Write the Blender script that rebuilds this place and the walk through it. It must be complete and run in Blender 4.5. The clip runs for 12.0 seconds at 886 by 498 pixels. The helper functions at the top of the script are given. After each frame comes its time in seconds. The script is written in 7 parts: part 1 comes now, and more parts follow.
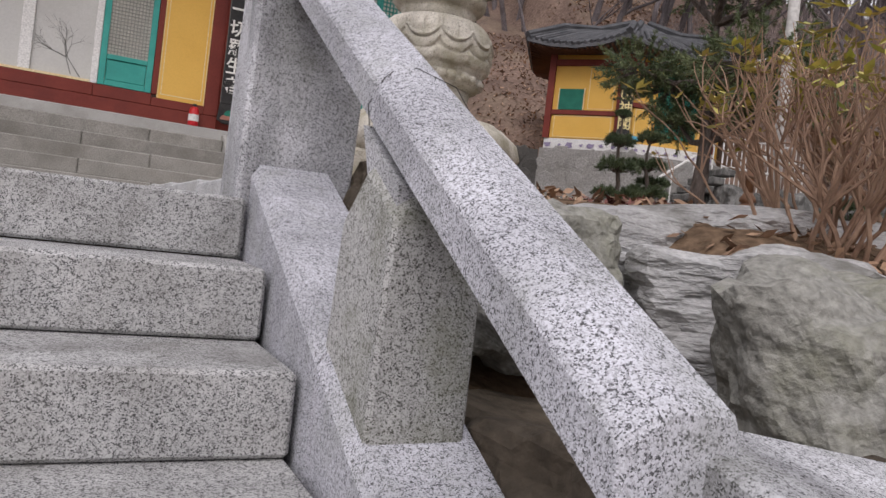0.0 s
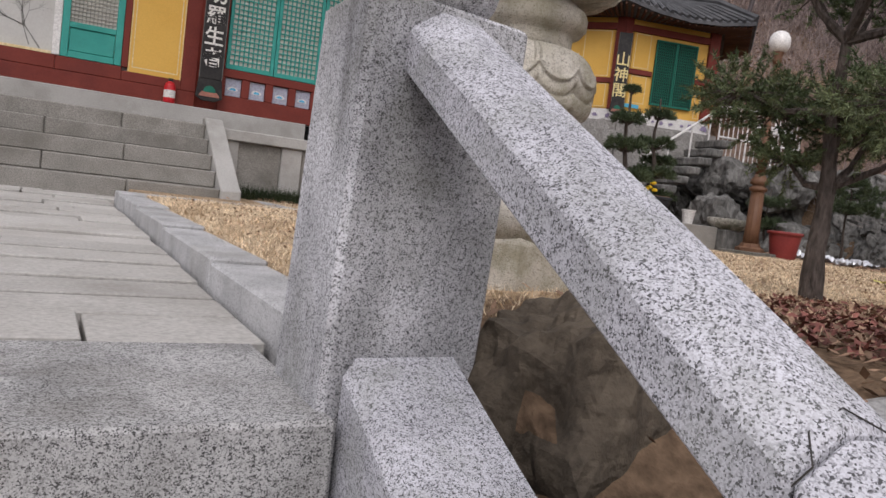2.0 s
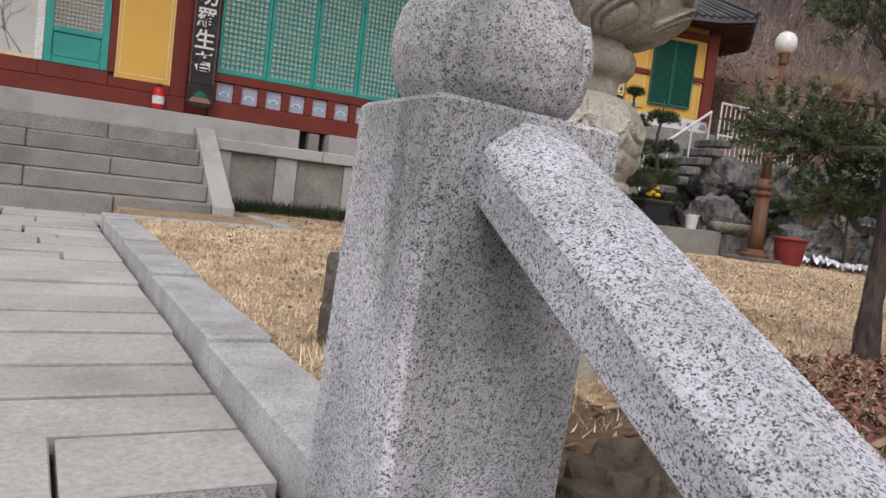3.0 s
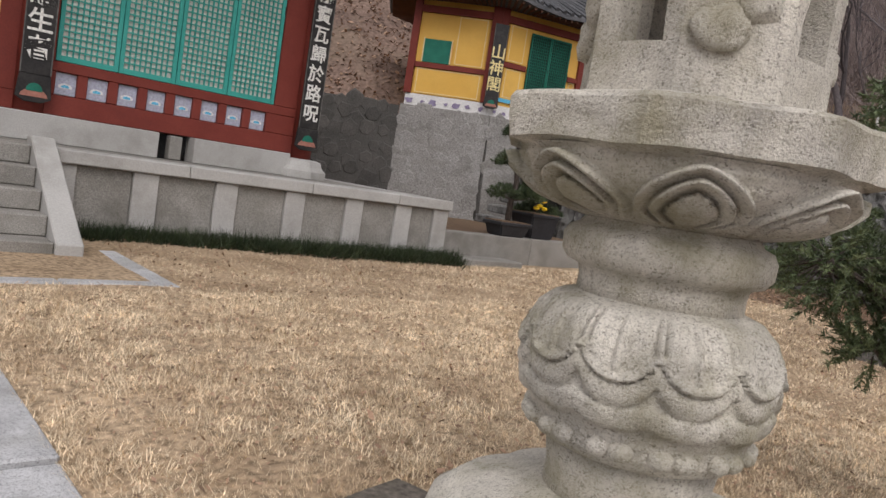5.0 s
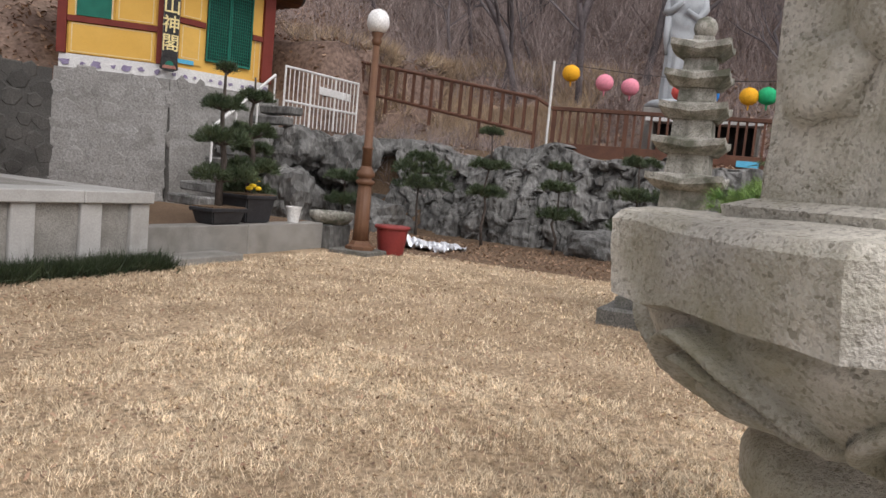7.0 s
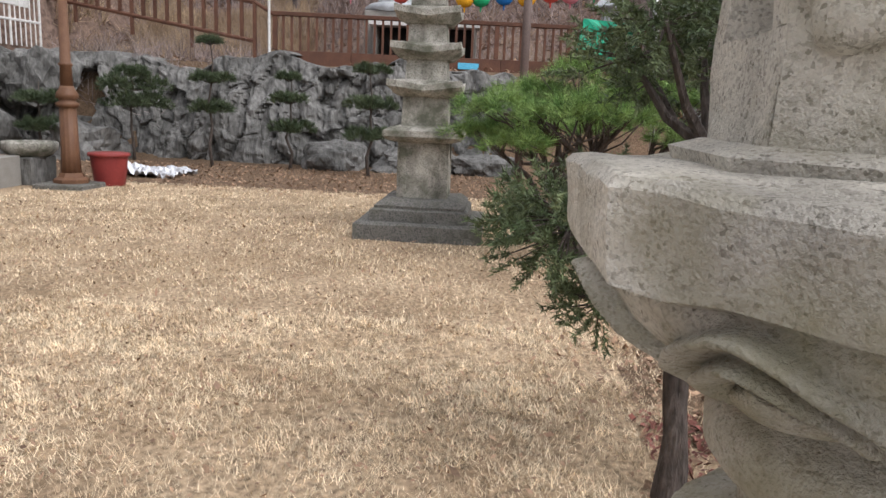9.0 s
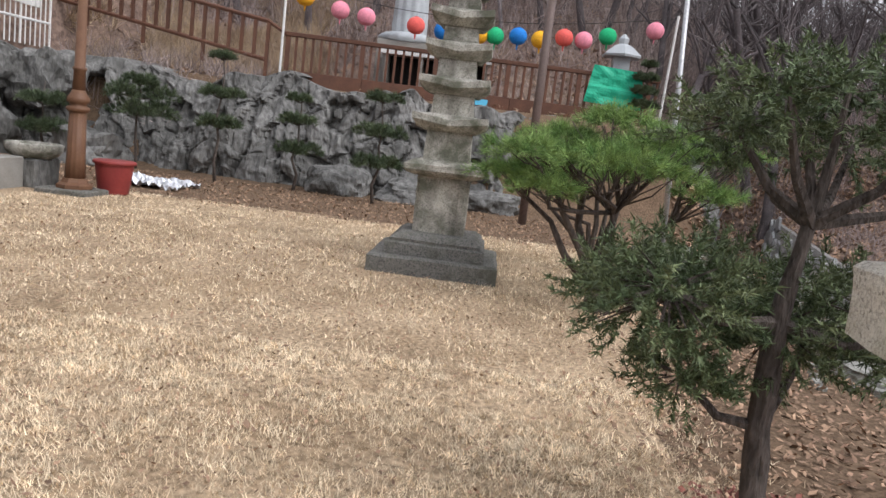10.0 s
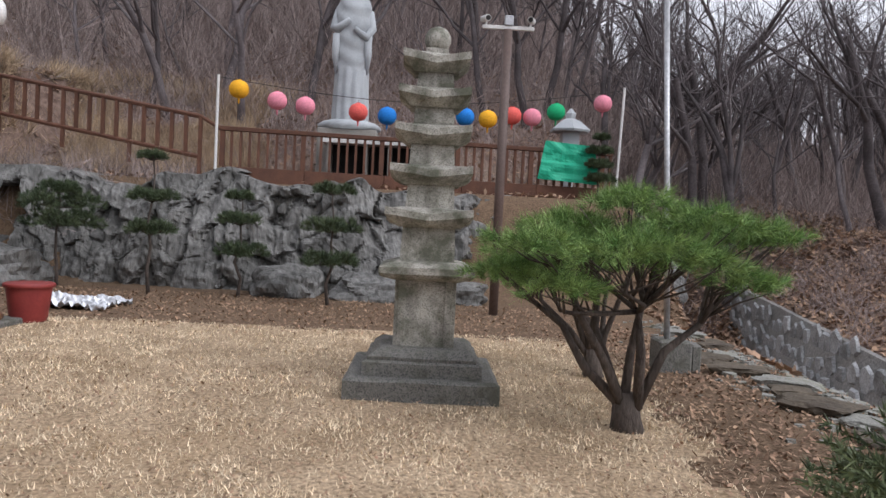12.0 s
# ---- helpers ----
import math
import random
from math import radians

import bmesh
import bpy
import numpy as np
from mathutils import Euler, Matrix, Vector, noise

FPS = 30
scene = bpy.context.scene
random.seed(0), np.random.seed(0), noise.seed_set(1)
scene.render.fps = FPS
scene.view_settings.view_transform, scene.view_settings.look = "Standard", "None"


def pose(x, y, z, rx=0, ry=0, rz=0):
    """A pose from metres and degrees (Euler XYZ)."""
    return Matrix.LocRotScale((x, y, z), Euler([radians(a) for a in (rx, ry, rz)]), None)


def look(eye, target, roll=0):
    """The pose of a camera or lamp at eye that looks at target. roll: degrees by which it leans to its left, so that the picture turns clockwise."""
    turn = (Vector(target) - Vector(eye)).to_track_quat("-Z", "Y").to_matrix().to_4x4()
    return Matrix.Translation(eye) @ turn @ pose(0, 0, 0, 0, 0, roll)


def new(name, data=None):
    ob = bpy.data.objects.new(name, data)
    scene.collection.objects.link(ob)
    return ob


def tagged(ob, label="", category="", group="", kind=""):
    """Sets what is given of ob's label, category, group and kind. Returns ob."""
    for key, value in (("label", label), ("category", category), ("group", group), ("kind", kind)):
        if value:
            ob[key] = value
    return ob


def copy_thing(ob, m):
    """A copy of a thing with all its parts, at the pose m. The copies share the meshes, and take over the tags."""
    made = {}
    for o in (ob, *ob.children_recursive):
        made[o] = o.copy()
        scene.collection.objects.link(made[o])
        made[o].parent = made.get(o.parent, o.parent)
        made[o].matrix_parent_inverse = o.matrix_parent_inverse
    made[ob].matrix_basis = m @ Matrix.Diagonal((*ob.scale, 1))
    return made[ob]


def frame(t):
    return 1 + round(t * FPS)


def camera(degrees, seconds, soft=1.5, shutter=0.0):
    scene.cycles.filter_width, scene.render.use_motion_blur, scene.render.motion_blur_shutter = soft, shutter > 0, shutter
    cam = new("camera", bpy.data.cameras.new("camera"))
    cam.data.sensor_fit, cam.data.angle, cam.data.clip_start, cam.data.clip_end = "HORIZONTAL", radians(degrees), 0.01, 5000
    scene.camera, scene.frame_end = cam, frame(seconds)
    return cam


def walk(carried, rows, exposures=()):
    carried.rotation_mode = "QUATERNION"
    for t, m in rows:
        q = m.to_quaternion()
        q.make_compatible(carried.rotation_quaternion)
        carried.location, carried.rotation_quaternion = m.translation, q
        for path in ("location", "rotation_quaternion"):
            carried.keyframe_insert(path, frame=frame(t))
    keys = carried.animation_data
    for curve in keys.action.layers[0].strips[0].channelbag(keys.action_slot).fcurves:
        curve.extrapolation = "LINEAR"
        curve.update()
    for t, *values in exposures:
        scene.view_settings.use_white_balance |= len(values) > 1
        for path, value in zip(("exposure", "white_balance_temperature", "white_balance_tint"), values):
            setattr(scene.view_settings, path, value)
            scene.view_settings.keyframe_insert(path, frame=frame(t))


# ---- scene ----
cam = camera(61.4, 12.0)
PATH = [
    (0, (0.303, 0.5, -0.173), (1.178, 2.298, -0.183), 6.6),
    (0.5, (0.28, 0.754, -0.045), (1.162, 2.548, -0.073), 6.6),
    (1, (0.283, 0.976, 0.02), (1.162, 2.77, -0.023), 6.8),
    (1.5, (0.313, 1.175, 0.177), (1.222, 2.952, 0.087), 6.9),
    (2, (0.227, 1.467, 0.308), (1.182, 3.217, 0.179), 6.9),
    (2.5, (0.232, 1.69, 0.365), (1.188, 3.439, 0.231), 7.1),
    (3, (0.258, 1.845, 0.537), (1.235, 3.58, 0.387), 6.8),
    (3.5, (0.278, 2.07, 0.613), (1.372, 3.739, 0.527), 7.4),
    (3.7, (0.274, 2.142, 0.715), (1.423, 3.776, 0.645), 7.8),
    (5.3, (0.32, 3.109, 1.102), (1.668, 4.573, 0.904), 8.8),
    (5.5, (0.346, 3.208, 1.107), (1.731, 4.635, 0.9), 8.7),
    (6, (0.452, 3.481, 1.253), (1.965, 4.766, 1.01), 8.5),
    (6.5, (0.536, 3.746, 1.289), (2.202, 4.833, 1.084), 7.4),
    (7, (0.764, 4.076, 1.318), (2.569, 4.91, 1.131), 5.3),
    (7.5, (0.937, 4.297, 1.338), (2.849, 4.827, 1.14), 3.9),
    (9.3, (1.001, 4.382, 1.359), (2.961, 4.483, 0.981), 3.0),
    (9.5, (1.024, 4.469, 1.364), (2.988, 4.573, 1.008), 4.3),
    (10, (1.095, 4.679, 1.38), (3.069, 4.772, 1.082), 6.9),
    (10.5, (1.3, 4.824, 1.423), (3.284, 4.863, 1.175), 7.7),
    (11, (1.55, 4.94, 1.453), (3.539, 4.922, 1.248), 6.7),
    (11.5, (1.872, 5.098, 1.459), (3.867, 5.062, 1.323), 4.8),
    (12, (2.212, 5.136, 1.476), (4.21, 5.087, 1.404), 2.9),
]
walk(cam, [(t, look(eye, target, roll)) for t, eye, target, roll in PATH], exposures=[(0, 0.20, 6500, 15), (2.5, 0.15, 6500, 14), (3.5, 0.30, 6500, 13), (5.5, 0.22, 6550, 13), (7.0, 0.45, 6450, 12), (9.3, 0.72, 6300, 11), (10.5, 0.68, 6200, 11), (12, 0.47, 6100, 12)])

# ---- light: overcast winter sky ----
world = bpy.data.worlds.new("world")
scene.world = world
world.use_nodes = True
wn = world.node_tree.nodes
wl = world.node_tree.links
wn.clear()
sky = wn.new("ShaderNodeTexSky")
sky.sky_type = "NISHITA"
sky.sun_disc = False
sky.sun_elevation = radians(42)
sky.sun_rotation = radians(200)
sky.dust_density = 6.0
sky.air_density = 1.2
grey = wn.new("ShaderNodeHueSaturation")
grey.inputs["Saturation"].default_value = 0.22
bg = wn.new("ShaderNodeBackground")
bg.inputs["Strength"].default_value = 0.12
out = wn.new("ShaderNodeOutputWorld")
wl.new(sky.outputs[0], grey.inputs["Color"])
veil = wn.new("ShaderNodeMix")
veil.data_type = "RGBA"
veil.inputs["Factor"].default_value = 0.75
veil.inputs["B"].default_value = (7.0, 7.0, 7.35, 1.0)
wl.new(grey.outputs[0], veil.inputs["A"])
wl.new(veil.outputs["Result"], bg.inputs["Color"])
wl.new(bg.outputs[0], out.inputs[0])
sun_data = bpy.data.lights.new("sun", "SUN")
sun_data.energy = 0.9
sun_data.angle = radians(30)
sun_data.color = (1.0, 0.975, 0.96)
sun = new("sun", sun_data)
sun.matrix_world = look((0, 0, 30), (0 + 12, 0 + 14, 30 - 20))


# ---- materials ----
def rgba(c):
    return (c[0], c[1], c[2], 1.0)


def surface(name, a, b, scale=3.0, fine=40.0, fine_amount=0.25, rough=0.8, bump=0.3, metal=0.0,
            stain=None, stain_scale=0.8, stain_amount=0.4, vary=0.0, spec=0.3, stretch=(1, 1, 1), bump_scale=None, island=False, bump_dist=0.02):
    """Two broad tones, a fine grain, a stain of its own shape, and relief."""
    m = bpy.data.materials.new(name)
    m.use_nodes = True
    nt = m.node_tree
    n, k = nt.nodes, nt.links
    bs = n["Principled BSDF"]
    geo = n.new("ShaderNodeNewGeometry")
    mp = n.new("ShaderNodeMapping")
    mp.inputs["Scale"].default_value = stretch
    k.new(geo.outputs["Position"], mp.inputs["Vector"])
    broad = n.new("ShaderNodeTexNoise")
    broad.inputs["Scale"].default_value = scale
    broad.inputs["Detail"].default_value = 5
    k.new(mp.outputs[0], broad.inputs["Vector"])
    ramp = n.new("ShaderNodeMapRange")
    ramp.inputs["From Min"].default_value = 0.32
    ramp.inputs["From Max"].default_value = 0.68
    k.new(broad.outputs["Fac"], ramp.inputs["Value"])
    mix = n.new("ShaderNodeMix")
    mix.data_type = "RGBA"
    mix.inputs["A"].default_value = rgba(a)
    mix.inputs["B"].default_value = rgba(b)
    k.new(ramp.outputs[0], mix.inputs["Factor"])
    grain = n.new("ShaderNodeTexNoise")
    grain.inputs["Scale"].default_value = fine
    grain.inputs["Detail"].default_value = 3
    k.new(mp.outputs[0], grain.inputs["Vector"])
    gm = n.new("ShaderNodeMapRange")
    gm.inputs["From Min"].default_value = 0.25
    gm.inputs["From Max"].default_value = 0.75
    gm.inputs["To Min"].default_value = 1 - fine_amount
    gm.inputs["To Max"].default_value = 1 + fine_amount
    k.new(grain.outputs["Fac"], gm.inputs["Value"])
    mul = n.new("ShaderNodeMix")
    mul.data_type = "RGBA"
    mul.blend_type = "MULTIPLY"
    mul.inputs["Factor"].default_value = 1
    k.new(mix.outputs["Result"], mul.inputs["A"])
    k.new(gm.outputs[0], mul.inputs["B"])
    col = mul.outputs["Result"]
    if stain:
        sn = n.new("ShaderNodeTexNoise")
        sn.inputs["Scale"].default_value = stain_scale
        sn.inputs["Detail"].default_value = 7
        sn.inputs["Roughness"].default_value = 0.65
        k.new(geo.outputs["Position"], sn.inputs["Vector"])
        sr = n.new("ShaderNodeMapRange")
        sr.inputs["From Min"].default_value = 0.5
        sr.inputs["From Max"].default_value = 0.68
        sr.inputs["To Max"].default_value = stain_amount
        k.new(sn.outputs["Fac"], sr.inputs["Value"])
        sm = n.new("ShaderNodeMix")
        sm.data_type = "RGBA"
        sm.inputs["B"].default_value = rgba(stain)
        k.new(col, sm.inputs["A"])
        k.new(sr.outputs[0], sm.inputs["Factor"])
        col = sm.outputs["Result"]
    if vary:
        if island:
            src = geo.outputs["Random Per Island"]
        else:
            src = n.new("ShaderNodeObjectInfo").outputs["Random"]
        vm = n.new("ShaderNodeMapRange")
        vm.inputs["To Min"].default_value = 1 - vary
        vm.inputs["To Max"].default_value = 1 + vary
        k.new(src, vm.inputs["Value"])
        vx = n.new("ShaderNodeMix")
        vx.data_type = "RGBA"
        vx.blend_type = "MULTIPLY"
        vx.inputs["Factor"].default_value = 1
        k.new(col, vx.inputs["A"])
        k.new(vm.outputs[0], vx.inputs["B"])
        col = vx.outputs["Result"]
    k.new(col, bs.inputs["Base Color"])
    bs.inputs["Roughness"].default_value = rough
    bs.inputs["Metallic"].default_value = metal
    bs.inputs["Specular IOR Level"].default_value = spec
    if bump:
        bp = n.new("ShaderNodeBump")
        bp.inputs["Strength"].default_value = bump
        bp.inputs["Distance"].default_value = bump_dist
        if bump_scale:
            bn = n.new("ShaderNodeTexNoise")
            bn.inputs["Scale"].default_value = bump_scale
            bn.inputs["Detail"].default_value = 6
            k.new(mp.outputs[0], bn.inputs["Vector"])
            k.new(bn.outputs["Fac"], bp.inputs["Height"])
        else:
            k.new(grain.outputs["Fac"], bp.inputs["Height"])
        k.new(bp.outputs[0], bs.inputs["Normal"])
    return m


def granite(name, light, dark, grains=170.0, dark_share=0.40, moss=None, moss_amount=0.5, stain_scale=2.0, bump=0.25, vary=0.0, soft=0.12, streak=0.0, spread=0.0):
    """Speckled stone: pale feldspar with dark mica grains, blotched by weather."""
    m = bpy.data.materials.new(name)
    m.use_nodes = True
    nt = m.node_tree
    n, k = nt.nodes, nt.links
    bs = n["Principled BSDF"]
    geo = n.new("ShaderNodeNewGeometry")
    sp = n.new("ShaderNodeTexNoise")
    sp.inputs["Scale"].default_value = grains * 0.8
    sp.inputs["Detail"].default_value = 3
    sp.inputs["Roughness"].default_value = 0.6
    k.new(geo.outputs["Position"], sp.inputs["Vector"])
    # crystals: cells of several tones with ragged edges
    wob = n.new("ShaderNodeVectorMath")
    wob.operation = "MULTIPLY_ADD"
    wob.inputs[1].default_value = (1.6 / grains, 1.6 / grains, 1.6 / grains)
    k.new(sp.outputs["Color"], wob.inputs[0])
    k.new(geo.outputs["Position"], wob.inputs[2])
    cells = n.new("ShaderNodeTexVoronoi")
    cells.inputs["Scale"].default_value = grains
    k.new(wob.outputs[0], cells.inputs["Vector"])
    sep = n.new("ShaderNodeSeparateColor")
    k.new(cells.outputs["Color"], sep.inputs[0])
    clump = n.new("ShaderNodeTexNoise")
    clump.inputs["Scale"].default_value = grains * 0.22
    clump.inputs["Detail"].default_value = 2
    k.new(geo.outputs["Position"], clump.inputs["Vector"])
    tone = n.new("ShaderNodeMath")
    tone.operation = "MULTIPLY_ADD"
    tone.inputs[1].default_value = 0.9
    k.new(clump.outputs["Fac"], tone.inputs[0])
    k.new(sep.outputs[0], tone.inputs[2])
    r = n.new("ShaderNodeValToRGB")
    e = r.color_ramp.elements
    e[0].position, e[0].color = (0.55 + dark_share - 0.36) / 1.5, (0, 0, 0, 1)
    e[1].position, e[1].color = 0.86, (1, 1, 1, 1)
    for pos, v in ((0.62 + dark_share - 0.36) / 1.5, 0.38), ((0.82 + dark_share - 0.36) / 1.5, 0.62), ((0.95 + dark_share - 0.36) / 1.5, 0.82):
        q = e.new(pos)
        q.color = (v, v, v, 1)
    norm = n.new("ShaderNodeMath")
    norm.operation = "DIVIDE"
    norm.inputs[1].default_value = 1.5
    k.new(tone.outputs[0], norm.inputs[0])
    k.new(norm.outputs[0], r.inputs[0])
    mix = n.new("ShaderNodeMix")
    mix.data_type = "RGBA"
    mix.inputs["A"].default_value = rgba(dark)
    mix.inputs["B"].default_value = rgba(light)
    k.new(r.outputs[0], mix.inputs["Factor"])
    broad = n.new("ShaderNodeTexNoise")
    broad.inputs["Scale"].default_value = 5
    broad.inputs["Detail"].default_value = 6
    k.new(geo.outputs["Position"], broad.inputs["Vector"])
    br = n.new("ShaderNodeMapRange")
    br.inputs["From Min"].default_value = 0.3
    br.inputs["From Max"].default_value = 0.7
    br.inputs["To Min"].default_value = 0.78
    br.inputs["To Max"].default_value = 1.16
    k.new(broad.outputs["Fac"], br.inputs["Value"])
    mul = n.new("ShaderNodeMix")
    mul.data_type = "RGBA"
    mul.blend_type = "MULTIPLY"
    mul.inputs["Factor"].default_value = 1
    k.new(mix.outputs["Result"], mul.inputs["A"])
    k.new(br.outputs[0], mul.inputs["B"])
    col = mul.outputs["Result"]
    if streak:
        mp = n.new("ShaderNodeMapping")
        mp.inputs["Scale"].default_value = (1, 1, 0.22)
        mp.inputs["Location"].default_value = (0.37, 0.1, 0.0)
        k.new(geo.outputs["Position"], mp.inputs["Vector"])
        tn = n.new("ShaderNodeTexNoise")
        tn.inputs["Scale"].default_value = 5.5
        tn.inputs["Detail"].default_value = 6
        k.new(mp.outputs[0], tn.inputs["Vector"])
        tr = n.new("ShaderNodeMapRange")
        tr.inputs["From Min"].default_value = 0.5
        tr.inputs["From Max"].default_value = 0.68
        tr.inputs["To Min"].default_value = 1.0
        tr.inputs["To Max"].default_value = 1.0 - streak
        k.new(tn.outputs["Fac"], tr.inputs["Value"])
        tm = n.new("ShaderNodeMix")
        tm.data_type = "RGBA"
        tm.blend_type = "MULTIPLY"
        tm.inputs["Factor"].default_value = 1
        k.new(col, tm.inputs["A"])
        k.new(tr.outputs[0], tm.inputs["B"])
        col = tm.outputs["Result"]
    if moss:
        sn = n.new("ShaderNodeTexNoise")
        sn.inputs["Scale"].default_value = stain_scale
        sn.inputs["Detail"].default_value = 8
        sn.inputs["Roughness"].default_value = 0.62
        k.new(geo.outputs["Position"], sn.inputs["Vector"])
        sr = n.new("ShaderNodeMapRange")
        sr.inputs["From Min"].default_value = 0.48 - spread
        sr.inputs["From Max"].default_value = 0.66 - spread
        sr.inputs["To Max"].default_value = moss_amount
        k.new(sn.outputs["Fac"], sr.inputs["Value"])
        sm = n.new("ShaderNodeMix")
        sm.data_type = "RGBA"
        sm.inputs["B"].default_value = rgba(moss)
        k.new(col, sm.inputs["A"])
        k.new(sr.outputs[0], sm.inputs["Factor"])
        col = sm.outputs["Result"]
    if vary:
        oi = n.new("ShaderNodeObjectInfo")
        vm = n.new("ShaderNodeMapRange")
        vm.inputs["To Min"].default_value = 1 - vary
        vm.inputs["To Max"].default_value = 1 + vary
        k.new(oi.outputs["Random"], vm.inputs["Value"])
        vx = n.new("ShaderNodeMix")
        vx.data_type = "RGBA"
        vx.blend_type = "MULTIPLY"
        vx.inputs["Factor"].default_value = 1
        k.new(col, vx.inputs["A"])
        k.new(vm.outputs[0], vx.inputs["B"])
        col = vx.outputs["Result"]
    k.new(col, bs.inputs["Base Color"])
    bs.inputs["Roughness"].default_value = 0.85
    bs.inputs["Specular IOR Level"].default_value = 0.25
    bp = n.new("ShaderNodeBump")
    bp.inputs["Strength"].default_value = bump
    bp.inputs["Distance"].default_value = 0.006
    k.new(sp.outputs["Fac"], bp.inputs["Height"])
    k.new(bp.outputs[0], bs.inputs["Normal"])
    return m


GRANITE = granite("granite_post", (0.66, 0.66, 0.685), (0.085, 0.085, 0.09), grains=450, dark_share=0.375, moss=(0.15, 0.155, 0.125), moss_amount=0.45, stain_scale=3.5, streak=0.45)
RAILSTONE = granite("granite_rail", (0.60, 0.60, 0.645), (0.085, 0.085, 0.09), grains=450, dark_share=0.385, moss=(0.22, 0.23, 0.20), moss_amount=0.35, stain_scale=7)
STEP = granite("granite_step", (0.52, 0.515, 0.51), (0.07, 0.07, 0.07), grains=400, dark_share=0.40, moss=(0.16, 0.15, 0.13), moss_amount=0.4, stain_scale=3, vary=0.06, streak=0.25)
MOSSY = granite("granite_mossy", (0.60, 0.595, 0.58), (0.09, 0.088, 0.08), grains=420, dark_share=0.38, moss=(0.11, 0.115, 0.07), moss_amount=0.75, stain_scale=5, streak=0.3)
LANTERN = granite("lantern_stone", (0.68, 0.64, 0.56), (0.31, 0.285, 0.24), grains=260, dark_share=0.24, moss=(0.27, 0.245, 0.155), moss_amount=0.75, stain_scale=4.0, bump=1.0, streak=0.3, spread=0.03)
PAVING = surface("path_slab", (0.40, 0.385, 0.36), (0.48, 0.465, 0.44), scale=1.5, fine=60, fine_amount=0.2, stain=(0.25, 0.235, 0.21), stain_scale=1.4, stain_amount=0.5, vary=0.1, bump=0.2)
KERB = granite("kerb_stone", (0.50, 0.50, 0.505), (0.25, 0.25, 0.25), grains=320, dark_share=0.34, moss=(0.25, 0.24, 0.21), moss_amount=0.5, vary=0.06)
HALLSTONE = surface("hall_stone", (0.29, 0.275, 0.25), (0.22, 0.21, 0.19), scale=3.5, fine=90, fine_amount=0.38, stain=(0.125, 0.115, 0.095), stain_scale=1.2, stain_amount=0.55, vary=0.08, bump=0.2)
PALESTONE = surface("pale_stone", (0.36, 0.35, 0.33), (0.43, 0.42, 0.40), scale=2.0, fine=70, fine_amount=0.12, stain=(0.22, 0.21, 0.185), stain_scale=1.6, stain_amount=0.5, bump=0.15)
PAGODA = granite("pagoda_stone", (0.47, 0.445, 0.39), (0.19, 0.18, 0.155), grains=150, dark_share=0.36, moss=(0.085, 0.09, 0.06), moss_amount=0.85, stain_scale=4, bump=0.8, streak=0.45, spread=0.04)
PAGODA_DARK = granite("pagoda_base_stone", (0.22, 0.21, 0.19), (0.08, 0.08, 0.075), grains=130, dark_share=0.40, moss=(0.075, 0.075, 0.055), moss_amount=0.8, stain_scale=5, bump=0.6)
REDWOOD = surface("oxide_red_paint", (0.16, 0.028, 0.019), (0.19, 0.036, 0.025), scale=3, fine=60, fine_amount=0.15, stain=(0.11, 0.022, 0.018), stain_scale=2, stain_amount=0.5, rough=0.65, bump=0.08)
TEAL = surface("teal_paint", (0.035, 0.30, 0.255), (0.05, 0.35, 0.30), scale=4, fine=80, fine_amount=0.1, stain=(0.03, 0.2, 0.175), stain_scale=3, stain_amount=0.4, rough=0.55, bump=0.08)
TEALDARK = surface("dark_green_paint", (0.010, 0.125, 0.085), (0.015, 0.16, 0.11), scale=4, fine=80, fine_amount=0.15, rough=0.6, bump=0.08)
YELLOW = surface("ochre_yellow_plaster", (0.70, 0.41, 0.085), (0.74, 0.45, 0.105), scale=1.2, fine=50, fine_amount=0.05, stain=(0.6, 0.35, 0.08), stain_scale=2, stain_amount=0.35, rough=0.75, bump=0.05)
CREAM = surface("cream_line", (0.74, 0.62, 0.38), (0.7, 0.56, 0.3), rough=0.75, bump=0.05)
PAPER = surface("door_paper", (0.62, 0.60, 0.55), (0.54, 0.52, 0.48), scale=5, rough=0.9, bump=0.05)
PLASTER = surface("grey_white_plaster", (0.56, 0.555, 0.53), (0.50, 0.495, 0.475), scale=1.5, fine=40, fine_amount=0.06, stain=(0.42, 0.41, 0.385), stain_scale=1.1, stain_amount=0.5, bump=0.05)
WHITE = surface("white_paint", (0.72, 0.71, 0.69), (0.64, 0.63, 0.61), scale=3, rough=0.6, bump=0.1)
INK = surface("black_lacquer", (0.016, 0.015, 0.015), (0.028, 0.026, 0.025), scale=6, fine=50, fine_amount=0.3, rough=0.5, bump=0.08, stain=(0.06, 0.055, 0.05), stain_scale=9, stain_amount=0.5)
LETTER = surface("white_letter", (0.75, 0.74, 0.7), (0.68, 0.67, 0.63), rough=0.7, bump=0)
GOLD = surface("pale_gold_letter", (0.80, 0.68, 0.33), (0.74, 0.6, 0.28), rough=0.6, bump=0)
SALMON = surface("faded_salmon_paint", (0.42, 0.19, 0.14), (0.30, 0.13, 0.10), scale=20, rough=0.7, bump=0)
LILAC = surface("lilac_paint", (0.36, 0.36, 0.46), (0.42, 0.44, 0.5), scale=30, rough=0.7, bump=0)
SKYBLUE = surface("sky_blue_paint", (0.10, 0.42, 0.62), (0.12, 0.46, 0.66), rough=0.6, bump=0)
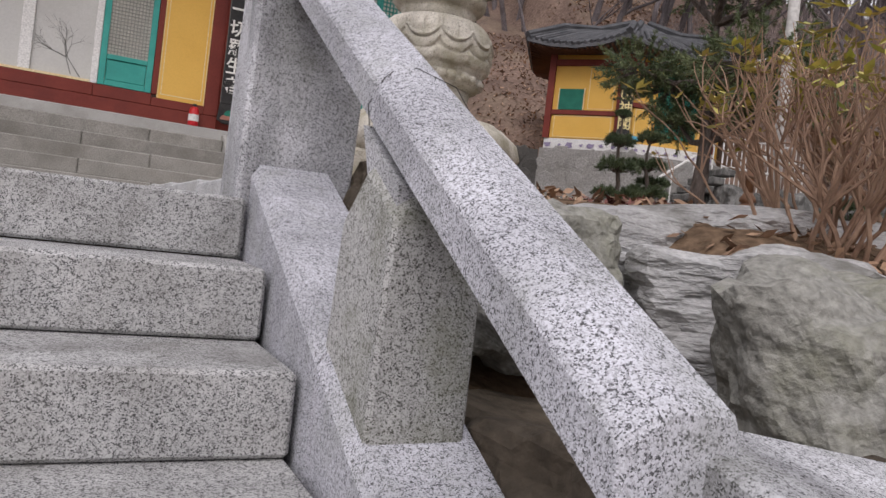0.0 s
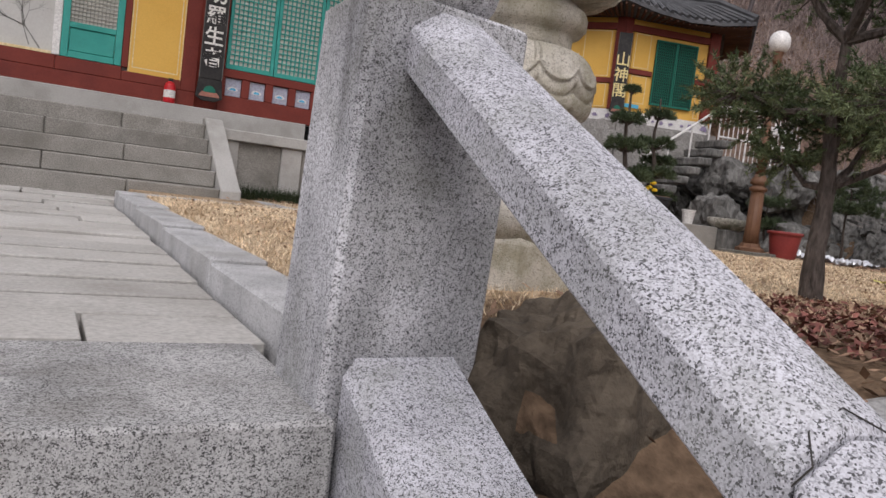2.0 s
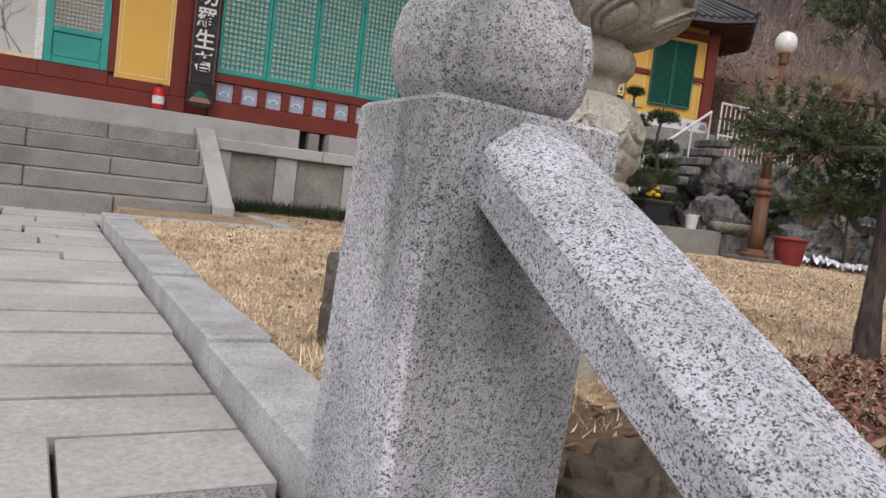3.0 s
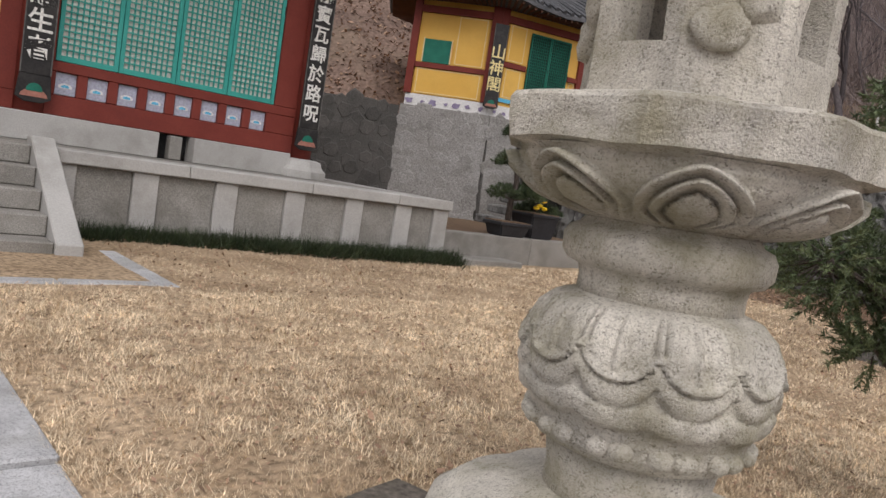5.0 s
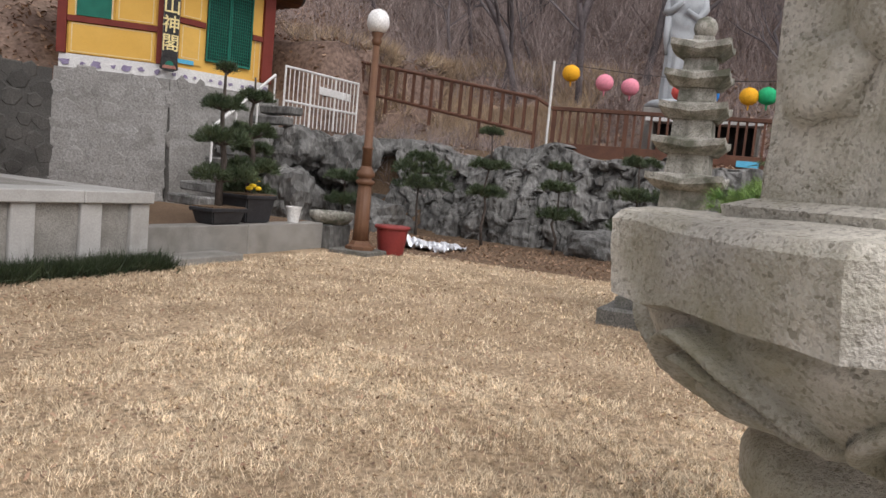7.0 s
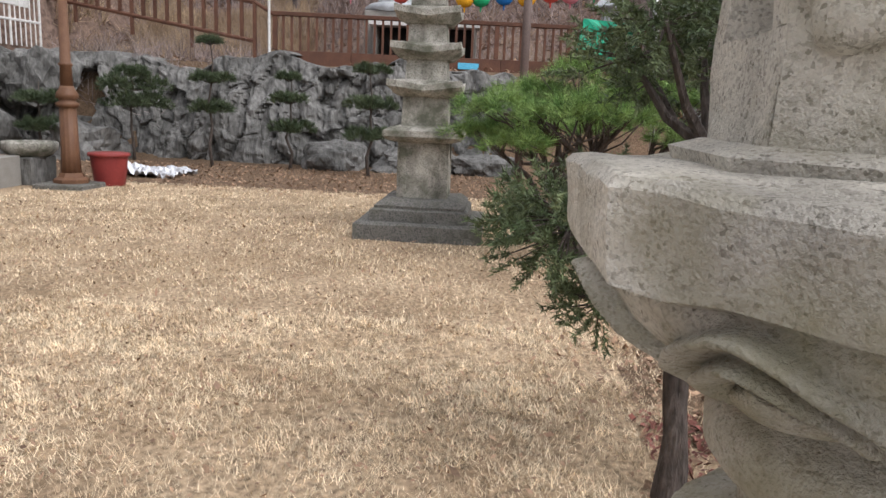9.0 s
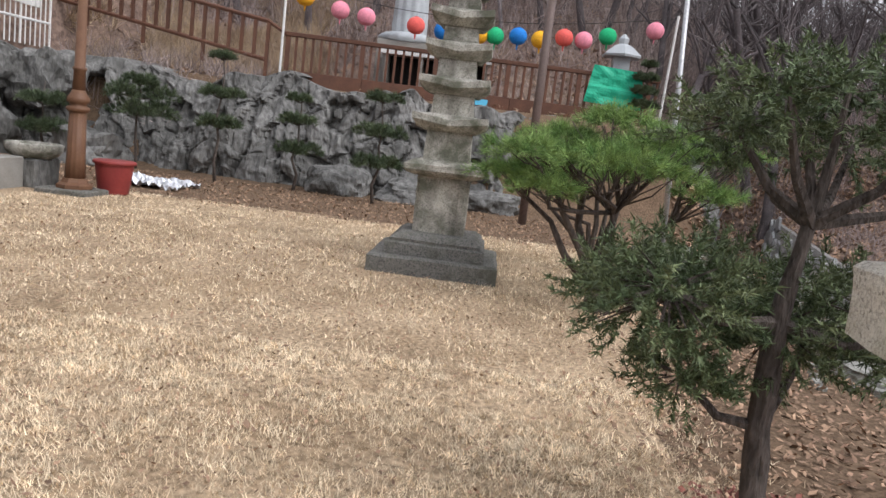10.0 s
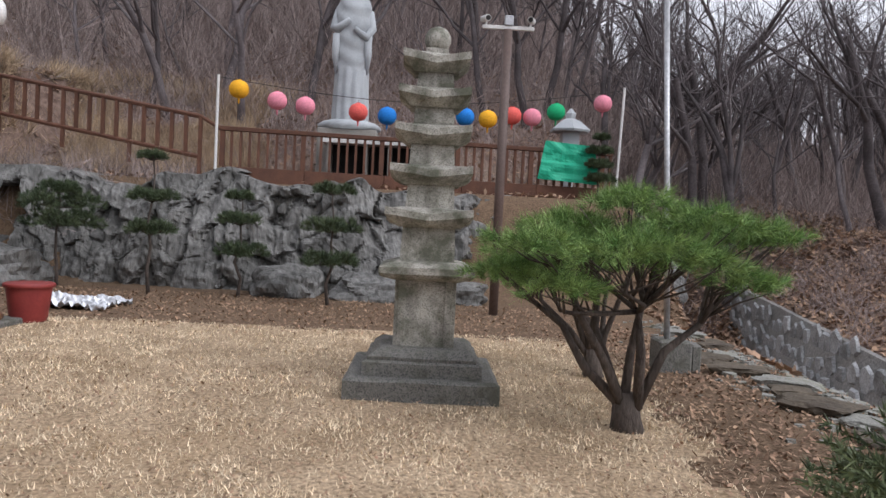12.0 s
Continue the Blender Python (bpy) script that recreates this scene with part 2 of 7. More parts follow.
VIOLET = surface("violet_blotch", (0.22, 0.18, 0.28), (0.30, 0.26, 0.38), scale=12, rough=0.8, bump=0)
TILE = surface("dark_roof_tile", (0.055, 0.057, 0.062), (0.10, 0.10, 0.105), scale=3, fine=40, fine_amount=0.3, rough=0.7, bump=0.3, vary=0.25, island=True)
LAWN = surface("dry_lawn_soil", (0.42, 0.315, 0.21), (0.27, 0.195, 0.125), scale=1.3, fine=28, fine_amount=0.6, stain=(0.30, 0.21, 0.12), stain_scale=0.8, stain_amount=0.45, rough=0.95, bump=0.6, spec=0.1)
BLADE = surface("dry_grass_blade", (0.85, 0.71, 0.515), (0.68, 0.545, 0.375), scale=3.0, fine=14, fine_amount=0.42, stain=(0.40, 0.28, 0.175), stain_scale=2.2, stain_amount=0.7, vary=0.4, island=True, rough=0.9, bump=0, spec=0.06)
DIRT = surface("leaf_litter_soil", (0.17, 0.115, 0.075), (0.11, 0.075, 0.05), scale=2.5, fine=30, fine_amount=0.5, stain=(0.25, 0.17, 0.11), stain_scale=2.5, stain_amount=0.6, rough=0.95, bump=0.9, spec=0.1)
LEAFDRY = surface("dry_leaf", (0.36, 0.24, 0.155), (0.25, 0.155, 0.105), scale=2, fine=60, fine_amount=0.25, vary=0.5, island=True, rough=0.85, bump=0)
LEAFRED = surface("red_brown_leaf", (0.22, 0.085, 0.065), (0.15, 0.06, 0.05), scale=2, vary=0.5, island=True, rough=0.85, bump=0)
HILLSOIL = surface("hill_litter", (0.225, 0.158, 0.125), (0.14, 0.098, 0.080), scale=0.5, fine=9, fine_amount=0.5, stain=(0.25, 0.195, 0.14), stain_scale=0.35, stain_amount=0.6, rough=1, bump=0.9, spec=0.05)
STRAW = surface("dry_hill_brush", (0.50, 0.38, 0.25), (0.30, 0.215, 0.15), scale=0.7, vary=0.35, island=True, rough=0.9, bump=0)
ROCK = surface("grey_rock", (0.115, 0.113, 0.106), (0.225, 0.22, 0.208), scale=2.2, stretch=(1, 1, 0.4), fine=14, fine_amount=0.4, stain=(0.05, 0.048, 0.044), stain_scale=1.6, stain_amount=0.8, rough=0.9, bump=1.0, bump_scale=9, bump_dist=0.09)
PALEROCK = surface("pale_boulder", (0.36, 0.355, 0.35), (0.52, 0.515, 0.51), scale=1.6, fine=55, fine_amount=0.25, stain=(0.12, 0.115, 0.095), stain_scale=3.0, stain_amount=0.8, rough=0.9, bump=1.0, bump_scale=9, stretch=(1, 1, 3.5), bump_dist=0.05)
GREYROCK = surface("lichen_boulder", (0.21, 0.205, 0.18), (0.33, 0.325, 0.30), scale=3, fine=60, fine_amount=0.35, stain=(0.16, 0.16, 0.09), stain_scale=3.0, stain_amount=0.75, rough=0.9, bump=1.0, bump_scale=18, bump_dist=0.04)
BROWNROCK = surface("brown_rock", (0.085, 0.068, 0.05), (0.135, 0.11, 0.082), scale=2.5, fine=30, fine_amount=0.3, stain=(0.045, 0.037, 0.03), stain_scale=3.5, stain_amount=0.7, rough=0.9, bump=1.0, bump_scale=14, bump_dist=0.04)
DAMPSTONE = surface("damp_block_stone", (0.085, 0.072, 0.06), (0.14, 0.12, 0.10), scale=5, fine=50, fine_amount=0.5, stain=(0.05, 0.05, 0.03), stain_scale=6, stain_amount=0.7, rough=0.9, bump=1.0, bump_scale=20)
WALLSTONE = surface("wall_stone", (0.235, 0.225, 0.21), (0.30, 0.29, 0.275), scale=1.4, fine=24, fine_amount=0.35, stain=(0.15, 0.14, 0.125), stain_scale=0.8, stain_amount=0.6, vary=0.1, bump=0.7)
WALLMORTAR = surface("wall_mortar", (0.28, 0.27, 0.255), (0.225, 0.215, 0.20), scale=1.2, fine=24, fine_amount=0.35, stain=(0.15, 0.14, 0.125), stain_scale=0.7, stain_amount=0.6, bump=0.7)
STREAMSTONE = surface("stream_stone", (0.30, 0.305, 0.305), (0.42, 0.425, 0.425), scale=3, fine=30, fine_amount=0.35, stain=(0.09, 0.09, 0.08), stain_scale=2, stain_amount=0.6, vary=0.3, bump=0.7)
JOINT = surface("damp_joint_soil", (0.045, 0.038, 0.03), (0.075, 0.062, 0.048), scale=6, fine=60, fine_amount=0.4, rough=1, bump=0.8, spec=0.05)
# wall stone darkened in colour for the shade on the left face, and for wet
SHADEDRUBBLE = surface("dark_wet_stone", (0.055, 0.052, 0.047), (0.085, 0.08, 0.072), scale=2.5, fine=30, fine_amount=0.3, vary=0.2, bump=0.6, rough=0.7)
BARK = surface("tree_bark", (0.058, 0.046, 0.039), (0.105, 0.085, 0.072), scale=6, fine=40, fine_amount=0.4, rough=0.95, bump=0.9, stretch=(1, 1, 0.3))
FORESTBARK = surface("forest_bark", (0.075, 0.063, 0.064), (0.15, 0.13, 0.131), scale=2, fine=20, fine_amount=0.35, rough=0.95, bump=0.5, vary=0.35)
BRUSH = surface("bare_brush", (0.235, 0.185, 0.17), (0.36, 0.295, 0.275), scale=1.5, vary=0.4, island=True, rough=0.9, bump=0)
TWIG = surface("twig", (0.30, 0.185, 0.125), (0.42, 0.28, 0.195), scale=8, vary=0.25, rough=0.85, bump=0.2)
NEEDLE = surface("pine_needle", (0.10, 0.195, 0.05), (0.24, 0.34, 0.105), scale=7, vary=0.55, island=True, rough=0.6, bump=0)
YEWBARK = surface("yew_bark", (0.06, 0.048, 0.042), (0.11, 0.09, 0.078), scale=9, fine=50, fine_amount=0.5, rough=0.95, bump=1.0, stretch=(1, 1, 0.3), bump_dist=0.03)
YEW = surface("yew_leaf", (0.068, 0.10, 0.045), (0.155, 0.185, 0.088), scale=4, vary=0.5, island=True, rough=0.5, bump=0)
CONIFER = surface("dark_conifer_needle", (0.040, 0.062, 0.030), (0.088, 0.112, 0.055), scale=4, vary=0.5, island=True, rough=0.55, bump=0)
SEDGE = surface("mondo_grass", (0.022, 0.036, 0.016), (0.045, 0.058, 0.026), scale=4, vary=0.5, island=True, rough=0.6, bump=0)
BUSHLEAF = surface("azalea_leaf", (0.42, 0.45, 0.09), (0.54, 0.42, 0.13), scale=9, vary=0.35, island=True, rough=0.6, bump=0)
DECK = surface("deck_timber", (0.135, 0.062, 0.038), (0.095, 0.045, 0.03), scale=4, fine=60, fine_amount=0.3, rough=0.75, bump=0.2, vary=0.15)
RUST = surface("brown_lamp_paint", (0.16, 0.082, 0.045), (0.13, 0.064, 0.036), scale=8, fine=60, fine_amount=0.15, rough=0.55, bump=0.1)
OPAL = surface("opal_globe", (0.80, 0.78, 0.76), (0.75, 0.73, 0.70), scale=3, rough=0.25, bump=0, spec=0.5)
BUCKET = surface("red_bucket", (0.26, 0.045, 0.04), (0.22, 0.035, 0.033), scale=4, fine=40, fine_amount=0.1, rough=0.45, bump=0.05)
FOIL = surface("crumpled_foil", (0.72, 0.73, 0.76), (0.5, 0.51, 0.54), scale=6, rough=0.35, metal=0.5, bump=0.5, bump_scale=14)
STEEL = surface("galvanised_steel", (0.48, 0.48, 0.49), (0.40, 0.40, 0.41), scale=8, rough=0.4, metal=0.6, bump=0.05)
POLEBROWN = surface("brown_pole", (0.13, 0.09, 0.078), (0.11, 0.078, 0.066), scale=5, rough=0.5, bump=0.05)
STATUE = surface("pale_blue_grey_stone", (0.42, 0.44, 0.455), (0.36, 0.38, 0.395), scale=2, fine=50, fine_amount=0.15, stain=(0.27, 0.285, 0.295), stain_scale=2, stain_amount=0.6, bump=0.3)
BLACKPOT = surface("black_plastic", (0.022, 0.022, 0.025), (0.035, 0.035, 0.038), scale=5, rough=0.5, bump=0.1)
TARP = surface("green_tarp", (0.02, 0.36, 0.21), (0.03, 0.42, 0.25), scale=4, rough=0.5, bump=0.3, bump_scale=7)
WIRE = surface("dark_wire", (0.03, 0.028, 0.027), (0.05, 0.045, 0.04), rough=0.6, bump=0)
DARK = surface("dark_void", (0.012, 0.012, 0.012), (0.02, 0.019, 0.018), rough=0.9, bump=0)


# ---- building helpers ----
def link_mesh(name, bm, material, smooth=False):
    me = bpy.data.meshes.new(name)
    bmesh.ops.recalc_face_normals(bm, faces=bm.faces)
    bm.to_mesh(me)
    bm.free()
    me.materials.append(material)
    if smooth:
        me.polygons.foreach_set("use_smooth", [True] * len(me.polygons))
    return new(name, me)


def part(name, bm, material, parent, label="", smooth=False):
    ob = link_mesh(name, bm, material, smooth)
    ob.parent = parent
    if label:
        tagged(ob, label)
    return ob


def thing(name, label, category, group="", kind="", at=(0, 0, 0)):
    ob = new(name)
    ob.location = at
    ob.empty_display_size = 0.05
    return tagged(ob, label, category, group, kind)


def single(name, bm, material, label, category, group="", kind="", smooth=False):
    return tagged(link_mesh(name, bm, material, smooth), label, category, group, kind)


def add_box(bm, x0, y0, z0, x1, y1, z1, bevel=0.0, m=None):
    r = bmesh.ops.create_cube(bm, size=1)
    mat = Matrix.Translation(((x0 + x1) / 2, (y0 + y1) / 2, (z0 + z1) / 2)) @ Matrix.Diagonal((abs(x1 - x0), abs(y1 - y0), abs(z1 - z0), 1))
    bmesh.ops.transform(bm, matrix=mat, verts=r["verts"])
    vs = r["verts"]
    if bevel:
        es = list({e for v in vs for e in v.link_edges})
        b = bmesh.ops.bevel(bm, geom=es, offset=bevel, segments=1, affect="EDGES", profile=0.5)
        vs = list({v for f in b["faces"] for v in f.verts} | {v for v in vs if v.is_valid})
    if m is not None:
        bmesh.ops.transform(bm, matrix=m, verts=vs)
    return vs


def box(x0, y0, z0, x1, y1, z1, bevel=0.0, m=None):
    bm = bmesh.new()
    add_box(bm, x0, y0, z0, x1, y1, z1, bevel, m)
    return bm


def add_prism(bm, ring, shift):
    """A closed solid: a ring of points pushed along shift."""
    a = [bm.verts.new(p) for p in ring]
    b = [bm.verts.new(Vector(p) + Vector(shift)) for p in ring]
    n = len(ring)
    bm.faces.new(a)
    bm.faces.new(b[::-1])
    for i in range(n):
        bm.faces.new((a[i], b[i], b[(i + 1) % n], a[(i + 1) % n]))
    return a + b


def prism(ring, shift, bevel=0.0):
    bm = bmesh.new()
    add_prism(bm, ring, shift)
    if bevel:
        bmesh.ops.recalc_face_normals(bm, faces=bm.faces)
        bmesh.ops.bevel(bm, geom=bm.edges[:], offset=bevel, segments=1, affect="EDGES", profile=0.5)
    return bm


def loft(bm, rings, cap=True):
    rows = [[bm.verts.new(p) for p in r] for r in rings]
    n = len(rows[0])
    for a, b in zip(rows, rows[1:]):
        for i in range(n):
            bm.faces.new((a[i], a[(i + 1) % n], b[(i + 1) % n], b[i]))
    if cap:
        bm.faces.new(rows[0][::-1])
        bm.faces.new(rows[-1])
    return rows


def lathe(profile, segs=24, at=(0, 0, 0), shape=None):
    """Turned body: profile of (radius, height); shape(angle, i, r, z) may change r."""
    bm = bmesh.new()
    rings = []
    for i, (r, z) in enumerate(profile):
        ring = []
        for s in range(segs):
            a = 2 * math.pi * s / segs
            q = shape(a, i, r, z) if shape else r
            ring.append((at[0] + q * math.cos(a), at[1] + q * math.sin(a), at[2] + z))
        rings.append(ring)
    loft(bm, rings)
    return bm


def add_tube(bm, pts, radii, segs=6):
    pts = [Vector(p) for p in pts]
    rings = []
    side = None
    for i, p in enumerate(pts):
        d = (pts[min(i + 1, len(pts) - 1)] - pts[max(i - 1, 0)]).normalized()
        if side is None:
            side = d.orthogonal().normalized()
        else:
            side = (side - d * side.dot(d))
            side = side.normalized() if side.length > 1e-5 else d.orthogonal().normalized()
        up = d.cross(side)
        r = radii[i] if hasattr(radii, "__len__") else radii
        rings.append([p + (side * math.cos(2 * math.pi * k / segs) + up * math.sin(2 * math.pi * k / segs)) * r for k in range(segs)])
    loft(bm, rings)


def tube(pts, radii, segs=6):
    bm = bmesh.new()
    add_tube(bm, pts, radii, segs)
    return bm


def raw(name, verts, faces, material, smooth=False):
    me = bpy.data.meshes.new(name)
    me.from_pydata(verts, [], faces)
    me.materials.append(material)
    if smooth:
        me.polygons.foreach_set("use_smooth", [True] * len(me.polygons))
    return new(name, me)


def raw_np(name, V, n, material):
    """A cloud of separate polygons of n corners each, from an array of corners."""
    me = bpy.data.meshes.new(name)
    count = len(V) // n
    me.vertices.add(len(V))
    me.vertices.foreach_set("co", V.astype(np.float32).ravel())
    me.loops.add(len(V))
    me.loops.foreach_set("vertex_index", np.arange(len(V), dtype=np.int32))
    me.polygons.add(count)
    me.polygons.foreach_set("loop_start", np.arange(0, len(V), n, dtype=np.int32))
    me.update(calc_edges=True)
    me.materials.append(material)
    return new(name, me)


def rock_mesh(size, seed, sub=4, rough=0.35, flat=0.0, layers=0.0, blocky=0.45):
    """A weathered boulder: a ball pulled towards a block, then broken by noise."""
    bm = bmesh.new()
    bmesh.ops.create_icosphere(bm, subdivisions=sub, radius=1)
    off = Vector((seed * 7.3, seed * 3.1, seed * 1.7))
    for v in bm.verts:
        p = v.co.copy()
        big = max(abs(p.x), abs(p.y), abs(p.z))
        p = p.lerp(p / big, blocky)
        d = noise.noise(p * 1.1 + off) * rough + noise.noise(p * 2.7 + off) * rough * 0.45 + noise.noise(p * 7 + off) * rough * 0.14
        d += abs(noise.noise(p * 1.9 - off)) * rough * 0.35
        if layers:
            d += layers * (noise.noise(Vector((p.x * 0.8, p.y * 0.8, p.z * 7)) + off))
        p *= 1 + d
        if flat and p.z > flat:
            p.z = flat + (p.z - flat) * 0.3
        v.co = Vector((p.x * size[0], p.y * size[1], p.z * size[2]))
    return bm


def writing(chars, size, material, parent, place, name="lettering", gap=1.12, bold=0.0):
    """Characters one under another; place: matrix whose x runs along the line and y up."""
    for i, ch in enumerate(chars):
        cu = bpy.data.curves.new("lettering", "FONT")
        cu.body = ch
        cu.size = size
        cu.align_x = "CENTER"
        cu.align_y = "CENTER"
        cu.extrude = 0.004
        cu.offset = bold
        tmp = new("lettering", cu)
        bpy.context.view_layer.update()
        me = bpy.data.meshes.new_from_object(tmp.evaluated_get(bpy.context.evaluated_depsgraph_get()))
        bpy.data.objects.remove(tmp)
        bpy.data.curves.remove(cu)
        me.materials.clear()
        me.materials.append(material)
        me.transform(place @ Matrix.Translation((0, -i * size * gap, 0)))
        ob = new(name, me)
        ob.parent = parent


def kerb_top(y):
    """The kerb climbs gently from the stairs to the hall."""
    return -0.018 + 0.015 * (min(8.4, max(3.0, y)) - 3.06)


def hill(x, y):
    """Height of the ground."""
    def s(a, b, v):
        q = min(1.0, max(0.0, (v - a) / (b - a)))
        return q * q * (3 - 2 * q)
    n = noise.noise(Vector((x * 0.15, y * 0.15, 3))) * 0.9 + noise.noise(Vector((x * 0.5, y * 0.5, 7))) * 0.25
    # garden terrace
    z = 0.05 * (1 - s(1.6, 6.0, x)) * s(1.8, 2.8, y)
    z -= max(0.0, 0.062 - kerb_top(y)) * (1 - s(1.0, 1.75, x)) * s(2.0, 2.8, y)
    z -= 0.42 * s(2.75, 2.1, y) * s(2.0, 1.35, x)
    # bank down to the stream, towards -y
    edge = 1.15 + 0.25 * noise.noise(Vector((x * 0.6, 1.3, 0)))
    if x < 5.0:
        edge = 1.15 + (5.0 - x) * 0.32
    drop = s(edge + 0.2, edge - 2.6, y)
    z -= 1.5 * drop * s(0.5, 1.6, x)
    z -= 2.2 * s(2.2, -2.5, y) * (1 - s(0.9, 1.6, x))
    # far bank of the stream
    far = s(-2.6, -9.0, y - max(0, x - 12) * 0.28)
    z += 3.0 * far * s(3, 12, x)
    # hillside behind the deck and the shrine
    fade = 0.22 + 0.78 * s(-9.0, 5.0, y)
    hx = max(0.0, x - 20.6)
    z += s(16.7, 18.0, x) * 2.1 * s(-1.5, 1.2, y) * (1 - s(14.2, 16.0, y) * (1 - s(18.0, 19.0, x)))
    hx = hx * 0.62 * fade
    if x > 13.55:
        yw = 17.15 - (x - 13.55) * 0.3
    elif x > 11.98:
        yw = 17.15 + (13.55 - x) * 1.153
    else:
        yw = 18.96 + (11.98 - x) * 0.589
    hy = max(0.0, y - yw - 3.0) * 0.75 + s(yw + 0.25, yw + 0.9, y) * 2.85
    rise = max(hx, hy if x > 4 else max(0.0, y - 24) * 0.6)
    rise = 38 * (1 - math.exp(-rise / 38))
    z += rise + (n * 0.35 if rise > 0.4 else 0)
    return z


# ---- ground ----
def ground_sheet():
    xs = np.concatenate([np.linspace(-900, -20, 8), np.linspace(-12, 0.0, 13), np.linspace(0.3, 14, 120), np.linspace(14.25, 40, 90), np.linspace(41, 90, 40), np.linspace(110, 1200, 8)])
    ys = np.concatenate([np.linspace(-900, -45, 8), np.linspace(-30, -4, 40), np.linspace(-3.8, 14, 130), np.linspace(14.3, 40, 60), np.linspace(42, 90, 24), np.linspace(110, 1200, 8)])
    verts, faces = [], []
    for y in ys:
        for x in xs:
            z = hill(float(x), float(y))
            if x < 1.08 and y < 2.75:
                z = -2.6
            elif x < 0.92:
                z = -0.35
            if 0.5 < x < 13.5 and 1.5 < y < 12:
                z += 0.012 * noise.noise(Vector((x * 1.7, y * 1.7, 0)))
            verts.append((float(x), float(y), z))
    w = len(xs)
    for j in range(len(ys) - 1):
        for i in range(w - 1):
            a = j * w + i
            faces.append((a, a + 1, a + w + 1, a + w))
    ob = raw("ground", verts, faces, LAWN, True)
    ob.data.materials.append(DIRT)
    ob.data.materials.append(HILLSOIL)
    for f in ob.data.polygons:
        c = f.center
        wob = 0.35 * noise.noise(Vector((c.x * 1.3, c.y * 1.3, 9)))
        if c.x > 18 or c.y > 15 or c.y < -3.5 or c.x < -5:
            f.material_index = 2
        elif c.y < lawn_edge(c.x) + wob or c.x > 11.9 + wob:
            f.material_index = 1
    return tagged(ob, "dry straw lawn, leaf litter and wooded slope", "ground", kind="structure")


def lawn_edge(x):
    """Where the grass gives way to leaf litter, towards -y."""
    if x < 2.2:
        return 3.25 - 0.18 * max(0, x - 1.2)
    if x < 7.5:
        return 3.05 + 0.55 * math.sin((x - 2.2) / 5.3 * math.pi)
    return 3.1 - 0.02 * (x - 7.5)


ground_sheet()


def lawn_grass():
    rng = np.random.default_rng(4)
    zones = ((330000, 0.98, 5.5, 2.7, 8.0), (260000, 0.98, 12.0, 2.7, 10.7))
    X, Y = [], []
    for n, x0, x1, y0, y1 in zones:
        X.append(rng.uniform(x0, x1, n))
        Y.append(rng.uniform(y0, y1, n))
    x, y = np.concatenate(X), np.concatenate(Y)
    edge = np.where(x < 2.2, 3.25 - 0.18 * np.maximum(0, x - 1.2), np.where(x < 7.5, 3.05 + 0.55 * np.sin((x - 2.2) / 5.3 * np.pi), 3.0))
    keep = (y > edge + rng.normal(0, 0.22, len(x))) & ~((x < 2.42) & (y > 8.2))
    keep &= ~((np.abs(x - 8.85) < 0.66) & (np.abs(y - 5.11) < 0.66)) & ~((np.hypot(x - 1.76, y - 3.87) < 0.3))
    keep &= ~((x < 1.9) & (y < 3.12))
    tuft = rng.random((260, 260))
    near_x = np.clip((x * 11 + rng.normal(0, 0.35, len(x))).astype(int), 0, 259)
    near_y = np.clip((y * 11 + rng.normal(0, 0.35, len(x))).astype(int), 0, 259)
    keep &= rng.uniform(0, 1, len(x)) < 0.12 + 0.88 * tuft[near_x, near_y]
    keep &= ~((y > 9.3 + 0.3 * np.sin(x * 3)) & (x < 5.6) & (rng.uniform(0, 1, len(x)) < 0.6))
    high = tuft[near_x, near_y][keep]
    x, y = x[keep], y[keep]
    n = len(x)
    t = np.clip((x - 1.6) / 4.4, 0, 1)
    z = 0.05 * (1 - t * t * (3 - 2 * t)) - 0.008
    edge_drop = np.maximum(0.0, 0.062 - (-0.018 + 0.015 * (np.clip(y, 3.0, 8.4) - 3.06)))
    k = np.clip((x - 1.0) / 0.75, 0, 1)
    z -= edge_drop * (1 - k * k * (3 - 2 * k))
    a = rng.uniform(0, 2 * np.pi, n)
    lean = rng.uniform(0.75, 1.52, n)
    ln = rng.uniform(0.015, 0.055, n) * (0.55 + 0.8 * high)
    w = rng.uniform(0.0010, 0.0029, n) * (1 + 0.25 * np.clip(x - 3, 0, 6))
    dx, dy = np.cos(a), np.sin(a)
    base = np.stack([x, y, z], 1)
    side = np.stack([-dy * w, dx * w, np.zeros(n)], 1)
    tip = base + np.stack([dx * ln * np.sin(lean), dy * ln * np.sin(lean), ln * np.cos(lean) + 0.012], 1)
    V = np.stack([base - side, base + side, tip], 1).reshape(-1, 3)
    tagged(raw_np("lawn_grass", V, 3, BLADE), "short dry straw-coloured winter lawn grass", "grass", kind="stuff")


lawn_grass()


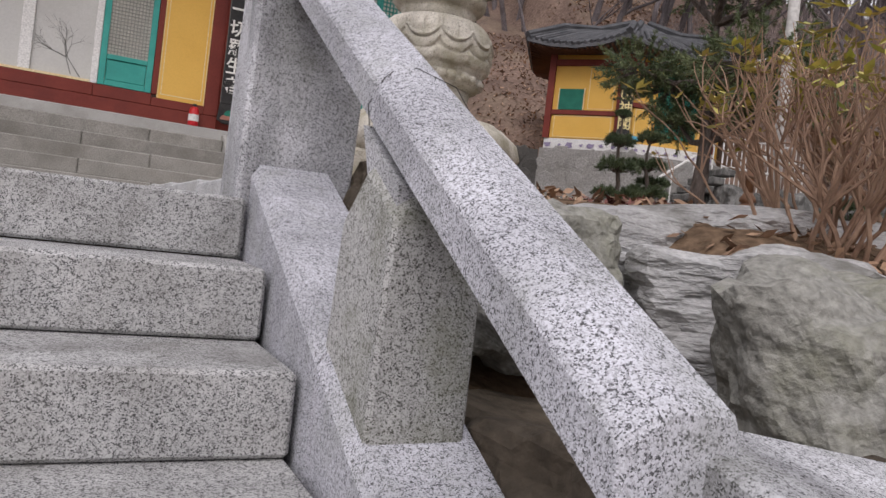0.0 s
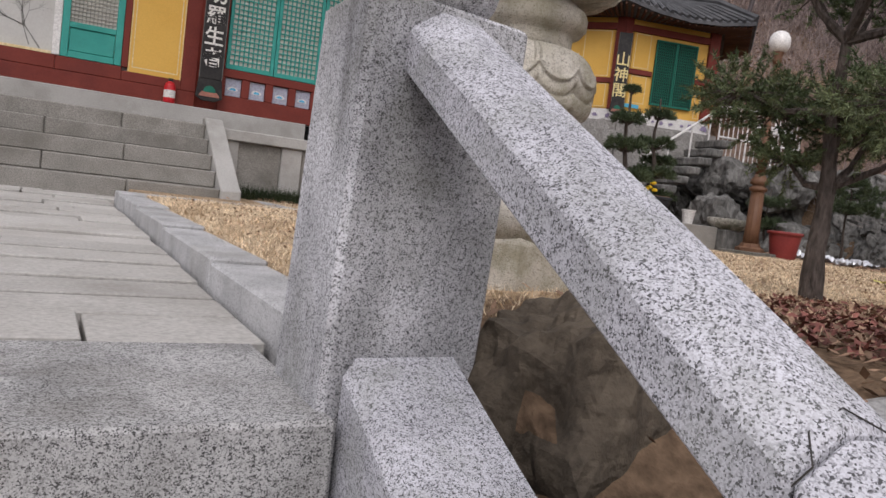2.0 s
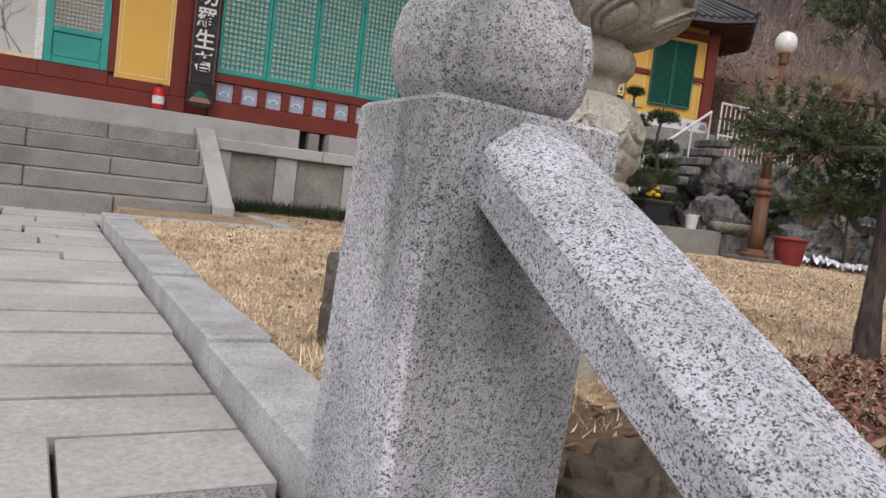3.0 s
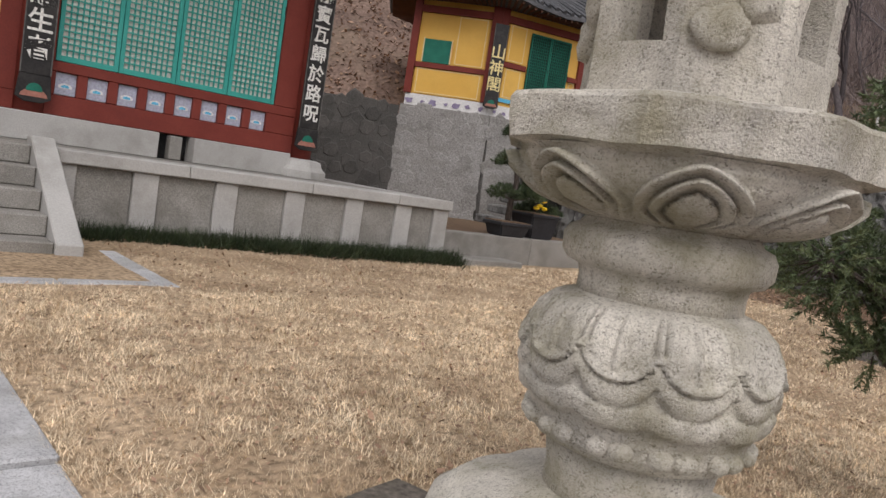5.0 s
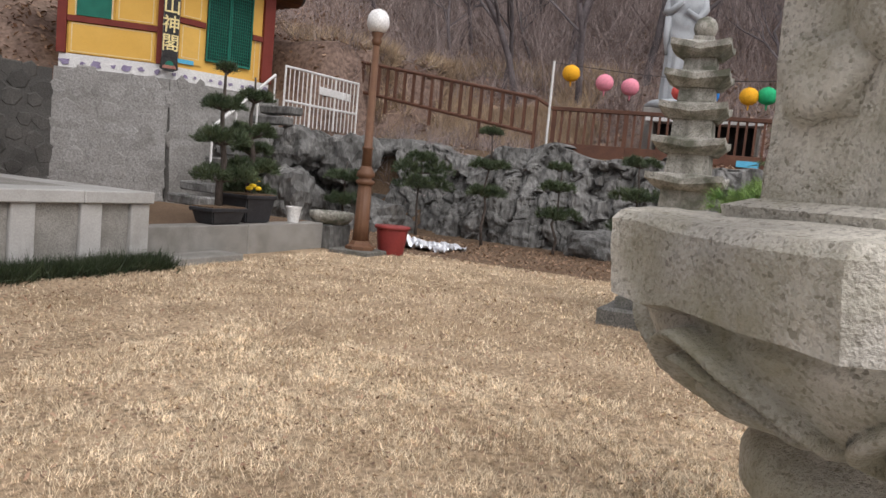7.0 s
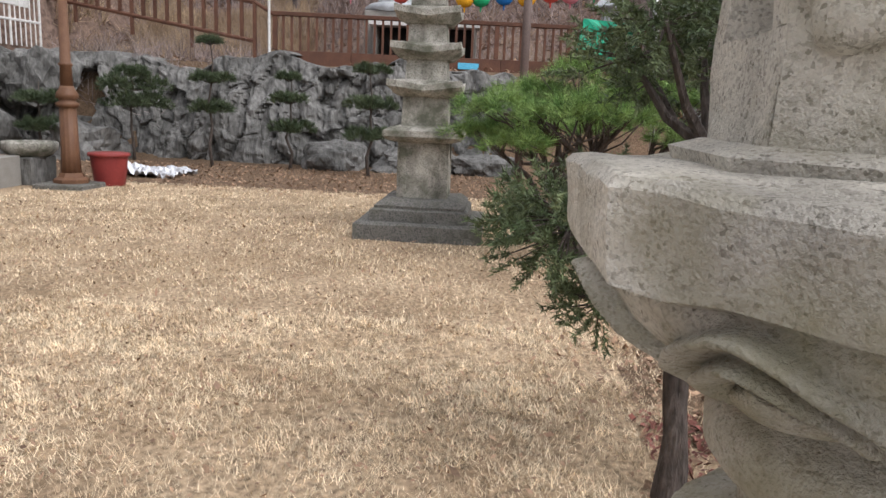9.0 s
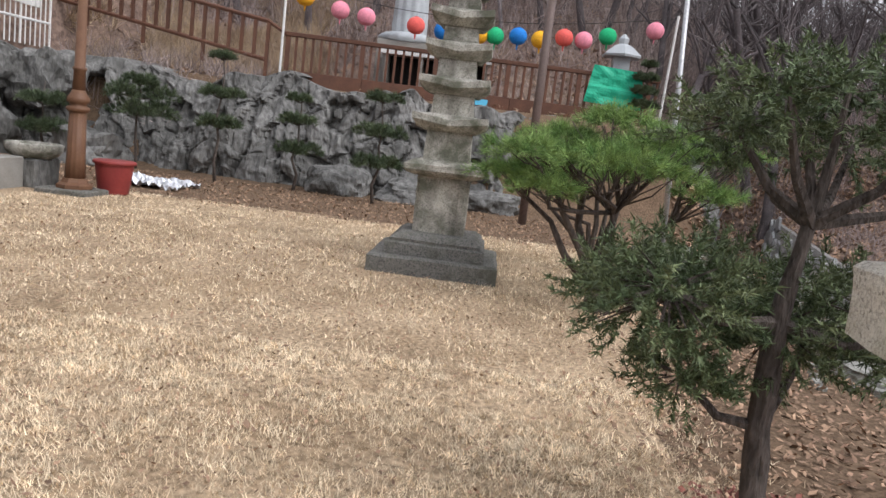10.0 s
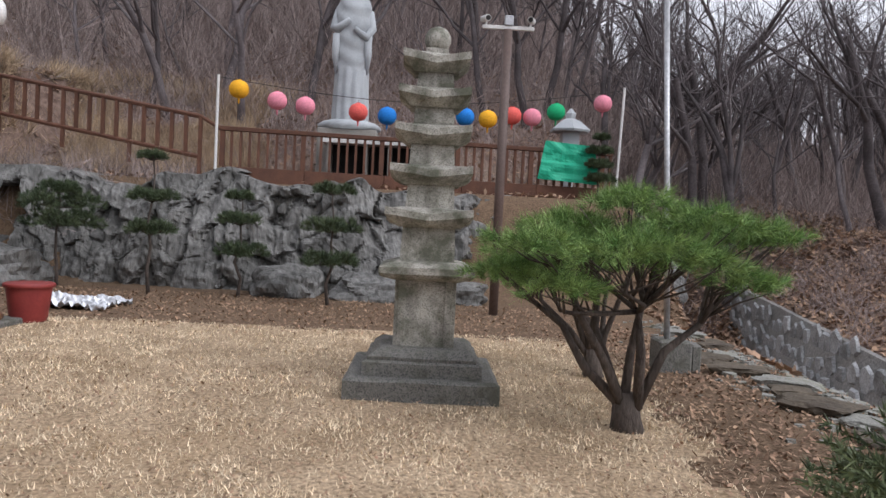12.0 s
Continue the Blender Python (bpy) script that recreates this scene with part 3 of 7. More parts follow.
def leaf_cloud(name, spots, size, material, label, seed, up=0.03):
    """Fallen leaves lying at many spots (x, y, z)."""
    rng = np.random.default_rng(seed)
    P = np.array(spots)
    n = len(P)
    a = rng.uniform(0, 2 * np.pi, n)
    tilt = rng.normal(0, 0.45, (n, 2))
    s = rng.uniform(0.5, 1.2, n) * size
    u = np.stack([np.cos(a), np.sin(a), tilt[:, 0]], 1) * s[:, None]
    v = np.stack([-np.sin(a), np.cos(a), tilt[:, 1]], 1) * (s * rng.uniform(0.35, 0.7, n))[:, None]
    P = P + np.array([0, 0, up]) * rng.uniform(0.2, 1, n)[:, None]
    V = np.stack([P - u, P - v * 0.9 + u * 0.1, P + u, P + v * 0.9 + u * 0.1], 1).reshape(-1, 3)
    return tagged(raw_np(name, V, 4, material), label, "leaves", kind="stuff")


def litter():
    rng = np.random.default_rng(9)
    pts, red = [], []
    while len(pts) < 15000:
        x, y = rng.uniform(1.3, 13), rng.uniform(0.6, 4.2)
        if y < lawn_edge(x) + rng.normal(0, 0.25):
            pts.append((x, y, hill(x, y)))
    while len(pts) < 24000:
        x, y = rng.uniform(10.8, 15.5), rng.uniform(2, 13.5)
        if x > 11.9 + rng.normal(0, 0.4):
            pts.append((x, y, hill(x, y)))
    for _ in range(260):
        x, y = rng.uniform(1.2, 11), rng.uniform(3.4, 10)
        pts.append((x, y, hill(x, y) + 0.01))
    leaf_cloud("fallen_leaves", pts, 0.026, LEAFDRY, "brown fallen leaves over bare soil", 1)
    for _ in range(4200):
        x, y = rng.uniform(2.0, 4.2), rng.uniform(2.5, 3.7)
        red.append((x, y, hill(x, y)))
    leaf_cloud("red_leaves", red, 0.02, LEAFRED, "dark red fallen leaves under the yew tree", 2)
    bits = []
    for _ in range(11000):
        x, y = rng.uniform(1.1, 9.5), rng.uniform(3.5, 10.4)
        if not (x < 2.45 and y > 8.15):
            bits.append((x, y, hill(x, y) + 0.008))
    leaf_cloud("leaf_scraps", bits, 0.014, LEAFDRY, "small brown leaf scraps caught in the lawn", 6)
    far = []
    while len(far) < 26000:
        x, y = rng.uniform(10.5, 24), rng.uniform(-8, 1.0)
        if y < 1.0 - (x - 10) * 0.02:
            far.append((x, y, hill(x, y)))
    while len(far) < 56000:
        x, y = rng.uniform(12, 34), rng.uniform(-9, 30)
        if x > 18.2 or y < -2.5 or y > 20:
            far.append((x, y, hill(x, y)))
    leaf_cloud("hill_leaves", far, 0.085, LEAFDRY, "dry oak leaves covering the wooded slope", 3, 0.1)


litter()

# ---- stone stairs ----
NEAR = (-0.085, -0.385, -0.082)
HALL = (0.06, -0.14, 0.0)
PATH_Z = -0.035


def path_z(y):
    """The path climbs slightly from the stairs to the hall."""
    return -0.103 + 0.068 * min(1.0, max(0.0, (y - 3.3) / 6.0))


RISE, GOING = 0.178, 0.365
TOP_Y, TOP_Z = 3.07, -0.022


def stair(k, x0, x1):
    y, z = TOP_Y - GOING * k, TOP_Z - RISE * k
    bm = box(x0, y, z - RISE + 0.004, x1 - 0.004, y + GOING + 0.05, z, 0.009)
    if k == 0:
        bm.free()
        bm = box(x0, y, z - RISE + 0.004, x1 - 0.004, y + 0.62, z, 0.009)
    return bm


stairs = thing("stone_stairs", "grey speckled granite stairs with worn edges", "stairs", kind="structure", at=NEAR)
for k in range(0, 9):
    cut = (-1.95, -0.55 if k % 2 else -0.95, 0.812)
    for a, b in zip(cut, cut[1:]):
        part("step", stair(k, a + 0.003, b), STEP, stairs)
part("stair_core", prism([(-1.94, 3.4, -0.21), (-1.94, -0.3, -1.98), (-1.94, -0.3, -2.4), (-1.94, 3.4, -2.4)], (2.74, 0, 0)), DIRT, stairs)

# lower landing in front of the stairs
landing = thing("lower_landing", "grey stone landing at the foot of the stairs", "pavement", kind="structure")
part("slab", box(-2.2, -4.0, -1.75, 1.3, 0.15, -1.62, 0.01), PAVING, landing)

# ---- path of stone slabs ----
path = thing("paved_path", "grey stone slab path with open joints", "pavement", kind="structure")
part("bed", prism([(-1.9, 3.308, -0.30), (-1.9, 3.308, -0.155), (-1.9, 9.6, -0.087), (-1.9, 9.6, -0.30)], (2.675, 0, 0)), JOINT, path)
part("bed", box(0.782, 8.45, -0.30, 2.3, 9.6, PATH_Z - 0.06), JOINT, path)
rng_path = random.Random(5)
slab_meshes = {}
y = 3.315
row = 0
while y < 9.4:
    d = rng_path.choice((0.26, 0.30, 0.34, 0.40))
    x = -1.85
    end = 0.765 if y < 8.4 else 2.24
    while x < end - 0.05:
        wdt = rng_path.choice((0.62, 0.78, 0.95, 1.15))
        x1 = min(end, x + wdt)
        if end - x1 < 0.25:
            x1 = end
        lift = rng_path.uniform(-0.009, 0.005) + path_z(y)
        g, h = rng_path.uniform(0.006, 0.011), rng_path.uniform(0.008, 0.015)
        bm = box(x + g, y + (0.004 if row == 0 else h), lift - 0.05, x1 - g, min(9.45, y + d) - h, lift, 0.004)
        part("slab", bm, PAVING, path)
        x = x1
    y += d
    row += 1

# kerb along the path and round the forecourt
kerb = thing("path_kerb", "grey granite kerb stones edging the path and the lawn", "kerb", kind="structure")
y = 3.06
for ln in (1.13, 1.25, 1.25, 1.25, 0.4):
    y1 = min(y + ln, 8.34)
    part("kerb_stone", box(0.778, y + 0.006, -0.25, 0.99, y1 - 0.007, kerb_top(y + 0.5), 0.009), KERB, kerb)
    y = y1
x = 0.972
for ln in (0.66, 0.64):
    part("kerb_stone", box(x + 0.003, 8.19, -0.25, x + ln - 0.003, 8.34, 0.06, 0.012), KERB, kerb)
    x += ln
y = 8.19
for ln in (0.62, 0.62, 0.3):
    part("kerb_stone", box(2.275, y + 0.003, -0.25, 2.43, y + ln - 0.003, 0.055, 0.012), KERB, kerb)
    y += ln

# ---- balustrade ----
post = thing("balustrade_post", "speckled granite newel post with a carved lotus bud", "post", at=NEAR)


def post_ring(z, g):
    """Four slightly uneven sides with worn arrises; the shaft leans towards the stairs."""
    q = min(1.0, max(0.0, (z + 0.02) / 0.76))
    foot = ((0.785, 3.12), (1.155, 3.185), (1.145, 3.475), (0.785, 3.42))
    head = ((0.776, 3.052), (1.152, 3.128), (1.144, 3.425), (0.785, 3.336))
    c4 = [Vector((a[0] + (b[0] - a[0]) * q, a[1] + (b[1] - a[1]) * q, z)) for a, b in zip(foot, head)]
    mid_ = sum(c4, Vector()) / 4
    c4 = [p + (p - mid_).normalized() * g for p in c4]
    ring_ = []
    for i, p in enumerate(c4):
        ring_ += [p + (c4[i - 1] - p).normalized() * 0.014, p + (c4[(i + 1) % 4] - p).normalized() * 0.014]
    return [tuple(p) for p in ring_]


bm = bmesh.new()
loft(bm, [post_ring(-0.45, 0.0), post_ring(0.0, 0.0), post_ring(0.4, 0.0), post_ring(0.736, 0.0), post_ring(0.743, -0.009)])
part("shaft", bm, GRANITE, post)


def bud_shape(a, i, r, z):
    """Four sheath petals with raised rims round a pointed bud."""
    w = abs(math.cos(a * 2 + 0.5))
    q = r * 0.955
    rim = 0.128 + 0.034 * w ** 0.5
    if z < rim:
        q *= 1.05 - 0.15 * max(0.0, 1 - w * 8)
    else:
        q *= 0.90 + 0.085 * min(1.0, (z - rim) / 0.05)
    return q


bud = [(0.112, 0.0), (0.142, 0.010), (0.163, 0.035), (0.175, 0.075), (0.174, 0.105), (0.164, 0.135), (0.143, 0.162), (0.110, 0.185), (0.072, 0.201), (0.040, 0.212), (0.018, 0.222), (0.002, 0.236)]
bud_z = [0.0047 * i for i in range(50)]
bud = [(float(np.interp(z, [p[1] for p in bud], [p[0] for p in bud])), z) for z in bud_z] + [(0.001, 0.237)]
bud = [(r * 0.885, z * 1.09) for r, z in bud]
part("lotus_bud", lathe(bud, 128, (0.953, 3.232, 0.738), bud_shape), GRANITE, post, "rounded granite lotus bud with pointed tip", True)

beam = thing("balustrade_rail", "sloping granite handrail with chamfered edges and a crack", "handrail", at=NEAR)


def rail_ring(y, dz=0.0):
    z = 0.115 + 0.572 * (y - 2.24) + dz
    return [(0.862, y, z + 0.008), (0.862, y, z + 0.090), (0.925, y, z + 0.126), (1.008, y, z + 0.120), (1.020, y, z + 0.095), (1.020, y, z + 0.008)]


def rail_piece(y0, y1, dz):
    bm = bmesh.new()
    loft(bm, [rail_ring(y0, dz)] + [rail_ring(y0 + (y1 - y0) * i / 4, dz) for i in (1, 2, 3)] + [rail_ring(y1, dz)])
    bmesh.ops.recalc_face_normals(bm, faces=bm.faces)
    ed = [e for e in bm.edges if e.calc_face_angle(0) > 0.3]
    bmesh.ops.bevel(bm, geom=ed, offset=0.006, segments=1, affect="EDGES")
    return bm


part("rail_piece", rail_piece(1.43, 2.228, 0.0), RAILSTONE, beam)
part("rail_piece", rail_piece(2.231, 3.118, 0.003), RAILSTONE, beam)
part("wire", tube([(0.86, 2.235, 0.12), (0.858, 2.25, 0.16), (0.875, 2.22, 0.212), (0.90, 2.245, 0.232), (0.95, 2.25, 0.25), (1.012, 2.19, 0.215), (1.03, 2.16, 0.17)], 0.001, 5), WIRE, beam, "loose rusty wire")

cheek = thing("stair_cheek", "sloping pale granite cheek stone beside the steps", "stair stringer", kind="structure", at=NEAR)


def cheek_z(y):
    return 0.068 + 0.478 * (y - 3.08)


def cheek_ring(y):
    z = cheek_z(y)
    return [(0.822, y, z - 0.9), (0.822, y, z - 0.035), (0.845, y, z), (1.05, y, z + 0.004), (1.075, y, z - 0.03), (1.075, y, z - 0.9)]


for a, b in ((3.11, 2.28), (2.272, 1.3), (1.292, -0.2)):
    bm = bmesh.new()
    loft(bm, [cheek_ring(a), cheek_ring((a + b) / 2), cheek_ring(b)])
    part("cheek_stone", bm, RAILSTONE, cheek)

stub = thing("baluster_stub", "cracked mossy granite baluster under the handrail", "baluster", at=NEAR)


def stub_ring(x0, x1, y0, y1, z0, slope):
    return [(x0, y0, z0), (x1, y0, z0), (x1, y1, z0 + slope * (y1 - y0)), (x0, y1, z0 + slope * (y1 - y0))]


bm = bmesh.new()
loft(bm, [stub_ring(0.842, 1.03, 2.03, 2.30, -0.47, 0.478), stub_ring(0.846, 1.03, 2.03, 2.285, -0.2, 0.53), stub_ring(0.856, 1.03, 2.04, 2.20, -0.055, 0.56), stub_ring(0.90, 1.03, 2.06, 2.20, -0.01, 0.56)])
bmesh.ops.recalc_face_normals(bm, faces=bm.faces)
bmesh.ops.bevel(bm, geom=bm.edges[:], offset=0.008, segments=1, affect="EDGES")
part("shaft", bm, MOSSY, stub)
bm = bmesh.new()
loft(bm, [stub_ring(0.868, 0.90, 2.07, 2.22, -0.075, 0.5), stub_ring(0.864, 0.93, 2.06, 2.28, 0.0, 0.57)])
part("chip", bm, GRANITE, stub)

lower = thing("lower_post", "granite block at the foot of the handrail", "post", at=NEAR)
bm = prism([(0.972, 1.535, -0.245), (1.50, 1.535, -0.33), (1.50, 1.535, -1.6), (0.972, 1.535, -1.6)], (0, -0.50, -0.10), 0.012)
part("block", bm, GRANITE, lower)

# ---- main hall ----
FY = 12.48
FLOOR = 0.855
hall_platform = thing("hall_platform", "weathered granite hall platform with panelled front", "platform", kind="structure", at=HALL)
part("core", box(-6.0, 10.99, -0.3, 6.98, 17.5, FLOOR - 0.13), HALLSTONE, hall_platform)
x = 2.02
cap_cuts = [2.02, 3.35, 4.85, 6.15, 7.09]
for a, b in zip(cap_cuts, cap_cuts[1:]):
    part("cap_stone", box(a + 0.003, 10.86, FLOOR - 0.135, b - 0.003, 11.45, FLOOR, 0.012), PALESTONE, hall_platform)
for yy in (11.45, 13.0, 14.6, 16.1):
    part("cap_stone", box(6.5, yy + 0.003, FLOOR - 0.135, 7.09, yy + 1.5, FLOOR, 0.012), PALESTONE, hall_platform)
part("paving", box(-6.0, 11.452, FLOOR - 0.129, 6.498, 17.5, FLOOR - 0.004), HALLSTONE, hall_platform)
part("cap_stone", box(-6.0, 10.90, FLOOR - 0.135, 2.017, 11.449, FLOOR - 0.002, 0.012), HALLSTONE, hall_platform)
posts_x = [2.12, 2.92, 3.80, 4.66, 5.50, 6.28, 6.93]
for i, px in enumerate(posts_x):
    part("pilaster", box(px - 0.13, 10.905, -0.1, px + 0.13, 11.0, FLOOR - 0.137, 0.008), PALESTONE, hall_platform)
for a, b in zip(posts_x, posts_x[1:]):
    part("panel", box(a + 0.134, 10.945, -0.1, b - 0.134, 11.0, FLOOR - 0.137, 0.006), HALLSTONE, hall_platform)
yy = 11.06
while yy < 16.8:
    part("pilaster", box(6.97, yy, -0.1, 7.06, yy + 0.26, FLOOR - 0.137, 0.008), PALESTONE, hall_platform)
    part("panel", box(6.97, yy + 0.264, -0.1, 7.02, yy + 0.80, FLOOR - 0.137, 0.006), HALLSTONE, hall_platform)
    yy += 0.804

hall_stairs = thing("hall_stairs", "grey granite stairs up to the hall platform", "stairs", kind="structure", at=HALL)
n_hall = 5
for i in range(n_hall):
    z1 = PATH_Z + (FLOOR - PATH_Z) * (i + 1) / n_hall
    z0 = PATH_Z + (FLOOR - PATH_Z) * i / n_hall
    y0 = 9.55 + 0.29 * i
    cuts = [-5.5, -3.6, -1.9 + 0.5 * (i % 2), 0.15 + 0.75 * ((i + 1) % 2), 1.80]
    for a, b in zip(cuts, cuts[1:]):
        part("step", box(a + 0.003, y0, z0 - 0.1 if i == 0 else z0 + 0.002, b - 0.003, 10.94 if i < n_hall - 1 else 10.895, z1, 0.012), HALLSTONE, hall_stairs)
bm = prism([(1.80, 9.50, -0.1), (1.80, 9.50, 0.14), (1.80, 9.62, 0.20), (1.80, 10.80, 0.94), (1.80, 10.94, 0.94), (1.80, 10.94, -0.1)], (0.21, 0, 0), 0.012)
part("cheek_stone", bm, PALESTONE, hall_stairs)

hall = thing("main_hall", "red timber temple hall with teal lattice doors", "building", at=HALL)
part("plinth", box(-6.0, FY - 0.17, FLOOR - 0.003, 3.49, 17.0, 1.165, 0.01), PALESTONE, hall)
part("plinth", box(3.93, FY - 0.17, FLOOR - 0.003, 5.28, 17.0, 1.165, 0.01), PALESTONE, hall)
part("vent", box(3.495, FY + 0.10, FLOOR, 3.925, FY + 0.2, 1.16), DARK, hall, "dark underfloor vent opening")
part("vent_brick", box(3.66, FY - 0.06, FLOOR, 3.82, FY + 0.08, 1.15, 0.01), HALLSTONE, hall)
part("column_base", lathe([(0.42, 0), (0.42, 0.10), (0.36, 0.16), (0.33, 0.24), (0.25, 0.26)], 8, (5.52, FY + 0.05, FLOOR)), PALESTONE, hall)
# back wall and side wall
part("wall", box(-6.0, FY + 0.09, 1.168, 5.40, 17.0, 4.9), PLASTER, hall)
part("wall", box(5.402, FY + 0.15, 1.168, 5.56, 17.0, 4.9), REDWOOD, hall)


def timber(x0, z0, x1, z1, y0=FY - 0.02, y1=FY + 0.088):
    part("beam", box(x0, y0, z0, x1, y1, z1, 0.008), REDWOOD, hall)


# sill beams, columns and the frame round each bay
part("column", lathe([(0.17, 0), (0.17, 3.7)], 20, (5.52, FY + 0.05, 1.10)), REDWOOD, hall, "", True)
part("column", lathe([(0.17, 0), (0.17, 3.7)], 20, (2.08, FY + 0.05, 1.16)), REDWOOD, hall, "", True)
timber(-6.0, 1.168, 1.93, 1.37)
timber(-6.0, 1.372, 0.20, 1.55)
timber(0.202, 1.372, 0.98, 1.545)
timber(0.97, 1.547, 1.05, 4.3)
timber(1.73, 1.372, 1.93, 4.3)
timber(0.982, 1.372, 1.728, 1.50)
timber(2.23, 1.168, 5.36, 1.40)
timber(2.23, 1.66, 5.36, 1.775)
timber(2.23, 1.777, 2.30, 4.3)
timber(5.02, 1.777, 5.36, 4.3)
timber(-6.0, 4.302, 5.36, 4.7)
slots = 8
wdt = (5.36 - 2.23) / slots
for i in range(slots + 1):
    c = 2.27 + (4.98 - 2.27) * i / slots
    timber(c - 0.055 if i else 2.23, 1.402, c + 0.055 if i < slots else 5.36, 1.658)
for i in range(slots):
    a = 2.27 + (4.98 - 2.27) * i / slots
    b = 2.27 + (4.98 - 2.27) * (i + 1) / slots
    pn = part("sill_panel", box(a + 0.058, FY + 0.03, 1.41, b - 0.058, FY + 0.07, 1.65), LILAC, hall, "painted lilac lotus panel")
    for q, (s1, mt) in enumerate(((0.075, WHITE), (0.045, SKYBLUE))):
        bm = bmesh.new()
        ring = [((a + b) / 2 + s1 * math.cos(t) * 1.0, FY + 0.03, 1.50 + 0.55 * s1 * max(-0.35, math.sin(t))) for t in [k * math.pi / 6 for k in range(12)]]
        add_prism(bm, ring, (0, -0.004 - 0.003 * q, 0))
        part("lotus", bm, mt, pn)


def lattice_leaf(x0, x1, z0, z1, parent, y=FY, cols=9, rows=16, mat=TEAL, name="lattice_door", back=PAPER, stile=0.05):
    leaf = part(name, box(x0, y + 0.035, z0, x1, y + 0.05, z1), back, parent, "teal lattice door leaf with paper backing")
    for a, b, c, d in ((x0, z0, x0 + stile, z1), (x1 - stile, z0, x1, z1), (x0 + stile, z0, x1 - stile, z0 + stile * 1.3), (x0 + stile, z1 - stile, x1 - stile, z1)):
        part("stile", box(a, y - 0.005, b, c, y + 0.034, d, 0.004), mat, leaf)
    bm = bmesh.new()
    for i in range(1, cols):
        cx = x0 + stile + (x1 - x0 - 2 * stile) * i / cols
        add_box(bm, cx - 0.007, y + 0.008, z0 + stile, cx + 0.007, y + 0.034, z1 - stile)
    for j in range(1, rows):
        cz = z0 + stile * 1.3 + (z1 - z0 - 2.3 * stile) * j / rows
        add_box(bm, x0 + stile, y + 0.011, cz - 0.007, x1 - stile, y + 0.034, cz + 0.007)
    part("lattice", bm, mat, leaf)
    part("hinge", box(x1 - 0.012, y - 0.012, (z0 + z1) / 2 - 0.05, x1 + 0.002, y - 0.006, (z0 + z1) / 2 + 0.05), INK, leaf)
    return leaf


for i in range(4):
    a = 2.305 + (5.015 - 2.305) * i / 4
    b = 2.305 + (5.015 - 2.305) * (i + 1) / 4
    lattice_leaf(a + 0.004, b - 0.004, 1.78, 4.3, hall, cols=9, rows=34)
# single door with a solid lower panel
leaf = part("door", box(0.25, FY + 0.02, 1.55, 0.965, FY + 0.05, 4.3), PAPER, hall, "teal door with lattice above a solid panel")
for a, b, c, d in ((0.25, 1.55, 0.335, 4.3), (0.88, 1.55, 0.965, 4.3), (0.337, 1.55, 0.878, 1.63), (0.337, 1.93, 0.878, 2.0)):
    part("stile", box(a, FY - 0.02, b, c, FY + 0.02, d, 0.005), TEAL, leaf)
part("door_panel", box(0.339, FY + 0.0, 1.632, 0.876, FY + 0.019, 1.928, 0.012), TEAL, leaf)
bm = bmesh.new()
for i in range(1, 12):
    cx = 0.337 + 0.541 * i / 12
    add_box(bm, cx - 0.005, FY + 0.001, 2.002, cx + 0.005, FY + 0.019, 4.3)
for j in range(1, 46):
    cz = 2.0 + 2.3 * j / 46
    add_box(bm, 0.338, FY + 0.003, cz - 0.005, 0.877, FY + 0.019, cz + 0.005)
part("lattice", bm, surface("grey_lattice", (0.34, 0.34, 0.30), (0.26, 0.27, 0.24), rough=0.8), leaf)
# yellow panel with a cream line
yp = part("yellow_panel", box(1.052, FY - 0.004, 1.502, 1.728, FY + 0.03, 4.3), YELLOW, hall, "ochre yellow wall panel with cream lining")
for a, b, c, d in ((1.10, 1.56, 1.112, 4.3), (1.67, 1.56, 1.682, 4.3), (1.112, 1.56, 1.67, 1.574), (1.058, 1.504, 1.068, 4.3), (1.712, 1.504, 1.722, 4.3)):
    part("lining", box(a, FY - 0.008, b, c, FY - 0.004, d), CREAM, yp)
# mural wall with a painted bare tree
mural = part("mural_wall", box(-6.0, FY + 0.03, 1.553, 0.16, FY + 0.085, 4.3), PLASTER, hall, "grey plaster wall with a faint painted tree")
for mx in (0.20, -0.68, -2.3):
    part("wall_post", box(mx - 0.045 if mx > 0 else mx - 0.075, FY - 0.012, 1.553, mx + 0.045 if mx > 0 else mx + 0.075, FY + 0.083, 4.3, 0.006), WHITE, hall)
part("wall_edge", box(-6.0, FY - 0.016, 1.552, 0.15, FY + 0.028, 1.585), CREAM, hall)
mr = random.Random(3)
PAINTGREY = surface("grey_wash", (0.20, 0.20, 0.19), (0.27, 0.265, 0.25), scale=8, rough=0.9, bump=0)


def painted_branch(bm, x, z, a, ln, w, depth):
    x1, z1 = x + ln * math.cos(a), z + ln * math.sin(a)
    x1 = min(max(x1, -0.58), 0.13)
    nx, nz = -math.sin(a) * w, math.cos(a) * w
    vs = [bm.verts.new(p) for p in ((x - nx, FY + 0.027, z - nz), (x + nx, FY + 0.027, z + nz), (x1 + nx * 0.6, FY + 0.027, z1 + nz * 0.6), (x1 - nx * 0.6, FY + 0.027, z1 - nz * 0.6))]
    bm.faces.new(vs)
    if depth:
        for _ in range(3):
            painted_branch(bm, x1, z1, a + mr.uniform(-0.8, 0.8), ln * mr.uniform(0.55, 0.85), w * 0.6, depth - 1)


bm = bmesh.new()
painted_branch(bm, 0.02, 1.6, 2.2, 0.3, 0.011, 4)
painted_branch(bm, -0.1, 1.62, 1.9, 0.24, 0.008, 3)
part("painted_tree", bm, PAINTGREY, mural, "faint grey painted tree")
# roof, above the view
bm = bmesh.new()
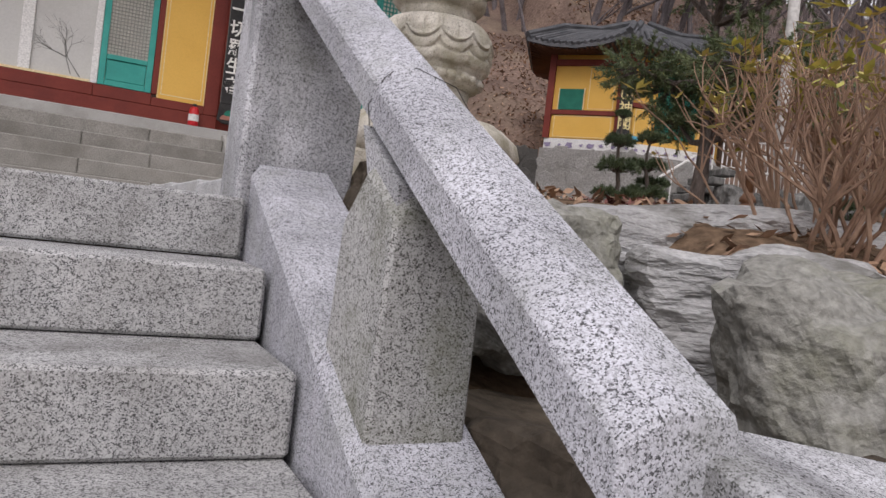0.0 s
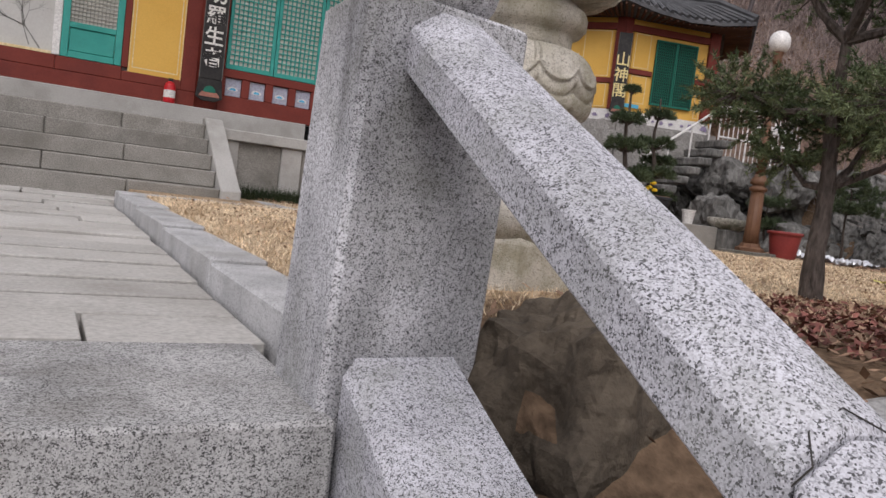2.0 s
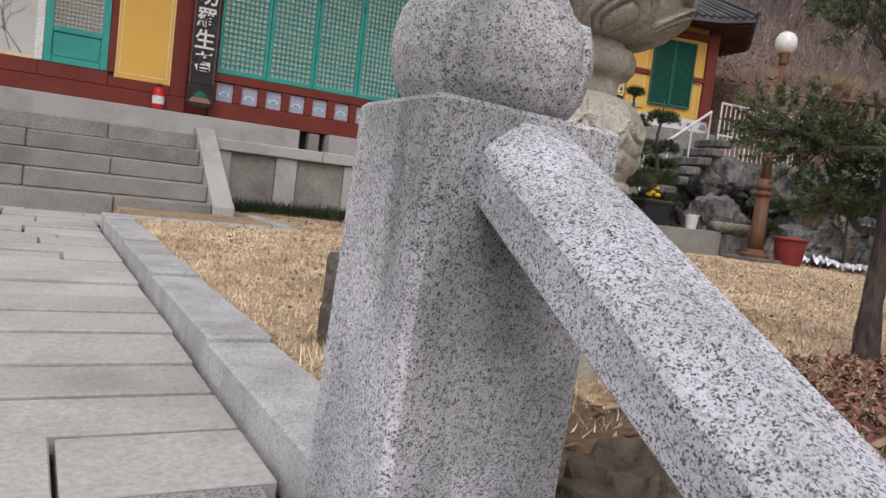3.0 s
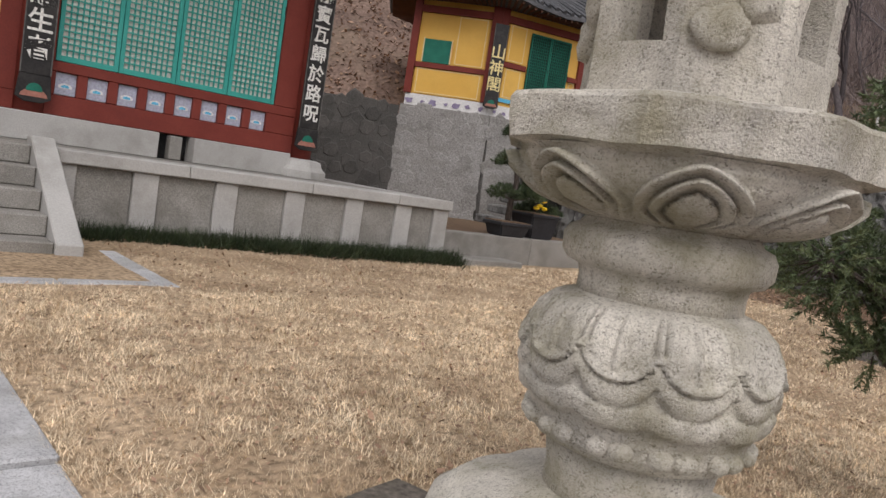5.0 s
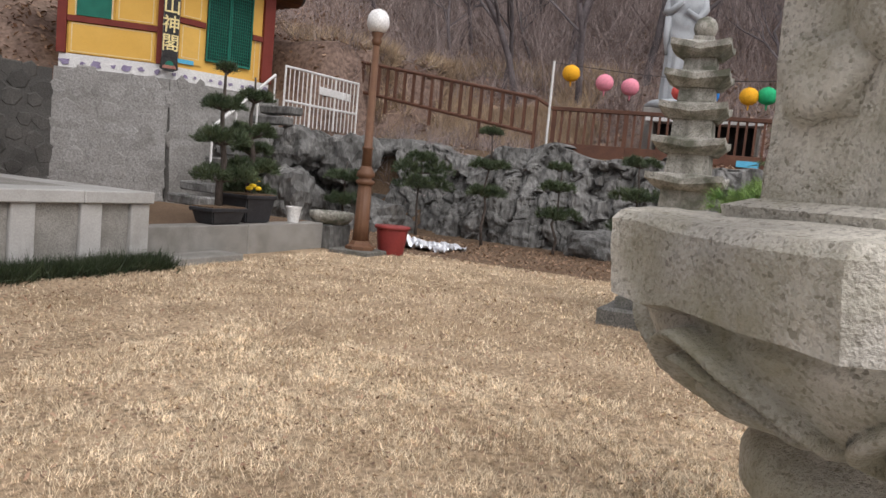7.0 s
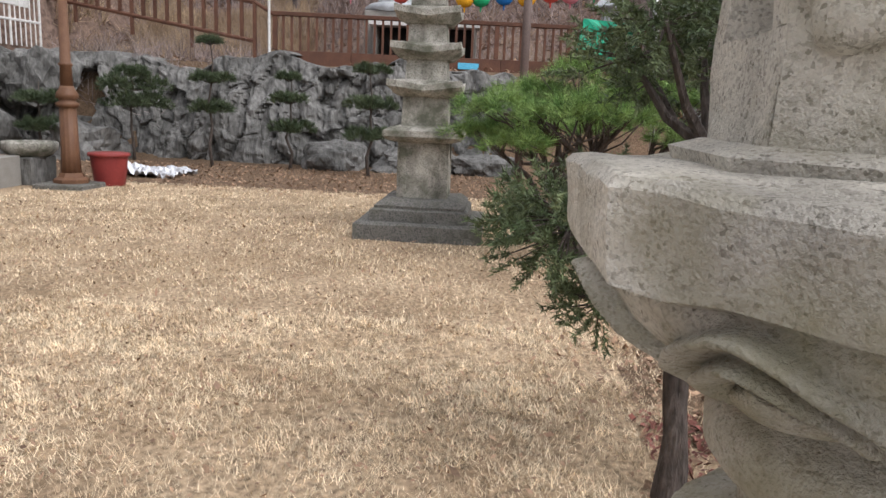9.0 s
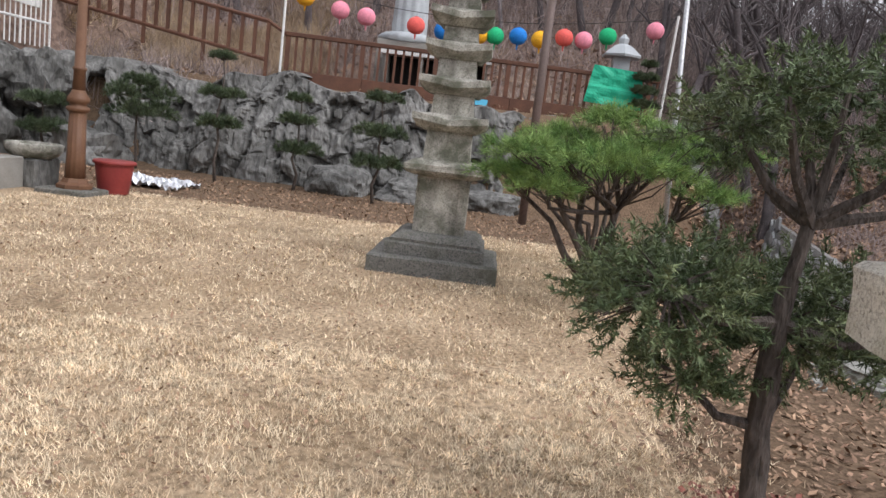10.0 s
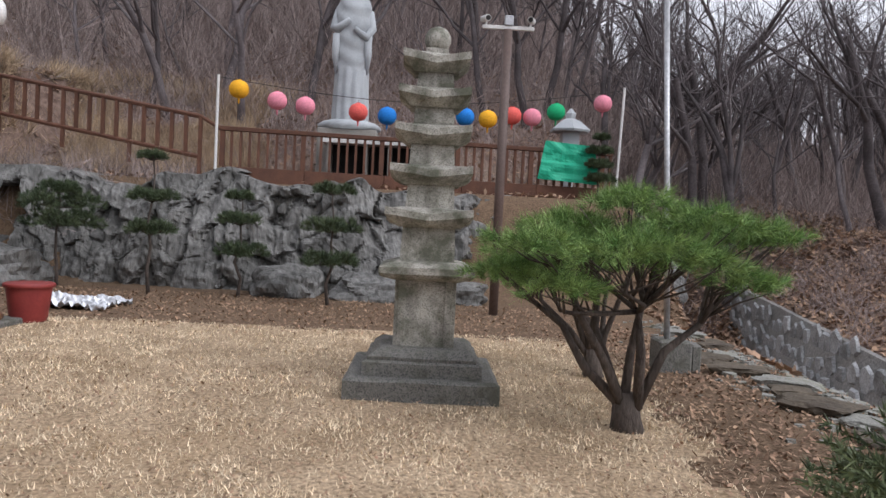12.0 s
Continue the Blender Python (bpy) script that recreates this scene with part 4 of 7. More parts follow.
loft(bm, [[(-7.5, 10.7, 5.1), (7.3, 10.7, 5.1), (7.3, 19, 5.1), (-7.5, 19, 5.1)], [(-7.5, 10.7, 5.3), (7.3, 10.7, 5.3), (7.3, 19, 5.3), (-7.5, 19, 5.3)], [(-5, 14.6, 7.8), (5, 14.6, 7.8), (5, 15, 7.8), (-5, 15, 7.8)]])
part("roof", bm, TILE, hall, "dark tiled hall roof")


def sign_board(name, label, x, y, z0, z1, width, chars, size, start, letter, turn=0.0, gap=1.12, hall_board=True):
    b = thing(name, label, "sign", "vertical sign boards", at=(x + HALL[0], y + HALL[1], z0) if hall_board else (x, y, z0))
    r = Matrix.Rotation(turn, 4, "Z")
    h = z1 - z0
    bm = prism([(-width / 2, 0, 0.30), (width / 2, 0, 0.30), (width / 2 + 0.01, 0, h), (-width / 2 - 0.01, 0, h)], (0, -0.035, 0), 0.006)
    bm.transform(r)
    part("board", bm, INK, b)
    bm = prism([(-width / 2 - 0.03, 0, 0.05), (-width * 0.3, 0, 0.0), (width * 0.3, 0, 0.0), (width / 2 + 0.03, 0, 0.05), (width / 2 + 0.005, 0, 0.30), (-width / 2 - 0.005, 0, 0.30)], (0, -0.04, 0), 0.006)
    bm.transform(r)
    part("foot", bm, INK, b)
    ring = [(width * 0.46 * math.cos(t), -0.042, 0.06 + width * 0.30 * max(0, math.sin(t))) for t in [k * math.pi / 8 for k in range(9)]]
    bm = prism(ring, (0, -0.006, 0))
    bm.transform(r)
    part("painted_lotus", bm, SALMON, b, "faded salmon and green lotus ornament")
    bm = prism([(p[0] * 0.6, -0.046, p[2] + width * 0.2) for p in ring], (0, -0.008, 0))
    bm.transform(r)
    part("painted_lotus", bm, TEALDARK, b)
    for sx in (-1, 1):
        bm = box(sx * (width / 2 + 0.002) - 0.006, -0.04, 0.31, sx * (width / 2 + 0.002) + 0.006, -0.034, h)
        bm.transform(r)
        part("border", bm, surface("worn_edge", (0.16, 0.15, 0.14), (0.07, 0.07, 0.065), scale=20, rough=0.7), b)
    place = r @ Matrix.Translation((0, -0.036, start)) @ Matrix.Rotation(math.pi / 2, 4, "X")
    writing(chars, size, letter, b, place, gap=gap, bold=0.004)
    return b


sign_board("sign_board", "black wooden sign board with white brush characters", 2.09, FY - 0.13, 1.27, 4.2, 0.30, "一切羅生者"[::1], 0.27, 1.72, LETTER, gap=1.06)
sign_board("sign_board", "black wooden sign board with white seal characters", 5.50, FY - 0.13, 1.24, 4.2, 0.30, "佛寶瓦歸於路呪", 0.245, 2.12, LETTER, gap=1.10)


# ---- stone lantern ----
LX, LY = 1.77, 3.87
lantern = thing("stone_lantern", "weathered carved stone lantern with lotus base", "stone lantern", at=(0, 0, 0.035))


def octo(r, z, turn=22.5, n=8):
    return [(LX + r * math.cos(radians(turn) + 2 * math.pi * i / n), LY + r * math.sin(radians(turn) + 2 * math.pi * i / n), z) for i in range(n)]


def roughen(bm, amount, scale=9.0, cuts=0):
    if cuts:
        bmesh.ops.subdivide_edges(bm, edges=bm.edges[:], cuts=cuts, use_grid_fill=True)
    for v in bm.verts:
        p = v.co * scale
        v.co += Vector((noise.noise(p), noise.noise(p + Vector((9, 0, 0))), noise.noise(p + Vector((0, 9, 0))))) * amount
    return bm


# base and lower lotus
bm = bmesh.new()
loft(bm, [octo(0.46, -0.2), octo(0.46, 0.16), octo(0.43, 0.19)])
part("base_slab", roughen(bm, 0.012), LANTERN, lantern)
part("lower_lotus", lathe([(0.43, 0.17), (0.45, 0.24), (0.43, 0.31), (0.36, 0.37), (0.24, 0.40), (0.20, 0.42)], 64, (LX, LY, 0), lambda a, i, r, z: r * (1 + (0.07 * abs(math.sin(a * 4)) if 0 < i < 4 else 0))), LANTERN, lantern, "carved downturned lotus petals", True)
part("neck", lathe([(0.19, 0.38), (0.185, 0.46), (0.20, 0.55)], 40, (LX, LY, 0)), LANTERN, lantern, "", True)


def bulb_shape(a, i, r, z):
    """Hanging petals on the shoulder, two wavy cords under them."""
    step = 2 * math.pi / 11
    u = abs((a + 0.2) % step - step / 2) / (step / 2)
    low = 0.728 + 0.055 * u ** 2.6
    q = r
    if z > low:
        rim = (z - low) / 0.022
        fade = max(0.0, min(1.0, (0.875 - z) / 0.05))
        if rim < 1:
            q += 0.016 * math.sin(math.pi * (0.25 + 0.75 * rim)) + 0.004
        elif u < 0.80:
            lobe = abs(math.sin(math.pi * u / 0.80 * 0.5 + math.pi / 2 * (u < 0.08)))
            q += (0.024 * lobe ** 0.6 - 0.012) * fade
        else:
            q += (0.010 if u > 0.92 else -0.012) * fade
    else:
        c1, c2 = low - 0.026, 0.652 + 0.35 * (low - 0.728)
        d1, d2 = abs(z - c1) / 0.026, abs(z - c2) / 0.026
        if d1 < 1:
            q += 0.013 * math.sqrt(1 - d1 * d1)
        elif d2 < 1:
            q += 0.012 * math.sqrt(1 - d2 * d2)
        elif z > 0.60:
            q -= 0.004
    n3 = Vector((math.cos(a) * 9, math.sin(a) * 9, z * 30))
    return q + 0.004 * noise.noise(n3)


prof = [(0.20, 0.535), (0.228, 0.548), (0.243, 0.57), (0.242, 0.59), (0.252, 0.61), (0.266, 0.64), (0.274, 0.675), (0.276, 0.70), (0.275, 0.75), (0.268, 0.79), (0.252, 0.825), (0.226, 0.855), (0.19, 0.868), (0.17, 0.875)]
prof = [(float(np.interp(z, [p[1] for p in prof], [p[0] for p in prof])), float(z)) for z in np.linspace(0.535, 0.875, 76)]
part("bulb", lathe(prof, 264, (LX, LY, 0), bulb_shape), LANTERN, lantern, "drum carved with hanging petals and wavy cords", True)
# beads in pairs under the cords
for i in range(24):
    bm = bmesh.new()
    a = 2 * math.pi * (i + (0.12 if i % 2 else -0.12)) / 24
    m = Matrix.Translation((LX + 0.242 * math.cos(a), LY + 0.242 * math.sin(a), 0.582)) @ Matrix.Rotation(a, 4, "Z") @ Matrix.Diagonal((0.022, 0.028, 0.022, 1))
    bmesh.ops.create_icosphere(bm, subdivisions=2, radius=1, matrix=m)
    part("bead", bm, LANTERN, lantern, "", True)
part("neck", lathe([(0.185, 0.86), (0.183, 0.90), (0.188, 0.925), (0.215, 0.935), (0.230, 0.955), (0.232, 0.99), (0.222, 1.01), (0.20, 1.02), (0.192, 1.03), (0.192, 1.05)], 48, (LX, LY, 0)), LANTERN, lantern, "", True)
# upper lotus carrying the slab
ulp = [(0.20, 1.035), (0.235, 1.045), (0.285, 1.065), (0.33, 1.09), (0.362, 1.12), (0.378, 1.15), (0.37, 1.172)]
ulp_fine = [(float(np.interp(z, [p[1] for p in ulp], [p[0] for p in ulp])), float(z)) for z in np.linspace(1.035, 1.172, 42)]


def lotus_shape(a, i, r, z):
    """Broad petals of concentric ridges, cut deep."""
    step = 2 * math.pi / 8
    u = abs((a + LOTUS_TURN) % step - step / 2) / (step * 0.5)
    v = (z - 1.035) / 0.137
    vv = (v - 0.22) / 0.66 if v > 0.22 else (0.22 - v) / 0.40
    d = ((u / 0.94) ** 1.35 + vv ** 1.35) ** (1 / 1.35)
    if d < 0.46:
        g = 0.35 + 0.65 * math.cos(d / 0.46 * 1.4)
    elif d < 0.54:
        g = 0.0
    elif d < 0.76:
        g = 0.85 * math.sin(math.pi * (d - 0.54) / 0.22) ** 0.6
    elif d < 0.82:
        g = 0.05
    elif d < 1.04:
        g = 0.8 * math.sin(math.pi * (d - 0.82) / 0.22) ** 0.6
    else:
        g = 0.0
    fade = min(1.0, i / 5.0) * min(1.0, (41 - i) / 4.0 + 0.25)
    worn = 0.006 * noise.noise(Vector((math.cos(a) * 7, math.sin(a) * 7, z * 22)))
    return r + (0.042 * g - 0.018 + worn) * fade


LOTUS_TURN = radians(29)
part("upper_lotus", lathe(ulp_fine, 360, (LX, LY, 0), lotus_shape), LANTERN, lantern, "deep carved upturned lotus petals", True)
bm = bmesh.new()
loft(bm, [octo(0.37, 1.165), octo(0.418, 1.175), octo(0.424, 1.255), octo(0.414, 1.266), octo(0.30, 1.27)])
part("slab", roughen(roughen(bm, 0.010, 6, 5), 0.005, 26), LANTERN, lantern, "thick octagonal slab")
bm = bmesh.new()
loft(bm, [octo(0.30, 1.268), octo(0.305, 1.283), octo(0.27, 1.293)])
part("light_chamber_sill", bm, LANTERN, lantern)
# light chamber with openings
for i in range(8):
    a0 = radians(22.5) + 2 * math.pi * i / 8
    a1 = a0 + math.pi / 4
    R, r = 0.262, 0.20
    P = lambda rad, a, z: (LX + rad * math.cos(a), LY + rad * math.sin(a), z)
    p0, p1, q0, q1 = P(R, a0, 0), P(R, a1, 0), P(r, a0, 0), P(r, a1, 0)
    L = lambda a, b, t: (a[0] + (b[0] - a[0]) * t, a[1] + (b[1] - a[1]) * t)
    opening = i % 2 == 1
    def block(t0, t1, z0, z1):
        bm = bmesh.new()
        o0, o1, n0, n1 = L(p0, p1, t0), L(p0, p1, t1), L(q0, q1, t0), L(q0, q1, t1)
        add_prism(bm, [(o0[0], o0[1], z0), (o1[0], o1[1], z0), (n1[0], n1[1], z0), (n0[0], n0[1], z0)], (0, 0, z1 - z0))
        part("chamber_wall", roughen(roughen(bm, 0.007, 9, 5), 0.003, 30), LANTERN, lantern)
    if opening:
        block(0, 1, 1.290, 1.395)
        block(0, 0.2, 1.395, 1.725)
        block(0.8, 1, 1.395, 1.725)
        block(0, 1, 1.725, 1.815)
    else:
        block(0, 1, 1.290, 1.815)
        am = (a0 + a1) / 2
        for k, (rz, side_, sy, sz) in enumerate(((1.42, -0.03, 0.05, 0.045), (1.49, 0.035, 0.04, 0.05), (1.57, -0.01, 0.05, 0.065), (1.67, 0.01, 0.035, 0.04))):
            bm = rock_mesh((0.026, sy, sz), i * 4 + k + 2, 3, 0.35)
            bm.transform(Matrix.Translation(P(0.240, am, rz)) @ Matrix.Rotation(am, 4, "Z") @ Matrix.Translation((0, side_, 0)))
            part("relief", bm, LANTERN, lantern, "worn carved relief", True)
bm = bmesh.new()
loft(bm, [octo(0.30, 1.85), octo(0.50, 1.87), octo(0.52, 1.93), octo(0.30, 2.06), octo(0.10, 2.14)])
part("roof_stone", bm, LANTERN, lantern, "octagonal stone roof")
part("finial", lathe([(0.08, 2.13), (0.11, 2.2), (0.09, 2.28), (0.02, 2.36)], 16, (LX, LY, 0)), LANTERN, lantern, "", True)

# old dark stone blocks beside the lantern
for k, (bx, by, sx, sy, z0, z1, tn) in enumerate(((1.42, 4.28, 0.20, 0.13, -0.12, 0.28, 0.25), (1.27, 4.05, 0.15, 0.13, -0.14, 0.13, -0.1))):
    bm = roughen(box(-sx, -sy, z0, sx, sy, z1, 0.015), 0.008, 10, 2)
    bm.transform(Matrix.Translation((bx, by, 0)) @ Matrix.Rotation(tn, 4, "Z"))
    single("stone_block", bm, DAMPSTONE, "dark weathered stone block lying at the lawn edge", "stone block", "old stone blocks")

# ---- pagoda ----
pagoda = thing("stone_pagoda", "weathered seven-tier stone pagoda on a stepped base", "pagoda", at=(8.85, 5.11, 0))


def sq(r, z, bulge=0.0):
    return [(-r, -r, z), (0, -r - bulge, z), (r, -r, z), (r + bulge, 0, z), (r, r, z), (0, r + bulge, z), (-r, r, z), (-r - bulge, 0, z)]


def tier(rings, name, mat, rough=0.006, label=""):
    bm = bmesh.new()
    loft(bm, rings)
    bmesh.ops.subdivide_edges(bm, edges=bm.edges[:], cuts=2, use_grid_fill=True)
    roughen(bm, rough, 6)
    return part(name, bm, mat, pagoda, label)


tier([sq(0.64, -0.1), sq(0.64, 0.16), sq(0.61, 0.175)], "base_step", PAGODA_DARK, 0.012)
tier([sq(0.50, 0.17), sq(0.495, 0.285), sq(0.47, 0.30)], "base_step", PAGODA_DARK, 0.012)
tier([sq(0.455, 0.295), sq(0.46, 0.33), sq(0.38, 0.39), sq(0.30, 0.40)], "base_step", PAGODA_DARK, 0.012, "rounded carved lotus stone")
tier([sq(0.262, 0.395), sq(0.245, 0.97)], "body", PAGODA, 0.004)
for sx, sy in ((-1, 0), (0, -1), (0, 1)):
    for o in (-0.2, 0.2):
        px, py = (sx * 0.252, o) if sx else (o, sy * 0.252)
        part("pilaster", box(px - (0.012 if sx else 0.035), py - (0.012 if sy else 0.035), 0.40, px + (0.012 if sx else 0.035), py + (0.012 if sy else 0.035), 0.965, 0.004), PAGODA, pagoda)
zs = [0.965, 1.42, 1.79, 2.14, 2.46, 2.76]
rs = [0.405, 0.375, 0.352, 0.328, 0.308, 0.288]
bodies = [0.235, 0.21, 0.195, 0.175, 0.16, 0.14]
for i, (z, r) in enumerate(zip(zs, rs)):
    up = 0.045 if i else 0.0
    def eave(rr, zz, lift):
        return [(-rr, -rr, zz + lift), (0, -rr, zz), (rr, -rr, zz + lift), (rr, 0, zz), (rr, rr, zz + lift), (0, rr, zz), (-rr, rr, zz + lift), (-rr, 0, zz)]
    tier([sq(bodies[i] + 0.05, z), eave(r - 0.03, z + 0.03, up), eave(r, z + 0.06, up), eave(r, z + 0.115, up * 1.2), eave(r - 0.05, z + 0.145, up * 0.4), sq(bodies[i] + 0.02, z + 0.17)], "roof_stone", PAGODA, 0.007, "stone eave slab with upturned corners" if i else "")
    if i < 5:
        tier([sq(bodies[i], z + 0.165), sq(bodies[i] - 0.01, zs[i + 1] + 0.002)], "body", PAGODA, 0.004)
tier([sq(0.10, 2.925), sq(0.10, 2.985), sq(0.07, 2.99)], "finial_block", PAGODA)
part("finial", lathe([(0.06, 2.975), (0.10, 3.01), (0.118, 3.06), (0.112, 3.11), (0.08, 3.16), (0.03, 3.185), (0.005, 3.19)], 24), PAGODA, pagoda, "round stone finial", True)

# ---- street lamp ----
lamp = thing("street_lamp", "brown fluted lamp post with a white globe", "lamp post", at=(11.05, 10.30, 0))
part("base", roughen(box(-0.36, -0.36, -0.1, 0.36, 0.36, 0.07, 0.015), 0.006), PAGODA_DARK, lamp, "square dark stone footing")
part("foot", lathe([(0.24, 0.07), (0.24, 0.12), (0.18, 0.15), (0.15, 0.21)], 8), RUST, lamp)
flute = lambda a, i, r, z: r * (1 - 0.07 * abs(math.sin(a * 6)))
part("lower_shaft", lathe([(0.135, 0.2), (0.12, 0.5), (0.11, 1.12)], 48, (0, 0, 0), flute), RUST, lamp, "", True)
part("collar", lathe([(0.11, 1.1), (0.15, 1.13), (0.15, 1.17), (0.11, 1.19), (0.11, 1.22), (0.15, 1.24), (0.14, 1.30), (0.10, 1.36), (0.085, 1.4)], 20), RUST, lamp, "", True)
part("upper_shaft", lathe([(0.085, 1.38), (0.075, 1.66), (0.09, 1.67), (0.09, 1.70), (0.07, 1.71), (0.052, 3.30)], 20), RUST, lamp, "", True)
part("cup", lathe([(0.05, 3.28), (0.085, 3.36), (0.06, 3.40), (0.10, 3.47), (0.09, 3.5)], 20), RUST, lamp, "", True)
part("globe", lathe([(0.07, 3.48), (0.14, 3.52), (0.175, 3.60), (0.178, 3.66), (0.165, 3.74), (0.12, 3.81), (0.05, 3.845), (0.005, 3.85)], 32), OPAL, lamp, "white opal glass globe", True)

# ---- red bucket, foil sheet ----
bucket = thing("red_bucket", "dark red plastic bucket with a lid beside the lamp", "bucket", at=(11.50, 9.98, 0.0))
part("body", lathe([(0.20, 0), (0.21, 0.02), (0.265, 0.44), (0.265, 0.445), (0.2, 0.445)], 32), BUCKET, bucket, "", True)
part("rim", lathe([(0.265, 0.42), (0.292, 0.425), (0.295, 0.46), (0.28, 0.475), (0.1, 0.478), (0.01, 0.478)], 32), BUCKET, bucket, "", True)
bm = bmesh.new()
bmesh.ops.create_grid(bm, x_segments=36, y_segments=24, size=1)
for v in bm.verts:
    a = math.atan2(v.co.y, v.co.x)
    f = 0.8 + 0.25 * noise.noise(Vector((math.cos(a) * 2, math.sin(a) * 2, 4)))
    v.co = Vector((v.co.x * 0.62 * f, v.co.y * 0.75 * f, 0.05 + 0.17 * abs(noise.noise(Vector((v.co.x * 3, v.co.y * 3, 1)))) + 0.09 * noise.noise(Vector((v.co.x * 9, v.co.y * 9, 1)))))
bmesh.ops.solidify(bm, geom=bm.faces[:], thickness=0.006)
foil = single("foil_sheet", bm, FOIL, "crumpled silvery foil sheet lying on the soil", "sheet")
foil.location = (13.05, 10.15, 0.0)

# ---- low wall with potted pines ----
low_wall = thing("low_wall", "low concrete wall with pale stained blocks", "wall", kind="structure")
for a, b in ((7.20, 9.15), (9.155, 11.0)):
    part("block", box(a, 11.0, -0.1, b, 11.3, 0.42, 0.012), HALLSTONE, low_wall)
part("fill", box(7.2, 11.302, -0.1, 11.6, 15.2, 0.37), DIRT, low_wall)
single("stone_step", box(7.15, 10.55, -0.05, 8.55, 10.995, 0.09, 0.015), HALLSTONE, "low worn stone step in front of the wall", "step")

bath = thing("stone_basin", "round carved stone basin on a rough stone block", "basin", at=(11.3, 11.05, 0))
part("stand", roughen(box(-0.30, -0.22, -0.05, 0.30, 0.22, 0.40, 0.03), 0.02, 6, 2), ROCK, bath)
part("bowl", lathe([(0.22, 0.39), (0.30, 0.42), (0.37, 0.50), (0.38, 0.58), (0.36, 0.60), (0.33, 0.60), (0.28, 0.55), (0.02, 0.54)], 32), PAGODA, bath, "shallow round stone bowl", True)


def potted(name, label, x, y, w, d, h, mat, round_=False):
    t = thing(name, label, "plant pot", "potted plants", at=(x, y, 0.42))
    if round_:
        part("pot", lathe([(w * 0.7, 0), (w, h), (w * 1.06, h), (w * 1.06, h - 0.03), (w * 0.98, h - 0.03)], 20), mat, t)
        part("soil", lathe([(w * 0.9, h - 0.06), (w * 0.9, h - 0.02)], 16), DIRT, t)
    else:
        bm = bmesh.new()
        loft(bm, [[(-w * 0.8, -d * 0.8, 0), (w * 0.8, -d * 0.8, 0), (w * 0.8, d * 0.8, 0), (-w * 0.8, d * 0.8, 0)], [(-w, -d, h), (w, -d, h), (w, d, h), (-w, d, h)]])
        bmesh.ops.recalc_face_normals(bm, faces=bm.faces)
        bmesh.ops.bevel(bm, geom=bm.edges[:], offset=0.02, segments=2, affect="EDGES")
        part("pot", bm, mat, t)
        part("rim", box(-w * 1.05, -d * 1.05, h - 0.05, w * 1.05, d * 1.05, h + 0.005, 0.01), mat, t)
        part("soil", box(-w * 0.95, -d * 0.95, h - 0.02, w * 0.95, d * 0.95, h + 0.02), DIRT, t)
    return t


def fan_needles(rng, centres, normals, count, length, width, spread):
    """Needles bursting from shoot tips: one triangle each."""
    C = np.repeat(np.array(centres), count, 0)
    N = np.repeat(np.array(normals), count, 0)
    n = len(C)
    D = N + rng.normal(0, spread, (n, 3))
    D /= np.linalg.norm(D, axis=1)[:, None]
    ln = rng.uniform(0.6, 1.1, n) * length
    S = np.cross(D, rng.normal(0, 1, (n, 3)))
    S /= np.linalg.norm(S, axis=1)[:, None]
    base = C + rng.normal(0, length * 0.12, (n, 3))
    return np.stack([base - S * width, base + S * width, base + D * ln[:, None]], 1).reshape(-1, 3)


def tiered_pine(name, label, x, y, z, height, seed, tiers, spread, mat=CONIFER, group="clipped pines", trunk_r=0.03, count=10, length=0.06):
    """A clipped tree: bare trunk with foliage clouds at several heights."""
    rng = np.random.default_rng(seed)
    rd = random.Random(seed)
    t = thing(name, label, "tree", group, at=(x, y, z))
    pts = [(0, 0, -0.05)]
    for i in range(1, 7):
        q = i / 6
        pts.append((rd.uniform(-0.05, 0.05) * height * 0.6, rd.uniform(-0.05, 0.05) * height * 0.6, height * q))
    part("trunk", tube(pts, [trunk_r * (1.15 - 0.85 * i / 6) for i in range(7)], 7), BARK, t, "", True)
    C, N = [], []
    for zq, rad in tiers:
        zc = zq * height
        nb = 4 if rad > 0.2 * spread else 2
        for b in range(nb):
            a = rd.uniform(0, 6.28) if nb < 3 else b * 6.28 / nb + rd.uniform(-0.5, 0.5)
            rr = rad * rd.uniform(0.45, 0.75)
            cx, cy = math.cos(a) * rr, math.sin(a) * rr
            part("branch", tube([(0, 0, zc - 0.06), (cx * 0.6, cy * 0.6, zc - 0.03), (cx, cy, zc)], [trunk_r * 0.45, trunk_r * 0.3, trunk_r * 0.15], 5), BARK, t)
            k = int(40 * rad / 0.3) + 8
            for _ in range(k):
                d = rng.normal(0, 1, 3)
                d /= np.linalg.norm(d)
                d[2] = abs(d[2]) * 0.95 - 0.2
                q = rd.uniform(0.5, 1.0)
                C.append((cx + d[0] * rad * 0.6 * q, cy + d[1] * rad * 0.6 * q, zc + d[2] * rad * 0.55 * q))
                N.append((d[0], d[1], d[2] + 0.55))
    V = fan_needles(rng, C, N, count, length, 0.006, 0.5)
    ob = raw_np("crown", V, 3, mat)
    ob.parent = t
    return t


potted("bonsai_pot", "dark brown rectangular bonsai pot with bare soil", 8.75, 11.20, 0.34, 0.20, 0.22, BLACKPOT)
potted("black_planter", "large black plastic planter with yellow flowers", 9.52, 11.35, 0.33, 0.26, 0.40, BLACKPOT)
potted("white_pot", "small white plastic flower pot", 10.38, 11.15, 0.12, 0.12, 0.25, WHITE, True)
